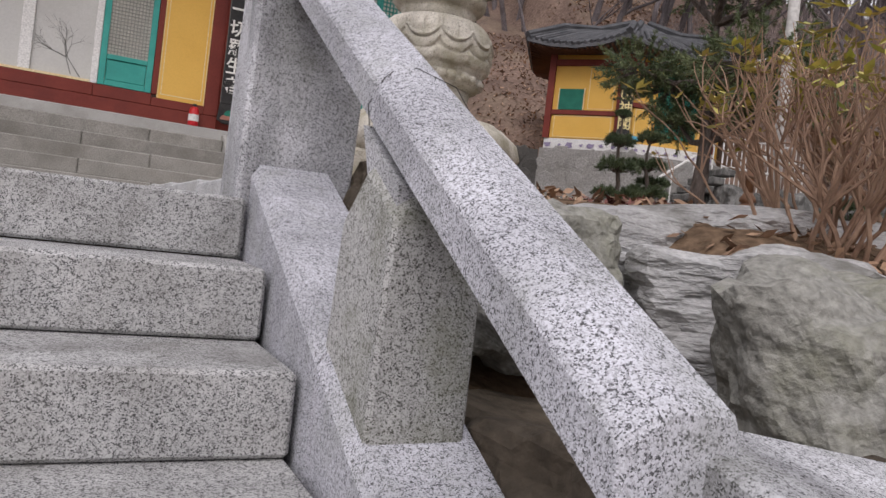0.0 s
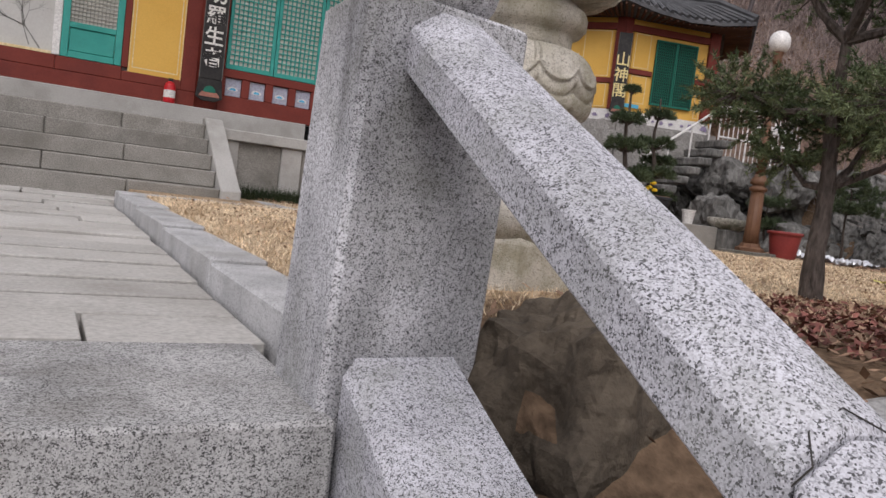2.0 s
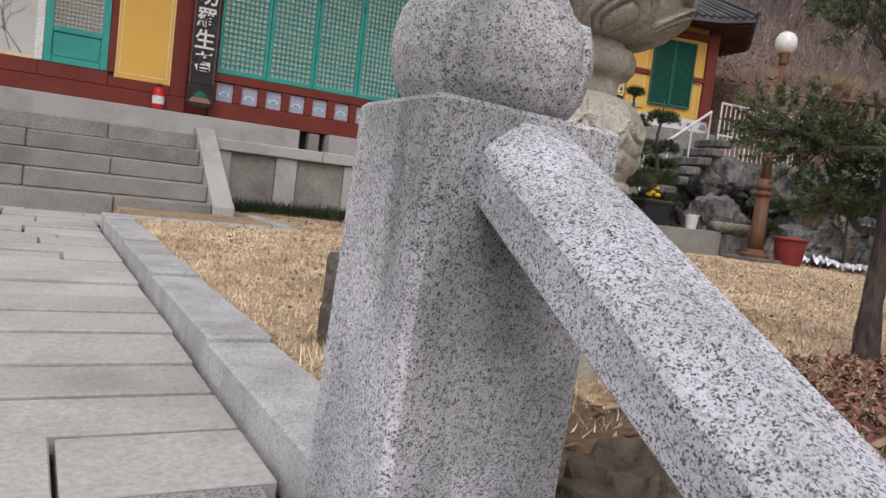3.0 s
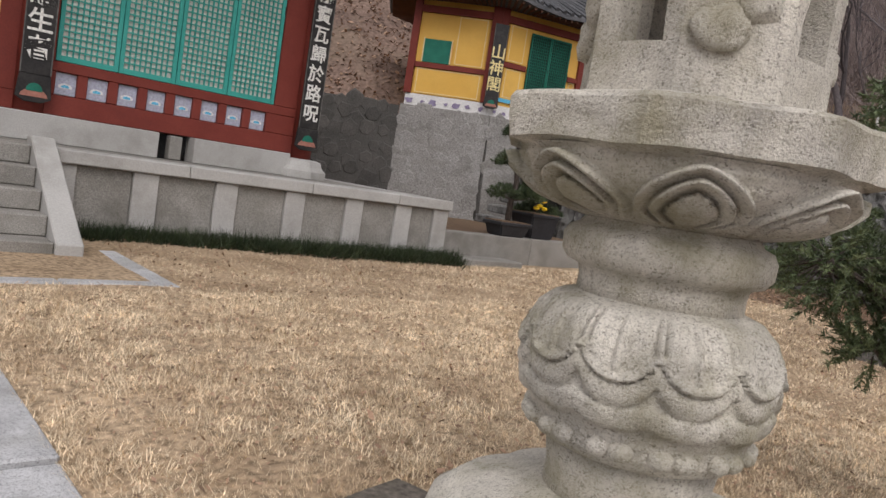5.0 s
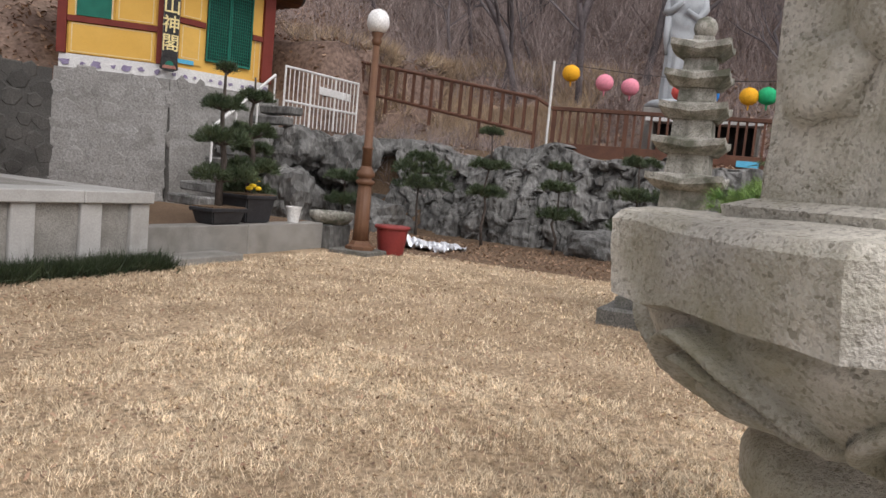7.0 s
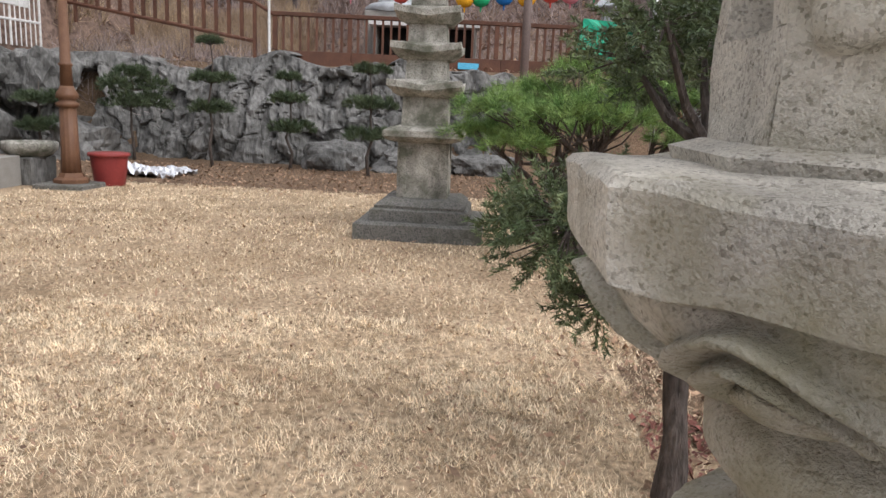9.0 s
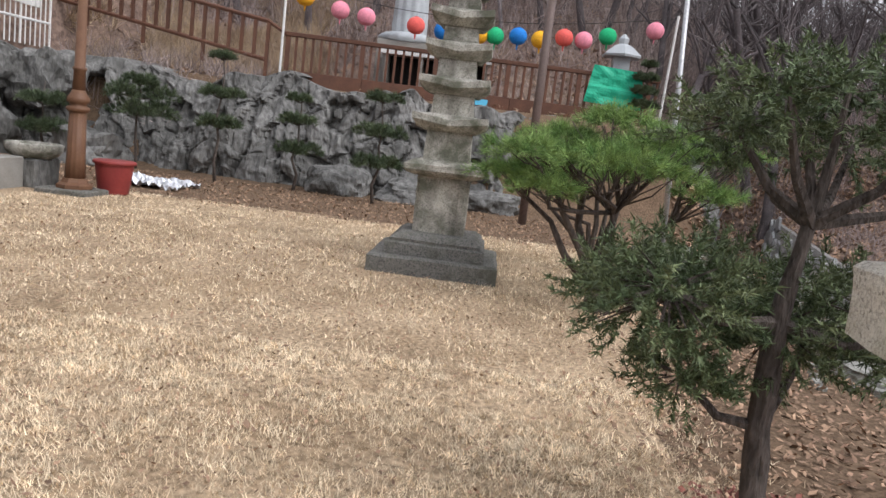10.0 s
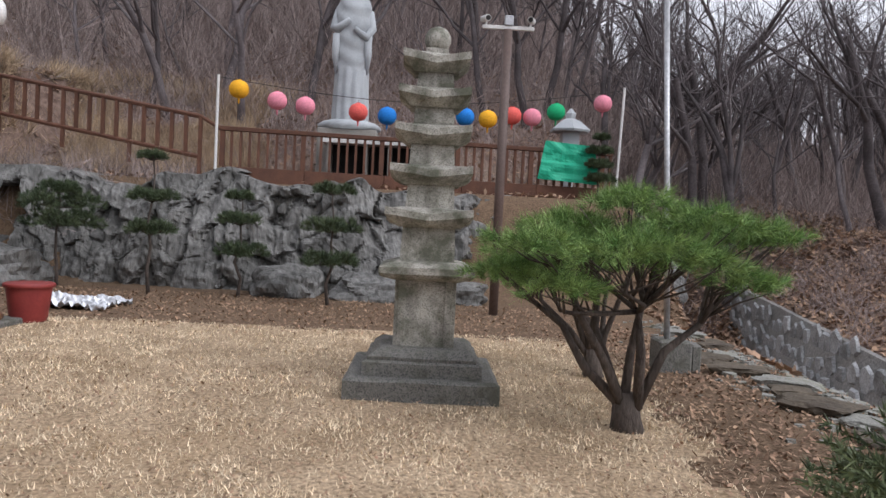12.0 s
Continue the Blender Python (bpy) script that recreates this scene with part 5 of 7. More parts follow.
tiered_pine("potted_pine", "clipped dark pine with tiered foliage clouds", 8.85, 11.3, 0.62, 1.95, 11, [(0.22, 0.42), (0.48, 0.40), (0.72, 0.30), (0.98, 0.12)], 0.4, trunk_r=0.05, count=16, length=0.09)
tiered_pine("potted_pine", "clipped dark pine with tiered foliage clouds", 9.7, 11.5, 0.8, 1.75, 12, [(0.22, 0.40), (0.52, 0.34), (0.82, 0.26)], 0.4, trunk_r=0.045, count=16, length=0.09)
tiered_pine("potted_pine", "clipped dark pine with tiered foliage clouds", 10.2, 11.95, 0.37, 1.3, 13, [(0.35, 0.42), (0.85, 0.3)], 0.4, trunk_r=0.04, count=16, length=0.09)
flowers = thing("yellow_flowers", "bright yellow chrysanthemum blooms in the black planter", "flowers", at=(9.42, 11.2, 0.83))
bm = bmesh.new()
for (fx, fz) in ((0, 0.12), (0.08, 0.2), (-0.07, 0.08), (0.12, 0.08)):
    add_tube(bm, [(fx * 0.4, 0, -0.03), (fx, 0, fz)], 0.006, 4)
part("stems", bm, SEDGE, flowers)
YEL = surface("yellow_petal", (0.85, 0.62, 0.02), (0.8, 0.52, 0.02), rough=0.6, bump=0)
for (fx, fz) in ((0, 0.12), (0.08, 0.2), (-0.07, 0.08), (0.12, 0.08)):
    part("bloom", lathe([(0.02, -0.02), (0.055, 0.0), (0.05, 0.03), (0.01, 0.045)], 14, (fx, 0, fz), lambda a, i, r, z: r * (1 + 0.2 * math.sin(a * 7))), YEL, flowers)

# clipped trees along the rock wall
for k, (tx, ty, hh, tiers) in enumerate(((15.7, 11.7, 1.8, [(0.62, 0.62), (0.8, 0.6), (0.95, 0.35)]), (15.0, 9.8, 2.4, [(0.45, 0.42), (0.68, 0.36), (0.97, 0.2)]), (15.2, 8.35, 1.815, [(0.42, 0.42), (0.72, 0.36), (0.95, 0.2)]), (14.6, 6.7, 2.05, [(0.35, 0.42), (0.62, 0.4), (0.92, 0.3)]), (15.2, 13.3, 1.5, [(0.4, 0.5), (0.75, 0.45)]))):
    tiered_pine("clipped_tree", "small clipped conifer with tiered foliage before the rocks", tx, ty, hill(tx, ty), hh, 20 + k, tiers, 0.4, trunk_r=0.03, count=15, length=0.10)


# ---- shrine on the terrace ----
SB = 3.22
SA, SC, SD = Vector((12.2, 19.05, 0)), Vector((13.62, 17.35, 0)), Vector((16.3, 16.60, 0))
SE, SF, SG = Vector((18.2, 18.2, 0)), Vector((17.2, 20.8, 0)), Vector((14.0, 21.4, 0))
ST = 5.75
shrine = thing("shrine", "small yellow mountain shrine with red timbers and tiled roof", "building")


def facade(a, b, items, parent=None):
    """Boxes on the wall from a to b: (name, u0, z0, u1, z1, out, depth, material) with u from 0 to 1."""
    d = (b - a)
    ln = d.length
    m = Matrix.Translation(a) @ Matrix.Rotation(math.atan2(d.y, d.x), 4, "Z")
    made = []
    for nm, u0, z0, u1, z1, o, dep, mt, par in items:
        bm = box(u0 * ln, -o, z0, u1 * ln, -o + dep, z1, 0.004 if dep > 0.02 else 0)
        bm.transform(m)
        made.append(part(nm, bm, mt, par or shrine))
    return m, ln, made


ring = [SA, SC, SD, SE, SF, SG]
bm = bmesh.new()
add_prism(bm, [(p.x * 0.985 + 15.2 * 0.015, p.y * 0.985 + 19 * 0.015, SB + 0.02) for p in ring], (0, 0, ST - SB - 0.02))
part("wall", bm, YELLOW, shrine, "ochre yellow plastered wall")
bm = bmesh.new()
add_prism(bm, [(p.x * 1.006 - 15.2 * 0.006, p.y * 1.006 - 19 * 0.006, SB - 0.32) for p in ring], (0, 0, 0.40))
part("base_band", bm, WHITE, shrine, "whitewashed base with faded violet blotches")
left = [
    ("post", -0.03, SB + 0.085, 0.055, ST, 0.06, 0.1, REDWOOD, None), ("post", 0.90, SB + 0.085, 1.02, ST, 0.06, 0.1, REDWOOD, None),
    ("beam", 0.057, 4.00, 0.898, 4.13, 0.05, 0.08, REDWOOD, None), ("beam", 0.057, 5.42, 0.898, 5.6, 0.05, 0.08, REDWOOD, None),
    ("panel", 0.075, SB + 0.10, 0.88, 3.985, 0.012, 0.02, YELLOW, None),
    ("panel", 0.50, 4.145, 0.88, 5.4, 0.012, 0.02, YELLOW, None),
    ("window", 0.14, 4.145, 0.46, 4.75, 0.02, 0.03, TEALDARK, None),
]
for z0, z1, u0, u1 in ((SB + 0.13, 3.955, 0.10, 0.855), (4.175, 5.37, 0.525, 0.855)):
    t = 0.008
    left += [("lining", u0, z0, u1, z0 + 0.016, 0.017, 0.006, CREAM, None), ("lining", u0, z1, u1, z1 + 0.016, 0.017, 0.006, CREAM, None),
             ("lining", u0, z0 + 0.017, u0 + t, z1 - 0.001, 0.017, 0.006, CREAM, None), ("lining", u1 - t, z0 + 0.017, u1, z1 - 0.001, 0.017, 0.006, CREAM, None)]
left += [("window_trim", 0.125, 4.145, 0.138, 4.77, 0.025, 0.035, CREAM, None), ("window_trim", 0.462, 4.145, 0.475, 4.77, 0.025, 0.035, CREAM, None)]
facade(SA, SC, left)
right = [
    ("post", 0.91, SB + 0.085, 1.02, ST, 0.06, 0.1, REDWOOD, None), ("post", -0.01, SB + 0.085, 0.075, ST, 0.06, 0.1, REDWOOD, None),
    ("beam", 0.077, 4.30, 0.33, 4.43, 0.05, 0.08, REDWOOD, None), ("beam", 0.80, 4.30, 0.908, 4.43, 0.05, 0.08, REDWOOD, None), ("beam", 0.077, 5.42, 0.908, 5.6, 0.05, 0.08, REDWOOD, None),
    ("panel", 0.10, 3.42, 0.31, 4.28, 0.012, 0.02, YELLOW, None), ("panel", 0.10, 4.45, 0.31, 5.4, 0.012, 0.02, YELLOW, None),
    ("blue_plate", 0.09, 3.40, 0.24, 3.50, 0.02, 0.01, SKYBLUE, None),
]
for z0, z1, u0, u1 in ((3.54, 4.25, 0.125, 0.285), (4.48, 5.37, 0.125, 0.285), (SB + 0.15, 4.27, 0.83, 0.89)):
    right += [("lining", u0, z0, u1, z0 + 0.016, 0.017, 0.006, CREAM, None), ("lining", u0, z1, u1, z1 + 0.016, 0.017, 0.006, CREAM, None),
              ("lining", u0, z0 + 0.017, u0 + 0.006, z1 - 0.001, 0.017, 0.006, CREAM, None), ("lining", u1 - 0.006, z0 + 0.017, u1, z1 - 0.001, 0.017, 0.006, CREAM, None)]
fm, fl, _ = facade(SC, SD, right)
for k in range(2):
    u0, u1 = (0.345, 0.565) if k == 0 else (0.568, 0.79)
    leaf = lattice_leaf(0, (u1 - u0) * fl, 0, 1.75, shrine, y=-0.05, cols=9, rows=22, mat=TEALDARK, name="lattice_door", back=DARK, stile=0.04)
    mm = fm @ Matrix.Translation((u0 * fl, 0, 3.56))
    for o in (leaf, *leaf.children_recursive):
        o.data.transform(mm)
    tagged(leaf, "dark green lattice door leaf")
# violet blotches painted on the base band
rb = random.Random(8)
for a, b, n in ((SA, SC, 7), (SC, SD, 9)):
    d = (b - a).normalized()
    nrm = Vector((d.y, -d.x, 0))
    for i in range(n):
        c = a.lerp(b, (i + 0.5 + rb.uniform(-0.2, 0.2)) / n) + nrm * 0.03
        s = rb.uniform(0.05, 0.13)
        ringb = []
        for q in range(9):
            t = 2 * math.pi * q / 9
            rr = s * rb.uniform(0.5, 1.2)
            ringb.append(c + d * rr * math.cos(t) + Vector((0, 0, SB - 0.10 + 0.7 * rr * math.sin(t))))
        bm = bmesh.new()
        add_prism(bm, ringb, nrm * 0.006)
        part("blotch", bm, VIOLET, shrine)
turn_sign = math.atan2((SD - SA).y, (SD - SA).x)
sign_board("sign_board", "black wooden sign board with pale gold characters", SC.x - 0.08, SC.y - 0.16, 3.15, 5.3, 0.34, "山神閣", 0.40, 1.42, GOLD, turn=turn_sign, gap=1.02, hall_board=False)
# tiled roof with upturned eaves
roof_c = Vector((15.2, 19.0, 0))
bm = bmesh.new()
er = []
for i, p in enumerate(ring):
    q = ring[(i + 1) % 6]
    o1 = p + (p - roof_c).normalized() * 0.95
    o2 = q + (q - roof_c).normalized() * 0.95
    er += [(o1.x, o1.y, ST + 0.30)] + [(o1.lerp(o2, t).x, o1.lerp(o2, t).y, ST + 0.30 - 0.25 * math.sin(math.pi * t)) for t in (0.25, 0.5, 0.75)]
inner = [(x + (15.2 - x) * 0.30, y + (19.0 - y) * 0.30, z + 0.45) for x, y, z in er]
mid = [(x + (15.2 - x) * 0.62, y + (19.0 - y) * 0.62, ST + 0.95) for x, y, z in er]
topr = [(x + (15.2 - x) * 0.93, y + (19.0 - y) * 0.93, ST + 1.55) for x, y, z in er]
under = [(x, y, z - 0.10) for x, y, z in er]
soff = [(x + (15.2 - x) * 0.22, y + (19.0 - y) * 0.22, ST + 0.02) for x, y, z in er]
loft(bm, [soff, under, er, inner, mid, topr])
part("roof", bm, TILE, shrine, "dark curved roof")
bm = bmesh.new()
n_e = len(er)
for i in range(n_e):
    for t in (0.12, 0.37, 0.62, 0.87):
        P = lambda R: Vector(R[i]).lerp(Vector(R[(i + 1) % n_e]), t)
        a, b, c = P(er), P(inner), P(mid)
        a = a + (a - roof_c).normalized() * 0.04
        a.z = P(er).z + 0.02
        add_tube(bm, [a, b + Vector((0, 0, 0.05)), c + Vector((0, 0, 0.05))], 0.062, 6)
part("tile_ridge", bm, TILE, shrine, "rows of half-round roof tiles")
for i in range(0, n_e, 4):
    bm = tube([Vector(er[i]) + Vector((0, 0, 0.08)), Vector(inner[i]) + Vector((0, 0, 0.12)), Vector(mid[i]) + Vector((0, 0, 0.12)), Vector(topr[i])], 0.11, 6)
    part("hip_ridge", bm, TILE, shrine)
for i in range(n_e):
    for t in (0.0, 0.2, 0.4, 0.6, 0.8):
        a = Vector(under[i]).lerp(Vector(under[(i + 1) % n_e]), t)
        b = Vector(soff[i]).lerp(Vector(soff[(i + 1) % n_e]), t)
        part("rafter", tube([a.lerp(b, 0.1) - Vector((0, 0, 0.03)), b - Vector((0, 0, 0.03))], 0.04, 5), DECK, shrine)


# ---- rubble retaining wall under the shrine ----
def rubble_wall(name, a, b, top_a, top_b, foot, mat_stone, mat_joint, seed, label, size=0.34, lean=0.25, relief=0.36, thick=0.6):
    w = thing(name, label, "wall", kind="structure")
    a, b = Vector(a), Vector(b)
    d = (b - a)
    ln = d.length
    d.normalize()
    nrm = Vector((d.y, -d.x, 0))
    bm = bmesh.new()
    steps = max(2, int(ln / 0.5))
    rings = []
    for i in range(steps + 1):
        p = a + d * ln * i / steps
        t = top_a + (top_b - top_a) * i / steps
        o = nrm * lean
        rings.append([(p + o).to_tuple()[:2] + (foot,), p.to_tuple()[:2] + (t,), (p - nrm * thick).to_tuple()[:2] + (t,), (p - nrm * thick).to_tuple()[:2] + (foot,)])
    loft(bm, rings)
    part("mortar_core", bm, mat_joint, w)
    if thick < 0.5:
        bm = bmesh.new()
        loft(bm, [[tuple(q - nrm * thick)[:2] + (t - 0.03,), tuple(q - nrm * 5)[:2] + (t + 1.9,), tuple(q - nrm * 5)[:2] + (foot,), tuple(q - nrm * thick)[:2] + (foot,)] for q, t in ((a, top_a), (b, top_b))])
        part("bank", bm, HILLSOIL, w, "leaf-strewn bank above the stones")
    rd = random.Random(seed)
    z = foot + 0.1
    r = 0
    meshes = []
    for k in range(8):
        bms = bmesh.new()
        n = rd.choice((5, 6, 6, 7))
        rg, rg2 = [], []
        for i in range(n):
            t = 2 * math.pi * (i + rd.uniform(-0.2, 0.2)) / n
            q = rd.uniform(0.85, 1.1)
            rg.append((math.cos(t) * q, 0.0, math.sin(t) * q))
            rg2.append((math.cos(t) * q * 0.84, -0.16, math.sin(t) * q * 0.84))
        loft(bms, [rg, rg2])
        bmesh.ops.recalc_face_normals(bms, faces=bms.faces)
        me = bpy.data.meshes.new("stone")
        bms.to_mesh(me)
        bms.free()
        me.materials.append(mat_stone)
        meshes.append(me)
    ang = math.atan2(d.y, d.x)
    while z < max(top_a, top_b) - size * 0.15:
        u = size * (0.5 if r % 2 else 0.0) + 0.1
        while u < ln - size * 0.2:
            top = top_a + (top_b - top_a) * u / ln
            if z < top - size * 0.2:
                f = (top - z) / (top - foot)
                p = a + d * u + nrm * (lean * f)
                s = size * 0.64 * rd.uniform(0.65, 1.2)
                ob = new("stone", rd.choice(meshes))
                ob.matrix_basis = Matrix.Translation((p.x, p.y, z + rd.uniform(-0.12, 0.12))) @ Matrix.Rotation(ang, 4, "Z") @ Matrix.Rotation(rd.uniform(0, 6.28), 4, "Y") @ Matrix.Diagonal((s, size * relief, s * 0.9, 1))
                ob.parent = w
            u += size * rd.uniform(0.75, 1.15)
        z += size * 0.86
        r += 1
    return w


rubble_wall("retaining_wall", (12.0, 18.95, 0), (13.55, 17.15, 0), 2.98, 2.98, 0.2, WALLSTONE, WALLMORTAR, 1, "grey rubble stone retaining wall below the shrine", size=0.42, relief=0.13)
rubble_wall("retaining_wall", (13.56, 17.14, 0), (16.4, 16.3, 0), 2.98, 2.95, 0.2, WALLSTONE, WALLMORTAR, 2, "grey rubble stone retaining wall below the shrine", size=0.42, relief=0.13)
# left face: its shade is put into the darker stone colour, along with damp
rubble_wall("retaining_wall", (7.5, 21.6, 0), (11.98, 18.96, 0), 2.9, 2.92, 0.2, SHADEDRUBBLE, SHADEDRUBBLE, 3, "damp rubble retaining wall behind the hall, darkened for its shaded face", size=0.42)

# stone steps and handrail up to the shrine
steps2 = thing("rock_steps", "rough stone steps climbing beside the retaining wall", "stairs", kind="structure")
for i in range(9):
    bm = roughen(box(-0.55, -0.2, -0.14, 0.55, 0.2, 0.06, 0.03), 0.03, 4, 1)
    bm.transform(Matrix.Translation((12.4 + 0.38 * i, 15.2 + 0.03 * i, 0.45 + 0.27 * i)) @ Matrix.Rotation(1.4, 4, "Z"))
    part("step", bm, ROCK, steps2)
rail = thing("white_railing", "white painted steel stair railing", "railing")
part("handrail", tube([(13.0, 15.3, 1.95), (15.7, 15.9, 3.45)], 0.035, 8), WHITE, rail)
for q in (0.0, 0.35, 0.7, 1.0):
    p = Vector((13.0, 15.3, 1.95)).lerp(Vector((15.7, 15.9, 3.45)), q)
    part("post", tube([p - Vector((0, 0, 1.1)), p], 0.025, 6), WHITE, rail)
fence = thing("white_fence", "white steel picket fence at the head of the steps", "fence")
fa, fb = Vector((15.9, 15.75, 2.75)), Vector((18.7, 15.4, 2.75))
for z in (0.12, 0.95):
    part("rail", tube([fa + Vector((0, 0, z)), fb + Vector((0, 0, z))], 0.03, 6), WHITE, fence)
for i in range(19):
    p = fa.lerp(fb, i / 18)
    part("picket", tube([p + Vector((0, 0, -0.45)), p + Vector((0, 0, 0.98))], 0.015 if i % 6 else 0.028, 6), WHITE, fence)
part("plate", box(17.0, 15.48, 3.18, 18.5, 15.52, 3.38, 0.01), WHITE, fence, "white sheet strip")


# ---- rock wall behind the lawn ----
def rock_wall():
    line = [(19.6, -1.0), (18.6, 1.0), (17.2, 3.6), (16.5, 6.5), (16.4, 9.0), (16.6, 11.5), (16.9, 13.5), (15.9, 15.2), (14.2, 15.9)]
    pts = [Vector((x, y, 0)) for x, y in line]
    cum = [0.0]
    for a, b in zip(pts, pts[1:]):
        cum.append(cum[-1] + (b - a).length)
    def at(s):
        for i in range(len(pts) - 1):
            if s <= cum[i + 1]:
                return pts[i].lerp(pts[i + 1], (s - cum[i]) / (cum[i + 1] - cum[i])), (pts[i + 1] - pts[i]).normalized()
        return pts[-1], (pts[-1] - pts[-2]).normalized()
    NU, NV = 420, 64
    verts, faces = [], []
    for j in range(NV + 1):
        v = j / NV
        for i in range(NU + 1):
            s = cum[-1] * i / NU
            p, d = at(s)
            back = Vector((d.y, -d.x, 0))
            top = 2.1 + 0.35 * noise.noise(Vector((s * 0.5, 0, 1))) + 0.25 * noise.noise(Vector((s * 1.7, 0, 5)))
            if s < 4:
                top *= 0.75 + s / 16
            q = Vector((s * 0.55, v * 1.15, 2.0))
            dep = 0.75 * v ** 1.3 + 0.30 * noise.noise(q * 1.1)
            for size_, amount in ((1.5, 0.34), (3.6, 0.17)):
                w3 = Vector((q.x * size_ + 0.25 * noise.noise(q * 5), q.y * size_ * 0.75 + 0.25 * noise.noise(q * 5 + Vector((7, 0, 0))), 2.0))
                near, spots_ = noise.voronoi(w3)
                hsh = noise.cell_vector(spots_[0] * 37.0)
                dep += amount * (hsh.x - 0.5) + amount * 1.3 * ((w3.x - spots_[0].x) * (hsh.y - 0.5) + (w3.y - spots_[0].y) * (hsh.z - 0.4))
                gap_ = near[1] - near[0]
                if gap_ < 0.09:
                    dep += 0.3 * amount * (1 - gap_ / 0.09)
            dep += 0.10 * noise.noise(Vector((s * 5.0, v * 1.3, 8))) + 0.06 * noise.noise(q * 11) + 0.03 * noise.noise(q * 24)
            if v > 0.93:
                dep += (v - 0.93) * 20
            z = -0.1 + (top + 0.1) * min(1, v / 0.93) + 0.06 * noise.noise(q * 6)
            w = p + back * dep
            verts.append((w.x, w.y, z))
    for j in range(NV):
        for i in range(NU):
            a = j * (NU + 1) + i
            faces.append((a, a + 1, a + NU + 2, a + NU + 1))
    ob = raw("rock_wall", verts, faces, ROCK)
    return tagged(ob, "rugged natural grey rock wall behind the lawn", "rock", kind="structure")


rock_wall()
for k, (x, y, z, s) in enumerate(((15.9, 6.0, 0.1, (0.5, 0.75, 0.28)), (16.0, 4.6, 0.1, (0.45, 0.6, 0.26)), (15.9, 7.6, 0.1, (0.5, 0.6, 0.4)), (15.6, 12.6, 0.2, (0.6, 0.7, 0.5)), (15.0, 14.6, 0.5, (0.7, 0.6, 0.7)), (16.6, 14.2, 1.6, (0.7, 0.6, 0.6)), (15.6, 15.0, 1.7, (0.6, 0.5, 0.5)))):
    bm = rock_mesh(s, 40 + k, 4, 0.4)
    bm.transform(Matrix.Translation((x, y, z)))
    single("boulder", bm, ROCK, "grey angular boulder at the foot of the rocks", "rock", "boulders by the rock wall")

# ---- boulders, soil and shrub beside the stairs ----
for nm, mat, lab, x, y, z, s, sd, lay, rz in (
        ("flat_boulder", PALEROCK, "large pale layered boulder beside the stairs", 2.42, 2.42, -0.21, (0.85, 0.46, 0.22), 3, 0.05, -0.25),
        ("boulder", PALEROCK, "pale grey boulder with a flat top", 1.92, 1.92, -0.36, (0.46, 0.30, 0.25), 9, 0.04, -0.3),
        ("boulder", GREYROCK, "lichen-stained grey boulder beside the stairs", 1.74, 1.36, -0.47, (0.34, 0.30, 0.33), 14, 0.03, 0.4),
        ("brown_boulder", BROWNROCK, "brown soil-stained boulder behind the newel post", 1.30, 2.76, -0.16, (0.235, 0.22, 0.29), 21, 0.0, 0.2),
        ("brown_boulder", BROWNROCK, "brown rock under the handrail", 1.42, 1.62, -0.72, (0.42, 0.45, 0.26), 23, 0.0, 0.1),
        ("boulder", GREYROCK, "mossy grey stone behind the broken baluster", 1.24, 2.05, -0.24, (0.17, 0.22, 0.19), 27, 0.0, 0.3)):
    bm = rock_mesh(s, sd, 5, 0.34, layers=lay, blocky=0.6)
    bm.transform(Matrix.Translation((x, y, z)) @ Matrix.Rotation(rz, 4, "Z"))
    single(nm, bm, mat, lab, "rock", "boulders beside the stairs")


def bare_shrub(x, y, z, seed, stems, height, spread, leaves=True):
    rd = random.Random(seed)
    rng = np.random.default_rng(seed)
    t = thing("azalea_shrub", "bare brown shrub with a few yellow-green leaves", "shrub", at=(x, y, z))
    tips = []
    bm = bmesh.new()

    def grow(p, d, ln, r, depth):
        pts = [p]
        q = p.copy()
        for _ in range(3):
            d = (d + Vector((rd.gauss(0, 0.13), rd.gauss(0, 0.13), rd.gauss(0.05, 0.1)))).normalized()
            q = q + d * ln / 3
            pts.append(q.copy())
        add_tube(bm, pts, [r, r * 0.85, r * 0.7, r * 0.55], 5)
        if depth:
            for _ in range(rd.choice((2, 2, 3))):
                grow(q, (d + Vector((rd.gauss(0, 0.42), rd.gauss(0, 0.42), rd.gauss(0.1, 0.25)))).normalized(), ln * rd.uniform(0.6, 0.85), r * 0.6, depth - 1)
        else:
            tips.append((q, d))

    for _ in range(stems):
        a = rd.uniform(0, 6.28)
        grow(Vector((rd.uniform(-0.12, 0.12), rd.uniform(-0.12, 0.12), -0.05)), Vector((math.cos(a) * spread, math.sin(a) * spread, 1)).normalized(), height * 0.36, 0.010, 3)
    part("stem", bm, TWIG, t, "thin reddish-brown stems")
    C = [tuple(p) for p, d in tips if rd.random() < 0.4]
    V = []
    for c in C:
        for k in range(rd.choice((3, 4, 5))):
            a = rd.uniform(0, 6.28)
            u = Vector((math.cos(a), math.sin(a), rd.uniform(0.0, 0.7))).normalized() * rd.uniform(0.03, 0.062)
            s = Vector((-u.y, u.x, 0)) * 0.24
            p = Vector(c)
            V += [p, p + u * 0.5 + s, p + u, p + u * 0.5 - s]
    ob = raw_np("leaves", np.array([tuple(v) for v in V]), 4, BUSHLEAF)
    ob.parent = t
    return t


bare_shrub(2.24, 1.93, -0.14, 5, 30, 0.80, 0.75)
bare_shrub(2.62, 1.86, -0.12, 6, 22, 0.9, 0.6)
pole = thing("thin_pole", "thin whitish pole standing in the leaf litter", "pole")
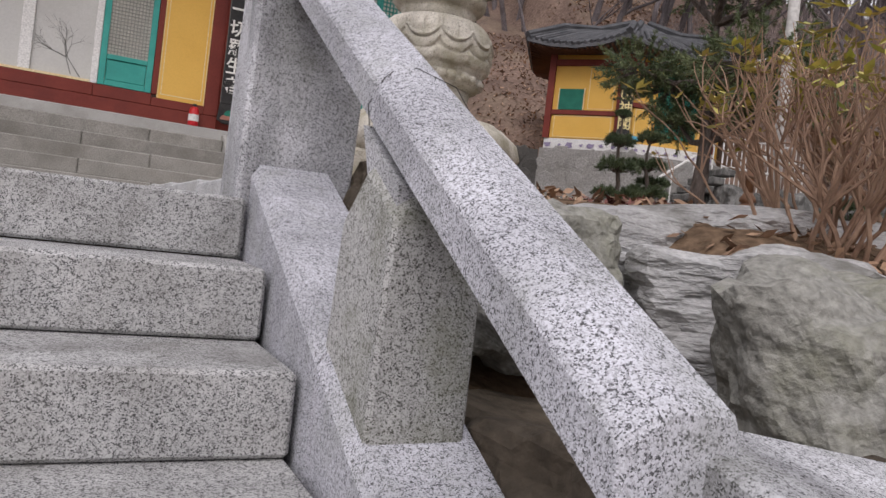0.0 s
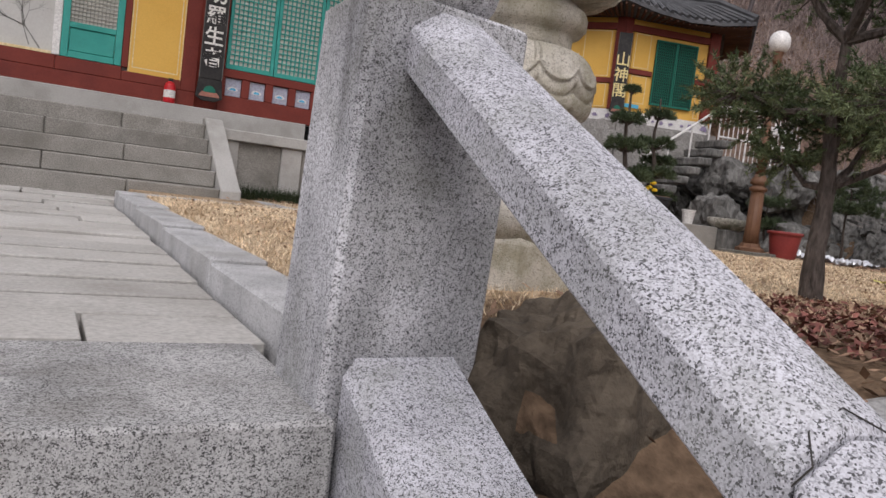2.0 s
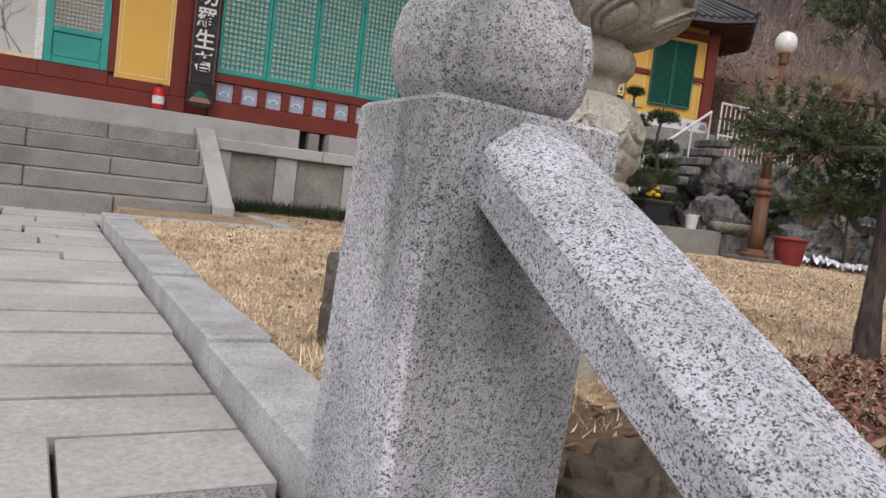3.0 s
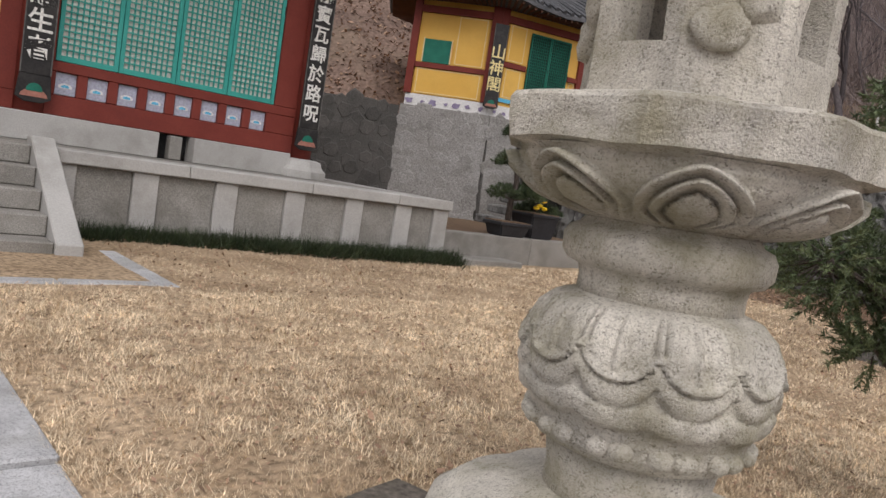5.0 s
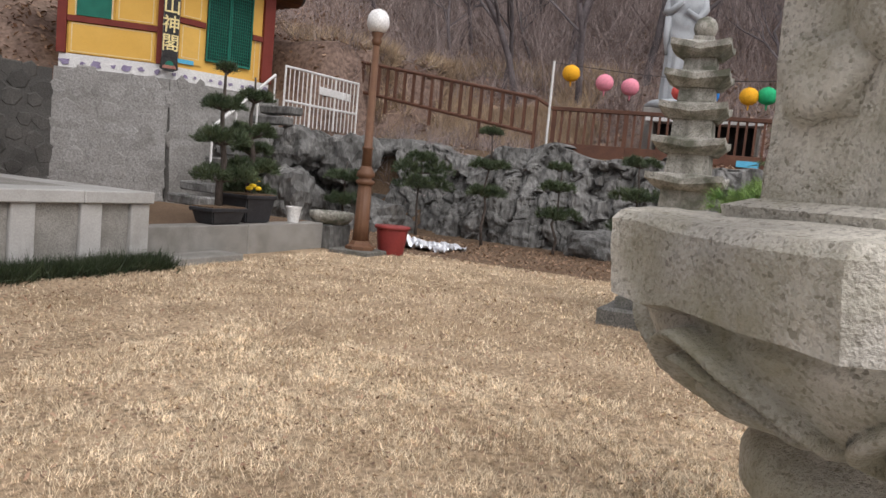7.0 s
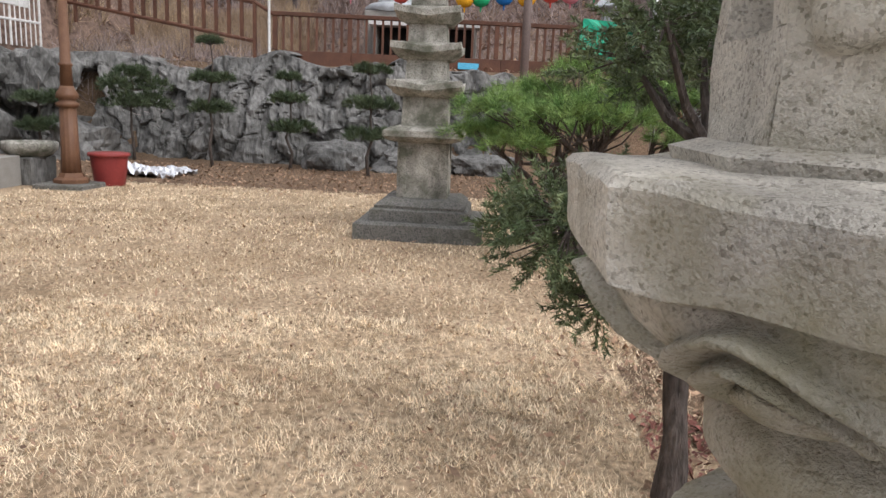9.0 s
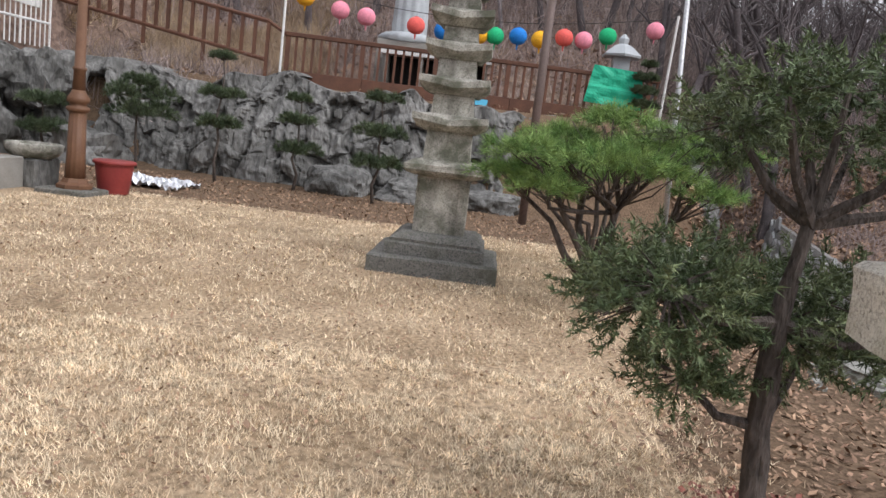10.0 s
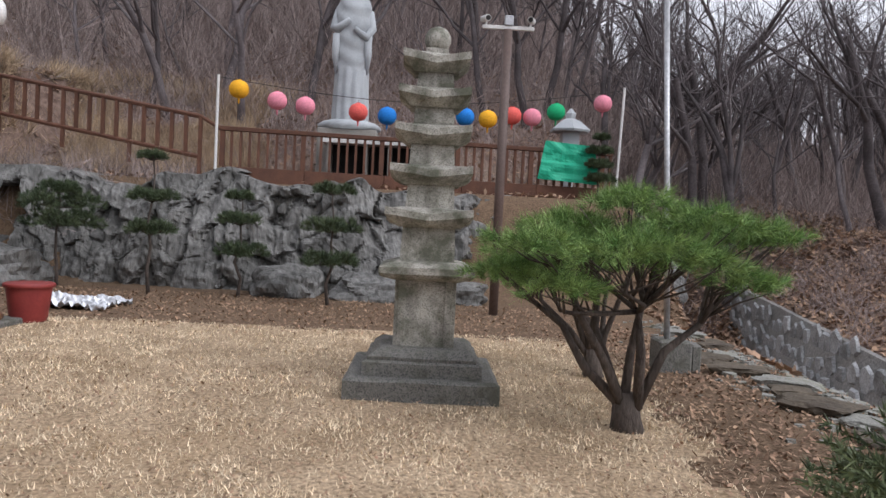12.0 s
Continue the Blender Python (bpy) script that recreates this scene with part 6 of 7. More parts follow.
part("shaft", tube([(3.27, 3.05, -0.15), (3.26, 3.07, 2.9)], [0.03, 0.024], 10), WHITE, pole, "", True)


# ---- yew tree beside the lantern ----
def yew_tree(x, y, z):
    rd = random.Random(31)
    rng = np.random.default_rng(31)
    t = thing("yew_tree", "dark green yew tree with bare lower trunk", "tree", at=(x, y, z))
    bm = bmesh.new()
    trunk = [Vector(p) for p in ((0, 0, -0.1), (-0.02, 0.0, 0.25), (0.02, 0.02, 0.55), (0.0, 0.03, 0.9), (-0.03, 0.0, 1.22), (0.05, 0.02, 1.5))]
    add_tube(bm, trunk, [0.066, 0.044, 0.040, 0.032, 0.024, 0.010], 9)
    roughen(bm, 0.012, 16, 2)
    part("trunk", bm, YEWBARK, t, "", True)
    lobes = [((0.05, 0.40, 0.92), 0.30), ((0.28, 0.22, 0.95), 0.32), ((-0.18, 0.42, 1.0), 0.24), ((0.36, -0.26, 0.88), 0.36), ((-0.08, -0.36, 0.92), 0.36), ((0.05, 0.28, 0.68), 0.16), ((0.2, -0.05, 0.85), 0.3),
             ((0.05, 0.25, 1.50), 0.22), ((0.28, -0.22, 1.48), 0.28), ((-0.22, -0.26, 1.56), 0.26), ((0.0, -0.05, 1.62), 0.20), ((-0.2, 0.20, 1.58), 0.18), ((0.30, 0.12, 1.44), 0.18), ((0.1, -0.50, 1.42), 0.24)]
    bmb = bmesh.new()
    C, N = [], []
    for (cx, cy, cz), r in lobes:
        r *= 0.9
        c = Vector((cx, cy, cz))
        j = min(trunk[1:5], key=lambda p: (p - (c - Vector((0, 0, 0.18)))).length)
        mid_ = j.lerp(c, 0.5) + Vector((0, 0, -0.05))
        part("branch", tube([j, mid_, c], [0.024, 0.016, 0.008], 6), YEWBARK, t)
        for _ in range(int(r * (420 if cz < 1.2 else 260))):
            d = Vector((rd.gauss(0, 1), rd.gauss(0, 1), rd.gauss(0, 0.7))).normalized()
            q = rd.random() ** 0.45
            p = c + Vector((d.x * r * q, d.y * r * q, d.z * r * 0.62 * q))
            if rd.random() < 0.35:
                add_tube(bmb, [c.lerp(p, 0.35), p], [0.005, 0.002], 3)
            dirn = (d + Vector((0, 0, 0.25))).normalized()
            for k in range(5):
                C.append(tuple(p + dirn * 0.022 * k))
                N.append((dirn.x, dirn.y, dirn.z))
    tagged(part("twig", bmb, YEWBARK, t), kind="stuff")
    V = fan_needles(rng, C, N, 11, 0.036, 0.0034, 0.95)
    ob = raw_np("crown", V, 3, YEW)
    ob.parent = t


yew_tree(3.43, 3.695, 0.03)


# ---- spreading pine ----
def spreading_pine(x, y, z, seed, scale, trunks):
    rd = random.Random(seed)
    rng = np.random.default_rng(seed)
    t = thing("spreading_pine", "low multi-stemmed pine with a flat bright green crown", "tree", "spreading pines", at=(x, y, z))
    bm = bmesh.new()
    C, N = [], []

    # crown in flat clouds: place across and along, height, radius
    pads = [(0.15, 0.95, 1.13, 0.30), (-0.25, 0.78, 1.36, 0.36), (0.25, 0.48, 1.50, 0.38), (-0.05, 0.10, 1.68, 0.36), (-0.30, -0.40, 1.54, 0.42), (0.20, -0.82, 1.46, 0.34), (-0.05, -1.02, 1.50, 0.20),
            (-0.10, -0.78, 1.15, 0.27), (0.35, -0.25, 1.42, 0.45), (-0.45, 0.15, 1.34, 0.42), (0.40, 0.70, 1.16, 0.32), (-0.40, 0.62, 1.08, 0.26), (-0.50, -0.20, 1.30, 0.34), (0.05, 0.35, 1.32, 0.40)]
    pads = pads if trunks > 4 else pads[:5] + pads[8:11]
    add_tube(bm, [(0, 0, -0.1), (0.0, 0.02, 0.1), (0.02, 0.02, 0.28)], [0.15 * scale, 0.105 * scale, 0.10 * scale], 10)
    forks = []
    for px, py, pz, r in pads:
        c = Vector((px, py, pz - 0.05)) * scale
        a = Vector((px, py, 0)).normalized() * 0.06 * scale + Vector((0, 0, 0.18))
        jog = lambda s: Vector((rd.gauss(0, s), rd.gauss(0, s), rd.gauss(0, s)))
        m1 = Vector((c.x * 0.30, c.y * 0.26, 0.25 + c.z * 0.26)) + jog(0.08)
        m2 = Vector((c.x * 0.62, c.y * 0.55, 0.20 + c.z * 0.52)) + jog(0.10)
        m3 = Vector((c.x * 0.85, c.y * 0.86, 0.12 + c.z * 0.80)) + jog(0.05)
        if len(forks) < 6:
            add_tube(bm, [a, m1, m2, m3, c], [0.042 * scale, 0.034 * scale, 0.026 * scale, 0.018 * scale, 0.009 * scale], 7)
        else:
            m2 = min(forks, key=lambda p: (p - m2).length)
            add_tube(bm, [m2, m2.lerp(m3, 0.5) + jog(0.04), m3, c], [0.022 * scale, 0.019 * scale, 0.015 * scale, 0.008 * scale], 6)
        forks.append(m2)
        for _ in range(int(20 * r)):
            g, q = rd.uniform(0, 6.28), math.sqrt(rd.random()) * r
            e = c + Vector((math.cos(g) * q, math.sin(g) * q, rd.uniform(-0.02, 0.08)))
            s0 = m2.lerp(m3, rd.random())
            add_tube(bm, [s0, s0.lerp(e, 0.5) + jog(0.03), e], [0.009, 0.007, 0.004], 5)
        for _ in range(int(165 * r)):
            g, q = rd.uniform(0, 6.28), math.sqrt(rd.random())
            wob = 0.9 + 0.35 * math.sin(g * 3 + px * 9)
            dx, dy = math.cos(g) * q * r * wob, math.sin(g) * q * r * wob
            zz = pz - 0.03 + 0.26 * r * (1 - q * q) + rd.gauss(0, 0.03)
            C.append(((px + dx) * scale, (py + dy) * scale, zz * scale))
            N.append((dx * 1.6 / r * 0.5, dy * 1.6 / r * 0.5, 0.55 - 0.25 * q))
    part("trunk", roughen(bm, 0.006, 18), BARK, t, "", True)
    V = fan_needles(rng, C, N, 52, 0.12 * scale, 0.0026, 0.60)
    ob = raw_np("crown", V, 3, NEEDLE)
    ob.parent = t


spreading_pine(7.68, 3.56, 0.0, 3, 1.0, 6)
spreading_pine(9.6, 3.38, 0.0, 4, 0.86, 4)

# ---- deck ----
DA, DB = Vector((18.1, 9.5, 0)), Vector((19.25, 1.0, 0))
dd = (DB - DA)
dl = dd.length
dm = Matrix.Translation(DA) @ Matrix.Rotation(math.atan2(dd.y, dd.x), 4, "Z")
deck = thing("timber_deck", "brown timber deck with fascia board above the rocks", "deck")


def deck_part(name, bm, mat, parent, label=""):
    bm.transform(dm)
    return part(name, bm, mat, parent, label)


for i in range(5):
    deck_part("fascia", box(dl * i / 5 + 0.004, -0.03, 2.10, dl * (i + 1) / 5 - 0.004, 0.04, 2.42, 0.006), DECK, deck)
deck_part("floor", box(0, 0.045, 2.28, dl, 5.0, 2.36), DECK, deck)
deck_part("footing", box(0.3, 0.1, 1.85, dl - 0.1, 0.5, 2.09, 0.02), PALESTONE, deck, "pale concrete footing beam")
plate = thing("blue_plate", "small sky-blue notice plate fixed to the deck fascia", "sign")
deck_part("plate", box(4.16, -0.06, 2.17, 4.64, -0.028, 2.31, 0.003), SKYBLUE, plate)
railing = thing("deck_railing", "brown timber railing with square balusters", "railing")
deck_part("handrail", box(-0.05, -0.06, 3.17, dl + 0.05, 0.08, 3.26, 0.01), DECK, railing)
n = 46
for i in range(n + 1):
    u = dl * i / n
    w = 0.05 if i % 9 == 0 else 0.026
    deck_part("baluster", box(u - w, -0.02 - w * 0.3, 2.425, u + w, 0.03 + w * 0.3, 3.168), DECK, railing)
tiered_pine("small_conifer", "small dark conifer growing before the deck railing", 18.7, 1.35, hill(18.7, 1.35) - 0.3, 1.75, 55, [(0.45, 0.30), (0.62, 0.30), (0.80, 0.26), (0.97, 0.16)], 0.4, group="", trunk_r=0.03, count=22, length=0.10)
# upper railing climbing to the left
rail2 = thing("slope_railing", "weathered timber railing along the slope path", "railing")
pa, pb = Vector((18.2, 10.0, 3.45)), Vector((20.2, 17.6, 4.75))
part("handrail", tube([pa, pb], 0.05, 6), DECK, rail2)
part("lower_rail", tube([pa - Vector((0, 0, 0.85)), pb - Vector((0, 0, 0.85))], 0.05, 6), DECK, rail2)
part("handrail", tube([pa, Vector((18.15, 9.55, 3.2))], 0.045, 6), DECK, rail2)
for i in range(24):
    p = pa.lerp(pb, i / 23)
    part("baluster", box(p.x - 0.035, p.y - 0.035, p.z - 1.3 if i % 5 == 0 else p.z - 0.88, p.x + 0.035, p.y + 0.035, p.z), DECK, rail2)

# ---- string of paper lanterns ----
lan_poles = thing("lantern_poles", "two thin pale poles holding the lantern wire", "pole")
part("pole", tube([(18.05, 9.62, 1.9), (18.05, 9.62, 4.32)], 0.03, 8), WHITE, lan_poles)
part("pole", tube([(19.35, 0.82, 1.9), (19.3, 0.75, 4.75)], 0.03, 8), WHITE, lan_poles)
wire_pts = []
for i in range(21):
    q = i / 20
    p = Vector((18.05, 9.62, 4.30)).lerp(Vector((19.3, 0.78, 4.70)), q)
    p.z -= 0.42 * math.sin(math.pi * q) + 0.02
    wire_pts.append(p)
single("lantern_wire", tube(wire_pts, 0.008, 5), WIRE, "sagging wire that carries the paper lanterns", "wire")
LC = {"yellow": (0.85, 0.42, 0.02), "pink": (0.80, 0.28, 0.36), "red": (0.78, 0.13, 0.11), "blue": (0.02, 0.20, 0.62), "green": (0.02, 0.42, 0.17)}
LMAT = {k: surface(k + "_lantern_paper", v, tuple(c * 0.85 for c in v), scale=6, rough=0.8, bump=0.1) for k, v in LC.items()}
for name_c, yq, zq in (("yellow", 9.25, 4.08), ("pink", 8.43, 3.88), ("pink", 7.83, 3.80), ("red", 6.70, 3.73), ("blue", 6.08, 3.68), ("yellow", 5.28, 3.68), ("green", 4.92, 3.70), ("blue", 4.41, 3.75), ("yellow", 3.92, 3.73), ("red", 3.40, 3.83), ("pink", 2.97, 3.82), ("green", 2.46, 3.96), ("pink", 1.46, 4.19)):
    k = 1.0
    for _ in range(4):
        xx = 18.1 + (9.5 - (5.136 + (yq - 5.136) * k)) * 0.1353
        k = (xx - 2.212) / (18.3 - 2.212)
    pos = (xx, 5.136 + (yq - 5.136) * k, 1.476 + (zq - 1.476) * k)
    ln_ = thing("paper_lantern", "round " + name_c + " paper lantern hanging on a wire", "lantern", "string of paper lanterns", at=pos)
    prof = [(0.04 + 0.165 * math.sin(math.pi * (i + 0.5) / 13), -0.185 * math.cos(math.pi * (i + 0.5) / 13)) for i in range(13)]
    part("shade", lathe(prof, 24, (0, 0, 0), lambda a, i, r, z: r * (1 + (0.03 if i % 2 else -0.01))), LMAT[name_c], ln_, name_c + " pleated paper", True)
    part("cap", lathe([(0.05, 0.175), (0.05, 0.2)], 12), LMAT[name_c], ln_)
    part("hook", tube([(0, 0, 0.19), (0, 0, 0.27)], 0.006, 4), WIRE, ln_)
    part("tassel", tube([(0, 0, -0.17), (0.02, 0, -0.30)], [0.03, 0.012], 6), LMAT[name_c], ln_)

# ---- statue ----
def statue():
    bm = bmesh.new()
    segs = 96
    prof = [(0.43, 0.38, 0.0), (0.44, 0.38, 0.2), (0.41, 0.36, 0.8), (0.40, 0.34, 1.3), (0.43, 0.35, 1.75), (0.45, 0.36, 2.1), (0.46, 0.35, 2.45), (0.43, 0.32, 2.75), (0.34, 0.27, 2.98), (0.19, 0.19, 3.1), (0.17, 0.19, 3.2), (0.22, 0.24, 3.35), (0.23, 0.25, 3.55), (0.20, 0.22, 3.75), (0.11, 0.12, 3.92), (0.02, 0.02, 4.0)]
    rings = []
    fine = []
    for a, b in zip(prof, prof[1:]):
        for k in range(9):
            fine.append(tuple(a[i] + (b[i] - a[i]) * k / 9 for i in range(3)))
    for rx, ry, z in fine:
        ring_ = []
        for s in range(segs):
            a = 2 * math.pi * s / segs
            front = math.cos(a - math.pi)
            fold = 1.0
            if z < 1.3:
                fold += 0.045 * math.sin(a * 11 + 0.8 * math.sin(z * 2.2))
            elif z < 3.0:
                fold += 0.040 * math.sin(15 * (z + 0.30 * front - 0.14 * math.sin(a))) * (1 if front > -0.2 else 0.4)
            ring_.append((ry * fold * math.cos(a), rx * fold * math.sin(a), z))
        rings.append(ring_)
    loft(bm, rings)
    for sy in (-1, 1):
        add_tube(bm, [(0, sy * 0.36, 2.68), (-0.10, sy * 0.44, 2.25), (-0.30, sy * 0.34, 2.10 + 0.10 * sy), (-0.40, sy * 0.06, 2.30 + 0.1 * sy)], [0.12, 0.125, 0.10, 0.06], 10)
        add_tube(bm, [(-0.24, sy * 0.37, 2.08), (-0.22, sy * 0.39, 1.6), (-0.15, sy * 0.38, 1.15)], [0.10, 0.09, 0.02], 8)
    bm.transform(Matrix.Translation((20.6, 7.12, 3.78)))
    single("standing_statue", bm, STATUE, "tall pale stone standing robed statue", "statue", smooth=True)


statue()
base = thing("statue_pedestal", "lotus-shaped stone pedestal on a pale block", "pedestal", at=(20.6, 7.12, 0))
part("lotus", lathe([(0.55, 3.56), (0.72, 3.60), (0.74, 3.68), (0.62, 3.77), (0.5, 3.8)], 60, (0, 0, 0), lambda a, i, r, z: r * (1 + 0.06 * abs(math.sin(a * 8)))), STATUE, base, "", True)
part("block", box(-0.6, -0.7, 2.36, 0.6, 0.7, 3.57, 0.02), HALLSTONE, base)
altar = thing("altar_table", "pale stone altar with dark openings behind the railing", "altar", at=(19.7, 6.4, 2.36))
part("top", box(-0.35, -1.5, 0.80, 0.35, 1.2, 0.92, 0.01), WHITE, altar)
for yy in (-1.35, -0.35, 0.2, 1.05):
    part("leg", box(-0.3, yy - 0.04, 0, 0.3, yy + 0.04, 0.8), HALLSTONE, altar)
part("back", box(0.2, -1.3, 0.0, 0.25, 1.0, 0.8), DARK, altar)
small = thing("small_stone_lantern", "small grey stone lantern on the deck", "stone lantern", at=(20.4, 1.75, 2.36))
part("shaft", lathe([(0.2, 0), (0.14, 0.1), (0.13, 0.9), (0.3, 1.0), (0.3, 1.1)], 8), STATUE, small)
part("light_box", box(-0.2, -0.2, 1.1, 0.2, 0.2, 1.45), STATUE, small)
part("roof_stone", lathe([(0.5, 1.45), (0.52, 1.5), (0.25, 1.72), (0.12, 1.78), (0.14, 1.9), (0.03, 2.02)], 6), STATUE, small)
bm = bmesh.new()
bmesh.ops.create_grid(bm, x_segments=14, y_segments=14, size=0.5)
for v in bm.verts:
    x_, y_ = v.co.x, v.co.y
    v.co = Vector((0.06 * noise.noise(Vector((x_ * 5, y_ * 5, 3))) - 0.05 * (y_ < 0), x_ * (1.25 - 0.3 * y_), y_ * 0.85 + 0.08 * x_))
bmesh.ops.solidify(bm, geom=bm.faces[:], thickness=0.01)
tp = single("green_tarp", bm, TARP, "bright green tarpaulin hung over the deck railing", "tarpaulin")
tp.location = (18.93, 2.0, 2.95)

# ---- poles on the lawn ----
cctv = thing("camera_pole", "brown steel pole with two white security cameras", "pole", at=(14.33, 3.97, 0))
part("pole", tube([(0, 0, -0.1), (0, 0, 4.62)], 0.075, 12), POLEBROWN, cctv, "", True)
part("crossarm", box(-0.03, -0.42, 4.62, 0.03, 0.42, 4.68, 0.005), WHITE, cctv)
for sy in (-1, 1):
    part("security_camera", tube([(-0.14, sy * 0.34, 4.76), (0.10, sy * 0.40, 4.80)], 0.055, 10), WHITE, cctv)
    part("bracket", tube([(0, sy * 0.36, 4.67), (0, sy * 0.36, 4.76)], 0.02, 6), WHITE, cctv)
    part("eye", tube([(-0.16, sy * 0.335, 4.757), (-0.142, sy * 0.34, 4.76)], 0.04, 10), INK, cctv)
part("junction_box", box(-0.06, -0.08, 4.68, 0.06, 0.06, 4.84, 0.01), STEEL, cctv)
flag = thing("flag_pole", "slender steel flag pole in a concrete block", "pole", at=(10.19, 2.42, 0))
part("shaft", tube([(0, 0.03, 0.0), (0, 0.27, 3.95)], [0.034, 0.028], 10), STEEL, flag, "", True)
part("base", roughen(box(-0.18, -0.18, -0.1, 0.18, 0.18, 0.34, 0.02), 0.01), PAGODA_DARK, flag)
part("base", roughen(box(-0.12, -0.30, -0.1, 0.10, -0.19, 0.30, 0.02), 0.01), PAGODA_DARK, flag)

# fire extinguisher by the hall sign
ext = thing("fire_extinguisher", "small red fire extinguisher standing by the sign board", "fire extinguisher", at=(1.62 + 0.03, FY - 0.14 - 0.1, 1.165))
RED = surface("red_enamel", (0.55, 0.02, 0.03), (0.5, 0.02, 0.025), rough=0.35, bump=0)
part("cylinder", lathe([(0.07, 0), (0.075, 0.02), (0.075, 0.22), (0.055, 0.27), (0.025, 0.29)], 20), RED, ext, "", True)
part("label", lathe([(0.0765, 0.07), (0.0765, 0.17)], 20), WHITE, ext)
part("valve", box(-0.03, -0.02, 0.285, 0.03, 0.02, 0.33, 0.004), INK, ext)

# mondo grass along the platform foot
rng_m = np.random.default_rng(6)
nM = 9000
mx = rng_m.uniform(2.35, 7.25, nM)
my = rng_m.normal(10.62, 0.085, nM) + 0.04 * np.sin(mx * 7)
Mb = np.stack([mx, my, np.full(nM, 0.0)], 1)
Nb = np.stack([rng_m.normal(0, 0.5, nM), rng_m.normal(-0.25, 0.5, nM), np.full(nM, 0.9)], 1)
tagged(raw_np("mondo_grass", fan_needles(rng_m, Mb, Nb, 2, 0.22, 0.006, 0.45), 3, SEDGE), "dark green grass tufts along the platform foot", "grass", kind="stuff")


# ---- winter forest on the slope ----
def bare_tree_meshes(seed, height, bend, order=4):
    rd = random.Random(seed)
    verts, faces = [], []
    tv, tf = [], []

    def tube_raw(V, F, pts, radii, segs):
        start = len(V)
        side = None
        for i, p in enumerate(pts):
            d = (pts[min(i + 1, len(pts) - 1)] - pts[max(i - 1, 0)]).normalized()
            side = d.orthogonal().normalized() if side is None else (side - d * side.dot(d)).normalized()
            up = d.cross(side)
            for k in range(segs):
                a = 2 * math.pi * k / segs
                q = p + (side * math.cos(a) + up * math.sin(a)) * radii[i]
                V.append((q.x, q.y, q.z))
        for i in range(len(pts) - 1):
            for k in range(segs):
                a, b = start + i * segs + k, start + i * segs + (k + 1) % segs
                F.append((a, b, b + segs, a + segs))

    def grow(p, d, ln, r, depth, first=False):
        n = 5 if depth > 1 else 3
        pts, rad, q = [p], [r], p.copy()
        for i in range(n):
            d = (d + Vector((rd.gauss(0, 0.13), rd.gauss(0, 0.13), rd.gauss(0.03, 0.06)))).normalized()
            q = q + d * ln / n
            pts.append(q.copy())
            rad.append(r * (1 - 0.45 * (i + 1) / n))
        if depth >= order - 1:
            tube_raw(verts, faces, pts, rad, 7)
        else:
            tube_raw(tv, tf, pts, rad, 4 if depth else 3)
        if depth:
            kids = {4: 4, 3: 4, 2: 4, 1: 4}[depth]
            for k in range(kids):
                j = rd.randint(2 if not first else 3, n)
                base = pts[j]
                sp = 0.55 if depth > 2 else 0.7
                nd = (d + Vector((rd.gauss(0, sp), rd.gauss(0, sp), rd.gauss(0.12, 0.3)))).normalized()
                grow(base, nd, ln * rd.uniform(0.45, 0.72), rad[j] * rd.uniform(0.45, 0.7), depth - 1)

    grow(Vector((0, 0, -0.4)), Vector((bend, rd.gauss(0, 0.08), 1)).normalized(), height * 0.5, height * 0.0135, order, True)
    out = []
    for nm, V, F in (("trunk", verts, faces), ("crown", tv, tf)):
        me = bpy.data.meshes.new(nm)
        me.from_pydata(V, [], F)
        me.materials.append(FORESTBARK)
        me.polygons.foreach_set("use_smooth", [True] * len(F))
        out.append(me)
    return out


rf = random.Random(77)
models = []
for k in range(7):
    t = thing("bare_tree", "leafless grey-brown winter tree on the slope", "tree", "winter forest")
    for me in bare_tree_meshes(100 + k, 9.0, rf.uniform(-0.3, 0.3)):
        ob = new(me.name, me)
        ob.parent = t
    models.append(t)
spots = []
tries = 0
while len(spots) < 285 and tries < 9000:
    tries += 1
    x, y = rf.uniform(17, 44), rf.uniform(-20, 36)
    if x < 23.5 and 0.0 < y < 16:
        continue
    if y < -1 and x < 20 - y * 0.1 and y > -6:
        continue
    if y > 14 and x < 26 and y < 24:
        continue
    if rf.random() < (x - 20) / 60:
        continue
    if any((x - a) ** 2 + (y - b) ** 2 < 1.3 for a, b in spots):
        continue
    spots.append((x, y))
for x, y in ((11, 27), (14, 26.5), (8, 28), (17.5, 26), (20, 24.5), (22.5, 21.5), (13, 31), (18, 31), (6, 31), (23.5, 0.2), (22.8, -1.8), (21.0, -2.6), (24.5, -3.2), (22.0, 25.0)):
    spots.append((x, y))
for i, (x, y) in enumerate(spots):
    m = Matrix.Translation((x, y, hill(x, y))) @ Matrix.Rotation(rf.uniform(0, 6.28), 4, "Z")
    src = models[i % 7]
    if i < 7:
        src.matrix_basis = m
        src.scale = [rf.uniform(0.8, 1.3)] * 3
    else:
        c = copy_thing(src, m)
        c.scale = [rf.uniform(0.5, 1.35)] * 3


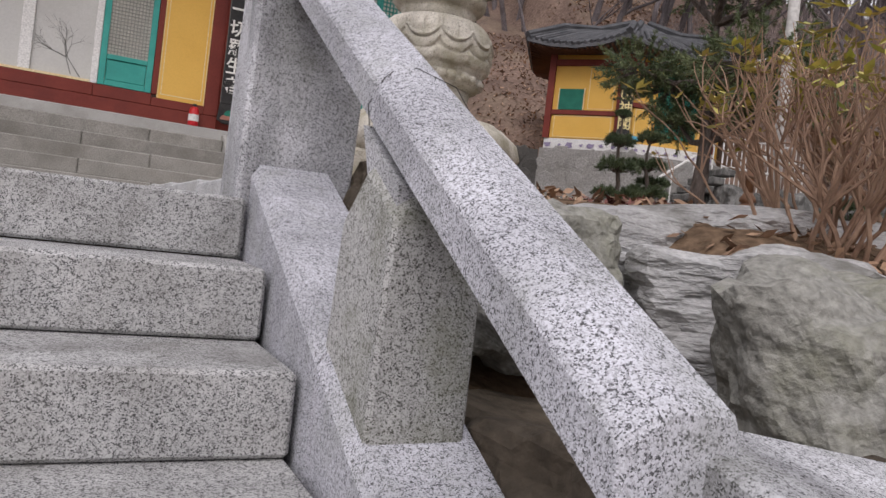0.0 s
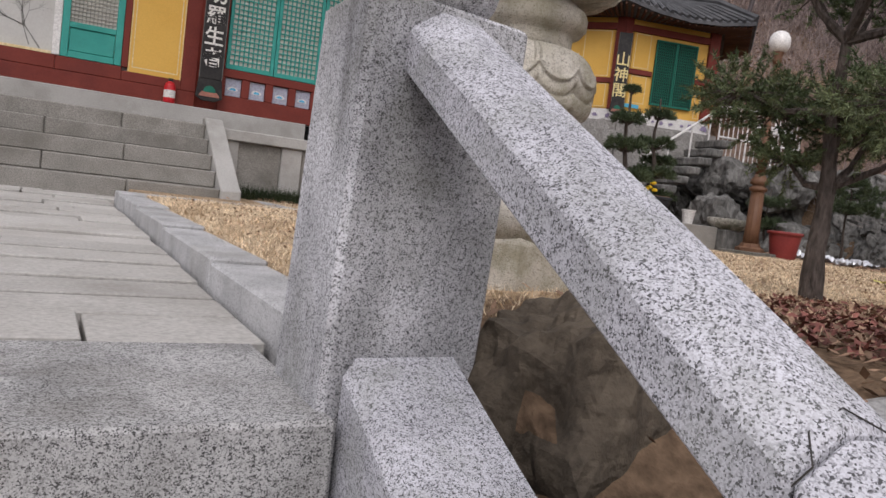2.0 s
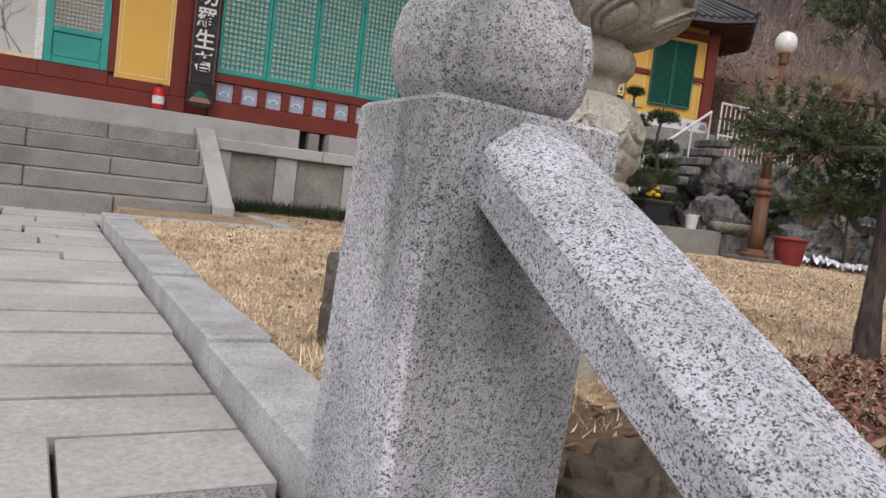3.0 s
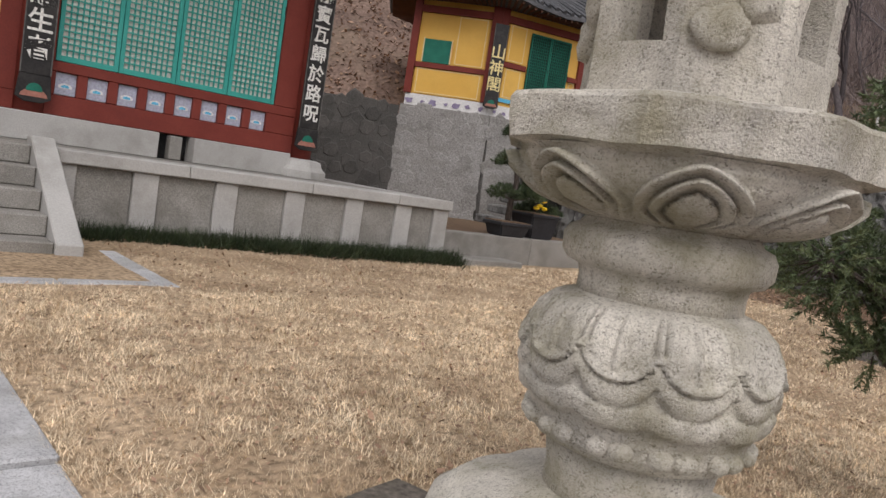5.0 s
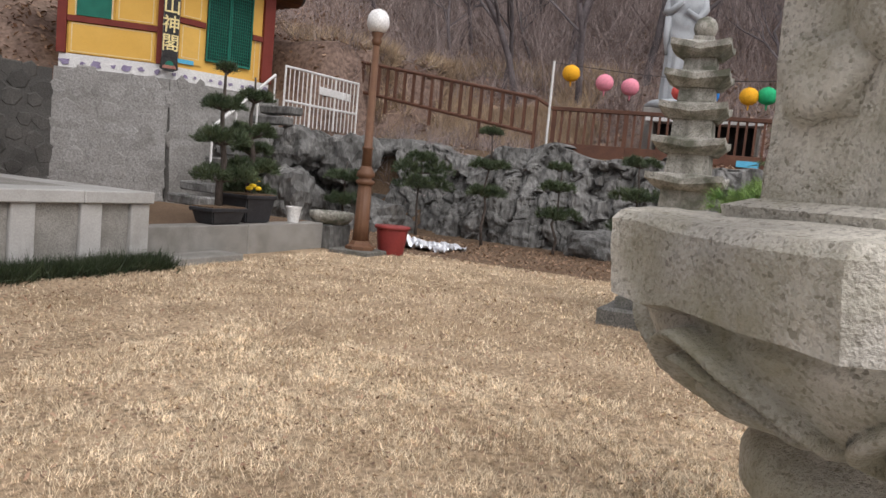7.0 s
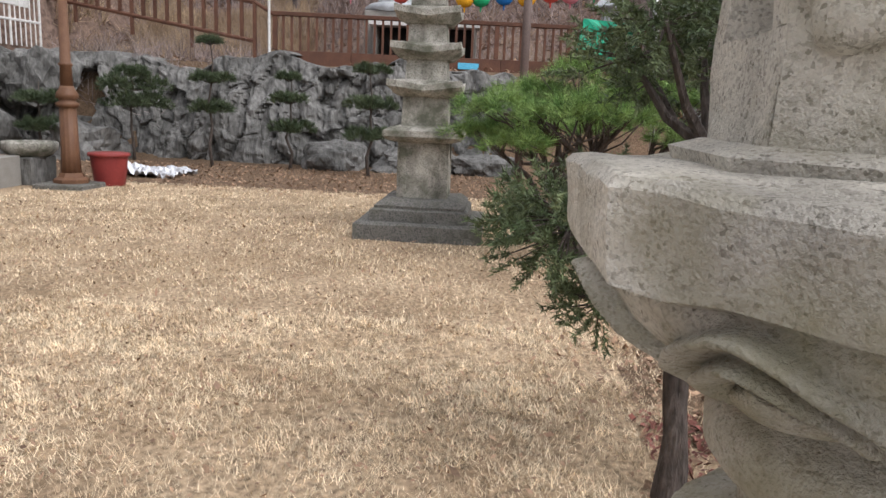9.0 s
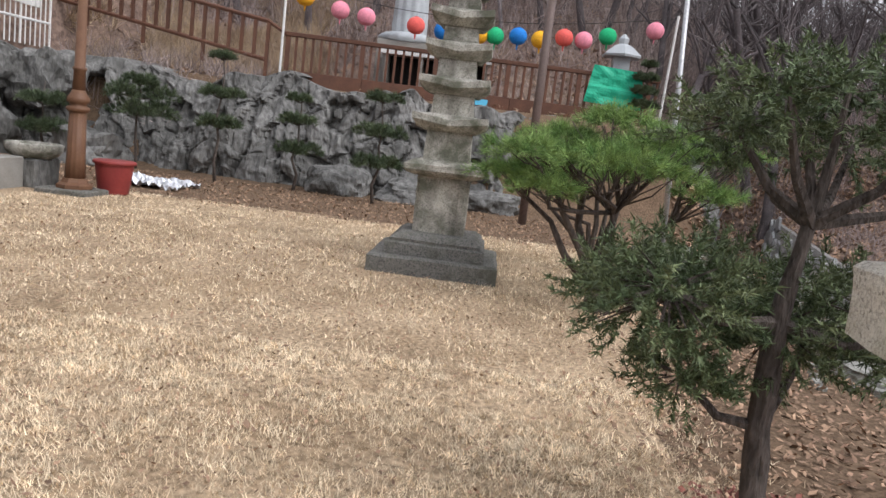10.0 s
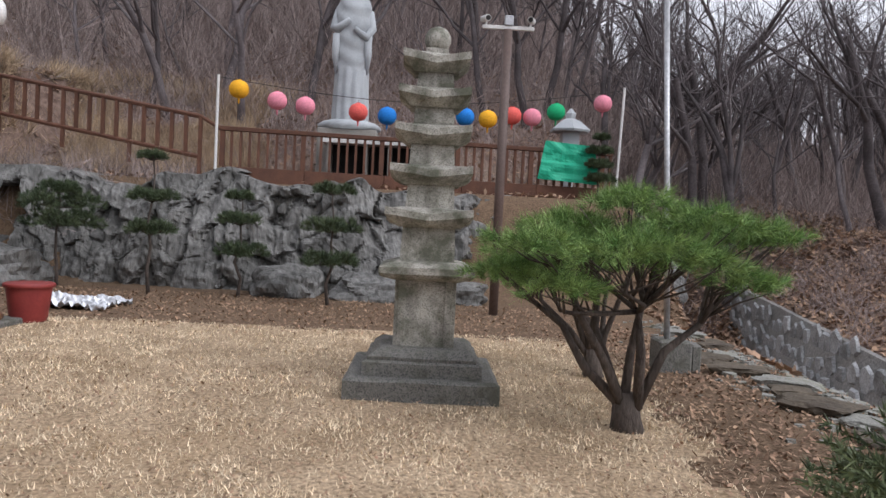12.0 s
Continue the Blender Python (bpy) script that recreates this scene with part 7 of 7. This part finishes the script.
# the trees further back, too many to tell apart
def far_forest():
    rd = random.Random(5)
    protos = []
    for k in range(3):
        V, F = [], []
        for me in bare_tree_meshes(200 + k, 9.5, rd.uniform(-0.2, 0.2), 3):
            o = len(V)
            V += [tuple(v.co) for v in me.vertices]
            F += [[o + i for i in f.vertices] for f in me.polygons]
        protos.append((np.array(V), np.array(F)))
    VS, FS, o = [], [], 0
    for i in range(420):
        x, y = rd.uniform(36, 85), rd.uniform(-45, 50)
        V, F = protos[i % 3]
        a, s = rd.uniform(0, 6.28), rd.uniform(0.8, 1.4)
        c, q = math.cos(a) * s, math.sin(a) * s
        VS.append(np.stack([V[:, 0] * c - V[:, 1] * q + x, V[:, 0] * q + V[:, 1] * c + y, V[:, 2] * s + hill(x, y)], 1))
        FS.append(F + o)
        o += len(V)
    ob = raw("far_forest", np.concatenate(VS).tolist(), np.concatenate(FS).tolist(), FORESTBARK, True)
    tagged(ob, "bare grey-brown winter woods on the far slope", "forest", kind="stuff")


far_forest()


# dry grass and brush on the slope
def slope_brush():
    rng = np.random.default_rng(12)
    C, N = [], []
    while len(C) < 5200:
        x, y = rng.uniform(20.0, 26), rng.uniform(9.5, 19)
        d = noise.noise(Vector((x * 0.4, y * 0.4, 2))) + 0.35 * noise.noise(Vector((x * 1.4, y * 1.4, 5)))
        if d > -0.08 and not (x < 20.8 and y < 11):
            C.append((x, y, hill(x, y)))
            N.append((rng.normal(0, 0.6), rng.normal(0, 0.6), 1.0))
    V = fan_needles(rng, np.array(C), np.array(N), 16, 0.55, 0.013, 0.6)
    tagged(raw_np("dry_hill_grass", V, 3, STRAW), "pale dry brush tufts on the slope", "grass", kind="stuff")
    # thickets of bare stems, low by the rocks and taller among the trees
    C, N, K = [], [], []
    while len(C) < 11000:
        x, y = rng.uniform(17.3, 44), rng.uniform(-16, 26)
        if x < 20.9 and y < 9.9 and y > 0.0:
            continue
        if y < 0 and x < 19.5 - y * 0.35:
            continue
        if y > 14.4 and x < 19.3:
            continue
        C.append((x, y, hill(x, y) - 0.05))
        N.append((rng.normal(0, 0.3), rng.normal(0, 0.3), 1.0))
        K.append(0.45 + 0.09 * max(0.0, min(14.0, x - 20.5)) * rng.uniform(0.2, 1.8))
    C, N, K = np.array(C), np.array(N), np.array(K)
    parts_ = []
    for lo, hi, ln, w in ((0.0, 0.7, 0.85, 0.008), (0.7, 1.2, 1.7, 0.010), (1.2, 9.0, 3.2, 0.014)):
        pick = (K >= lo) & (K < hi)
        parts_.append(fan_needles(rng, C[pick], N[pick], 8, ln, w, 0.6))
    tagged(raw_np("brushwood", np.concatenate(parts_), 3, BRUSH), "bare brown brushwood and saplings on the slope", "shrubs", kind="stuff")


slope_brush()

# far wooded ridge
bm = bmesh.new()
rows = []
for j in range(7):
    ring_ = []
    for i in range(60):
        a = radians(-75 + 150 * i / 59)
        r = 95 + 18 * j
        h = (26 + 9 * noise.noise(Vector((i * 0.13, 0, 1)))) * math.sin(math.pi * 0.5 * j / 6) * (0.35 + 0.65 * min(1, max(0, (i - 14) / 24)))
        ring_.append(bm.verts.new((r * math.cos(a), r * math.sin(a), h - 2)))
    rows.append(ring_)
for a, b in zip(rows, rows[1:]):
    for i in range(59):
        bm.faces.new((a[i], a[i + 1], b[i + 1], b[i]))
single("backdrop", bm, HILLSOIL, "distant wooded ridge in winter", "hill", kind="structure", smooth=True)

# stone-faced stream bank
rubble_wall("stream_wall", (22.5, -3.1, 0), (11.5, -1.55, 0), 0.3, -0.35, -2.2, STREAMSTONE, WALLMORTAR, 9, "pale stone-faced stream bank with mortar joints", size=0.42, lean=0.7, relief=0.7, thick=0.12)
# leaves and brush lying on the bank above the stones
def bank_cover():
    rng = np.random.default_rng(71)
    a, b = Vector((22.5, -3.1, 0)), Vector((11.5, -1.55, 0))
    d = (b - a).normalized()
    nrm = Vector((d.y, -d.x, 0))
    spots_, C, N = [], [], []
    for i in range(11000):
        u, v = rng.random(), rng.random()
        q = a.lerp(b, u) - nrm * (0.12 + 4.88 * v)
        p = (q.x, q.y, 0.3 - 0.65 * u - 0.03 + 1.93 * v)
        spots_.append(p)
        if i % 14 == 0:
            C.append(p)
            N.append((rng.normal(0, 0.4), rng.normal(0, 0.4), 1.0))
    leaf_cloud("bank_leaves", spots_, 0.075, LEAFDRY, "reddish-brown dry leaves covering the stream bank", 8, 0.05)
    tagged(raw_np("bank_brush", fan_needles(rng, np.array(C), np.array(N), 8, 0.6, 0.006, 0.6), 3, BRUSH), "thin bare stems growing on the stream bank", "shrubs", kind="stuff")


bank_cover()
# edge stones along the bank
re_ = random.Random(15)
for k in range(13):
    x = 6.3 + 0.55 * k + re_.uniform(-0.15, 0.15)
    y = 1.55 + re_.uniform(-0.15, 0.15) - (0.35 if k > 9 else 0)
    if k < 2:
        y += 0.3
    s = re_.uniform(0.16, 0.34)
    bm = rock_mesh((s, s * 0.7, s * 0.36), 60 + k, 3, 0.45, flat=0.5, layers=0.08, blocky=0.8)
    bm.transform(Matrix.Translation((x, y, hill(x, y) + 0.02)) @ Matrix.Rotation(re_.uniform(0, 3), 4, "Z"))
    single("edge_stone", bm, BROWNROCK if k % 3 else GREYROCK, "rough stone along the edge of the bank", "rock", "edge stones")


# broken stones scattered along the bank
def loose_stones():
    rng = np.random.default_rng(44)
    q = np.array([(-1, -1, -1), (1, -1, -1), (1, 1, -1), (-1, 1, -1), (-1, -1, 1), (1, -1, 1), (1, 1, 1), (-1, 1, 1)], float)
    sides = ((0, 3, 2, 1), (4, 5, 6, 7), (0, 1, 5, 4), (1, 2, 6, 5), (2, 3, 7, 6), (3, 0, 4, 7))
    verts, faces = [], []
    for _ in range(900):
        x = rng.uniform(5.8, 14.5)
        y = 1.35 + rng.normal(0, 0.42) - 0.05 * (x - 6)
        s = 0.018 + 0.05 * rng.random() ** 2
        c = q * (1 + rng.uniform(-0.4, 0.2, (8, 3))) * np.array([s, s * rng.uniform(0.5, 1), s * rng.uniform(0.3, 0.7)])
        a = rng.uniform(0, 6.28)
        c = np.stack([c[:, 0] * np.cos(a) - c[:, 1] * np.sin(a), c[:, 0] * np.sin(a) + c[:, 1] * np.cos(a), c[:, 2]], 1)
        o = len(verts)
        verts += [tuple(p) for p in (c + np.array([x, y, hill(x, y) + s * 0.2]))]
        faces += [tuple(o + i for i in f) for f in sides]
    tagged(raw("loose_stones", verts, faces, GREYROCK), "small broken stones scattered along the bank", "stones", kind="stuff")


loose_stones()
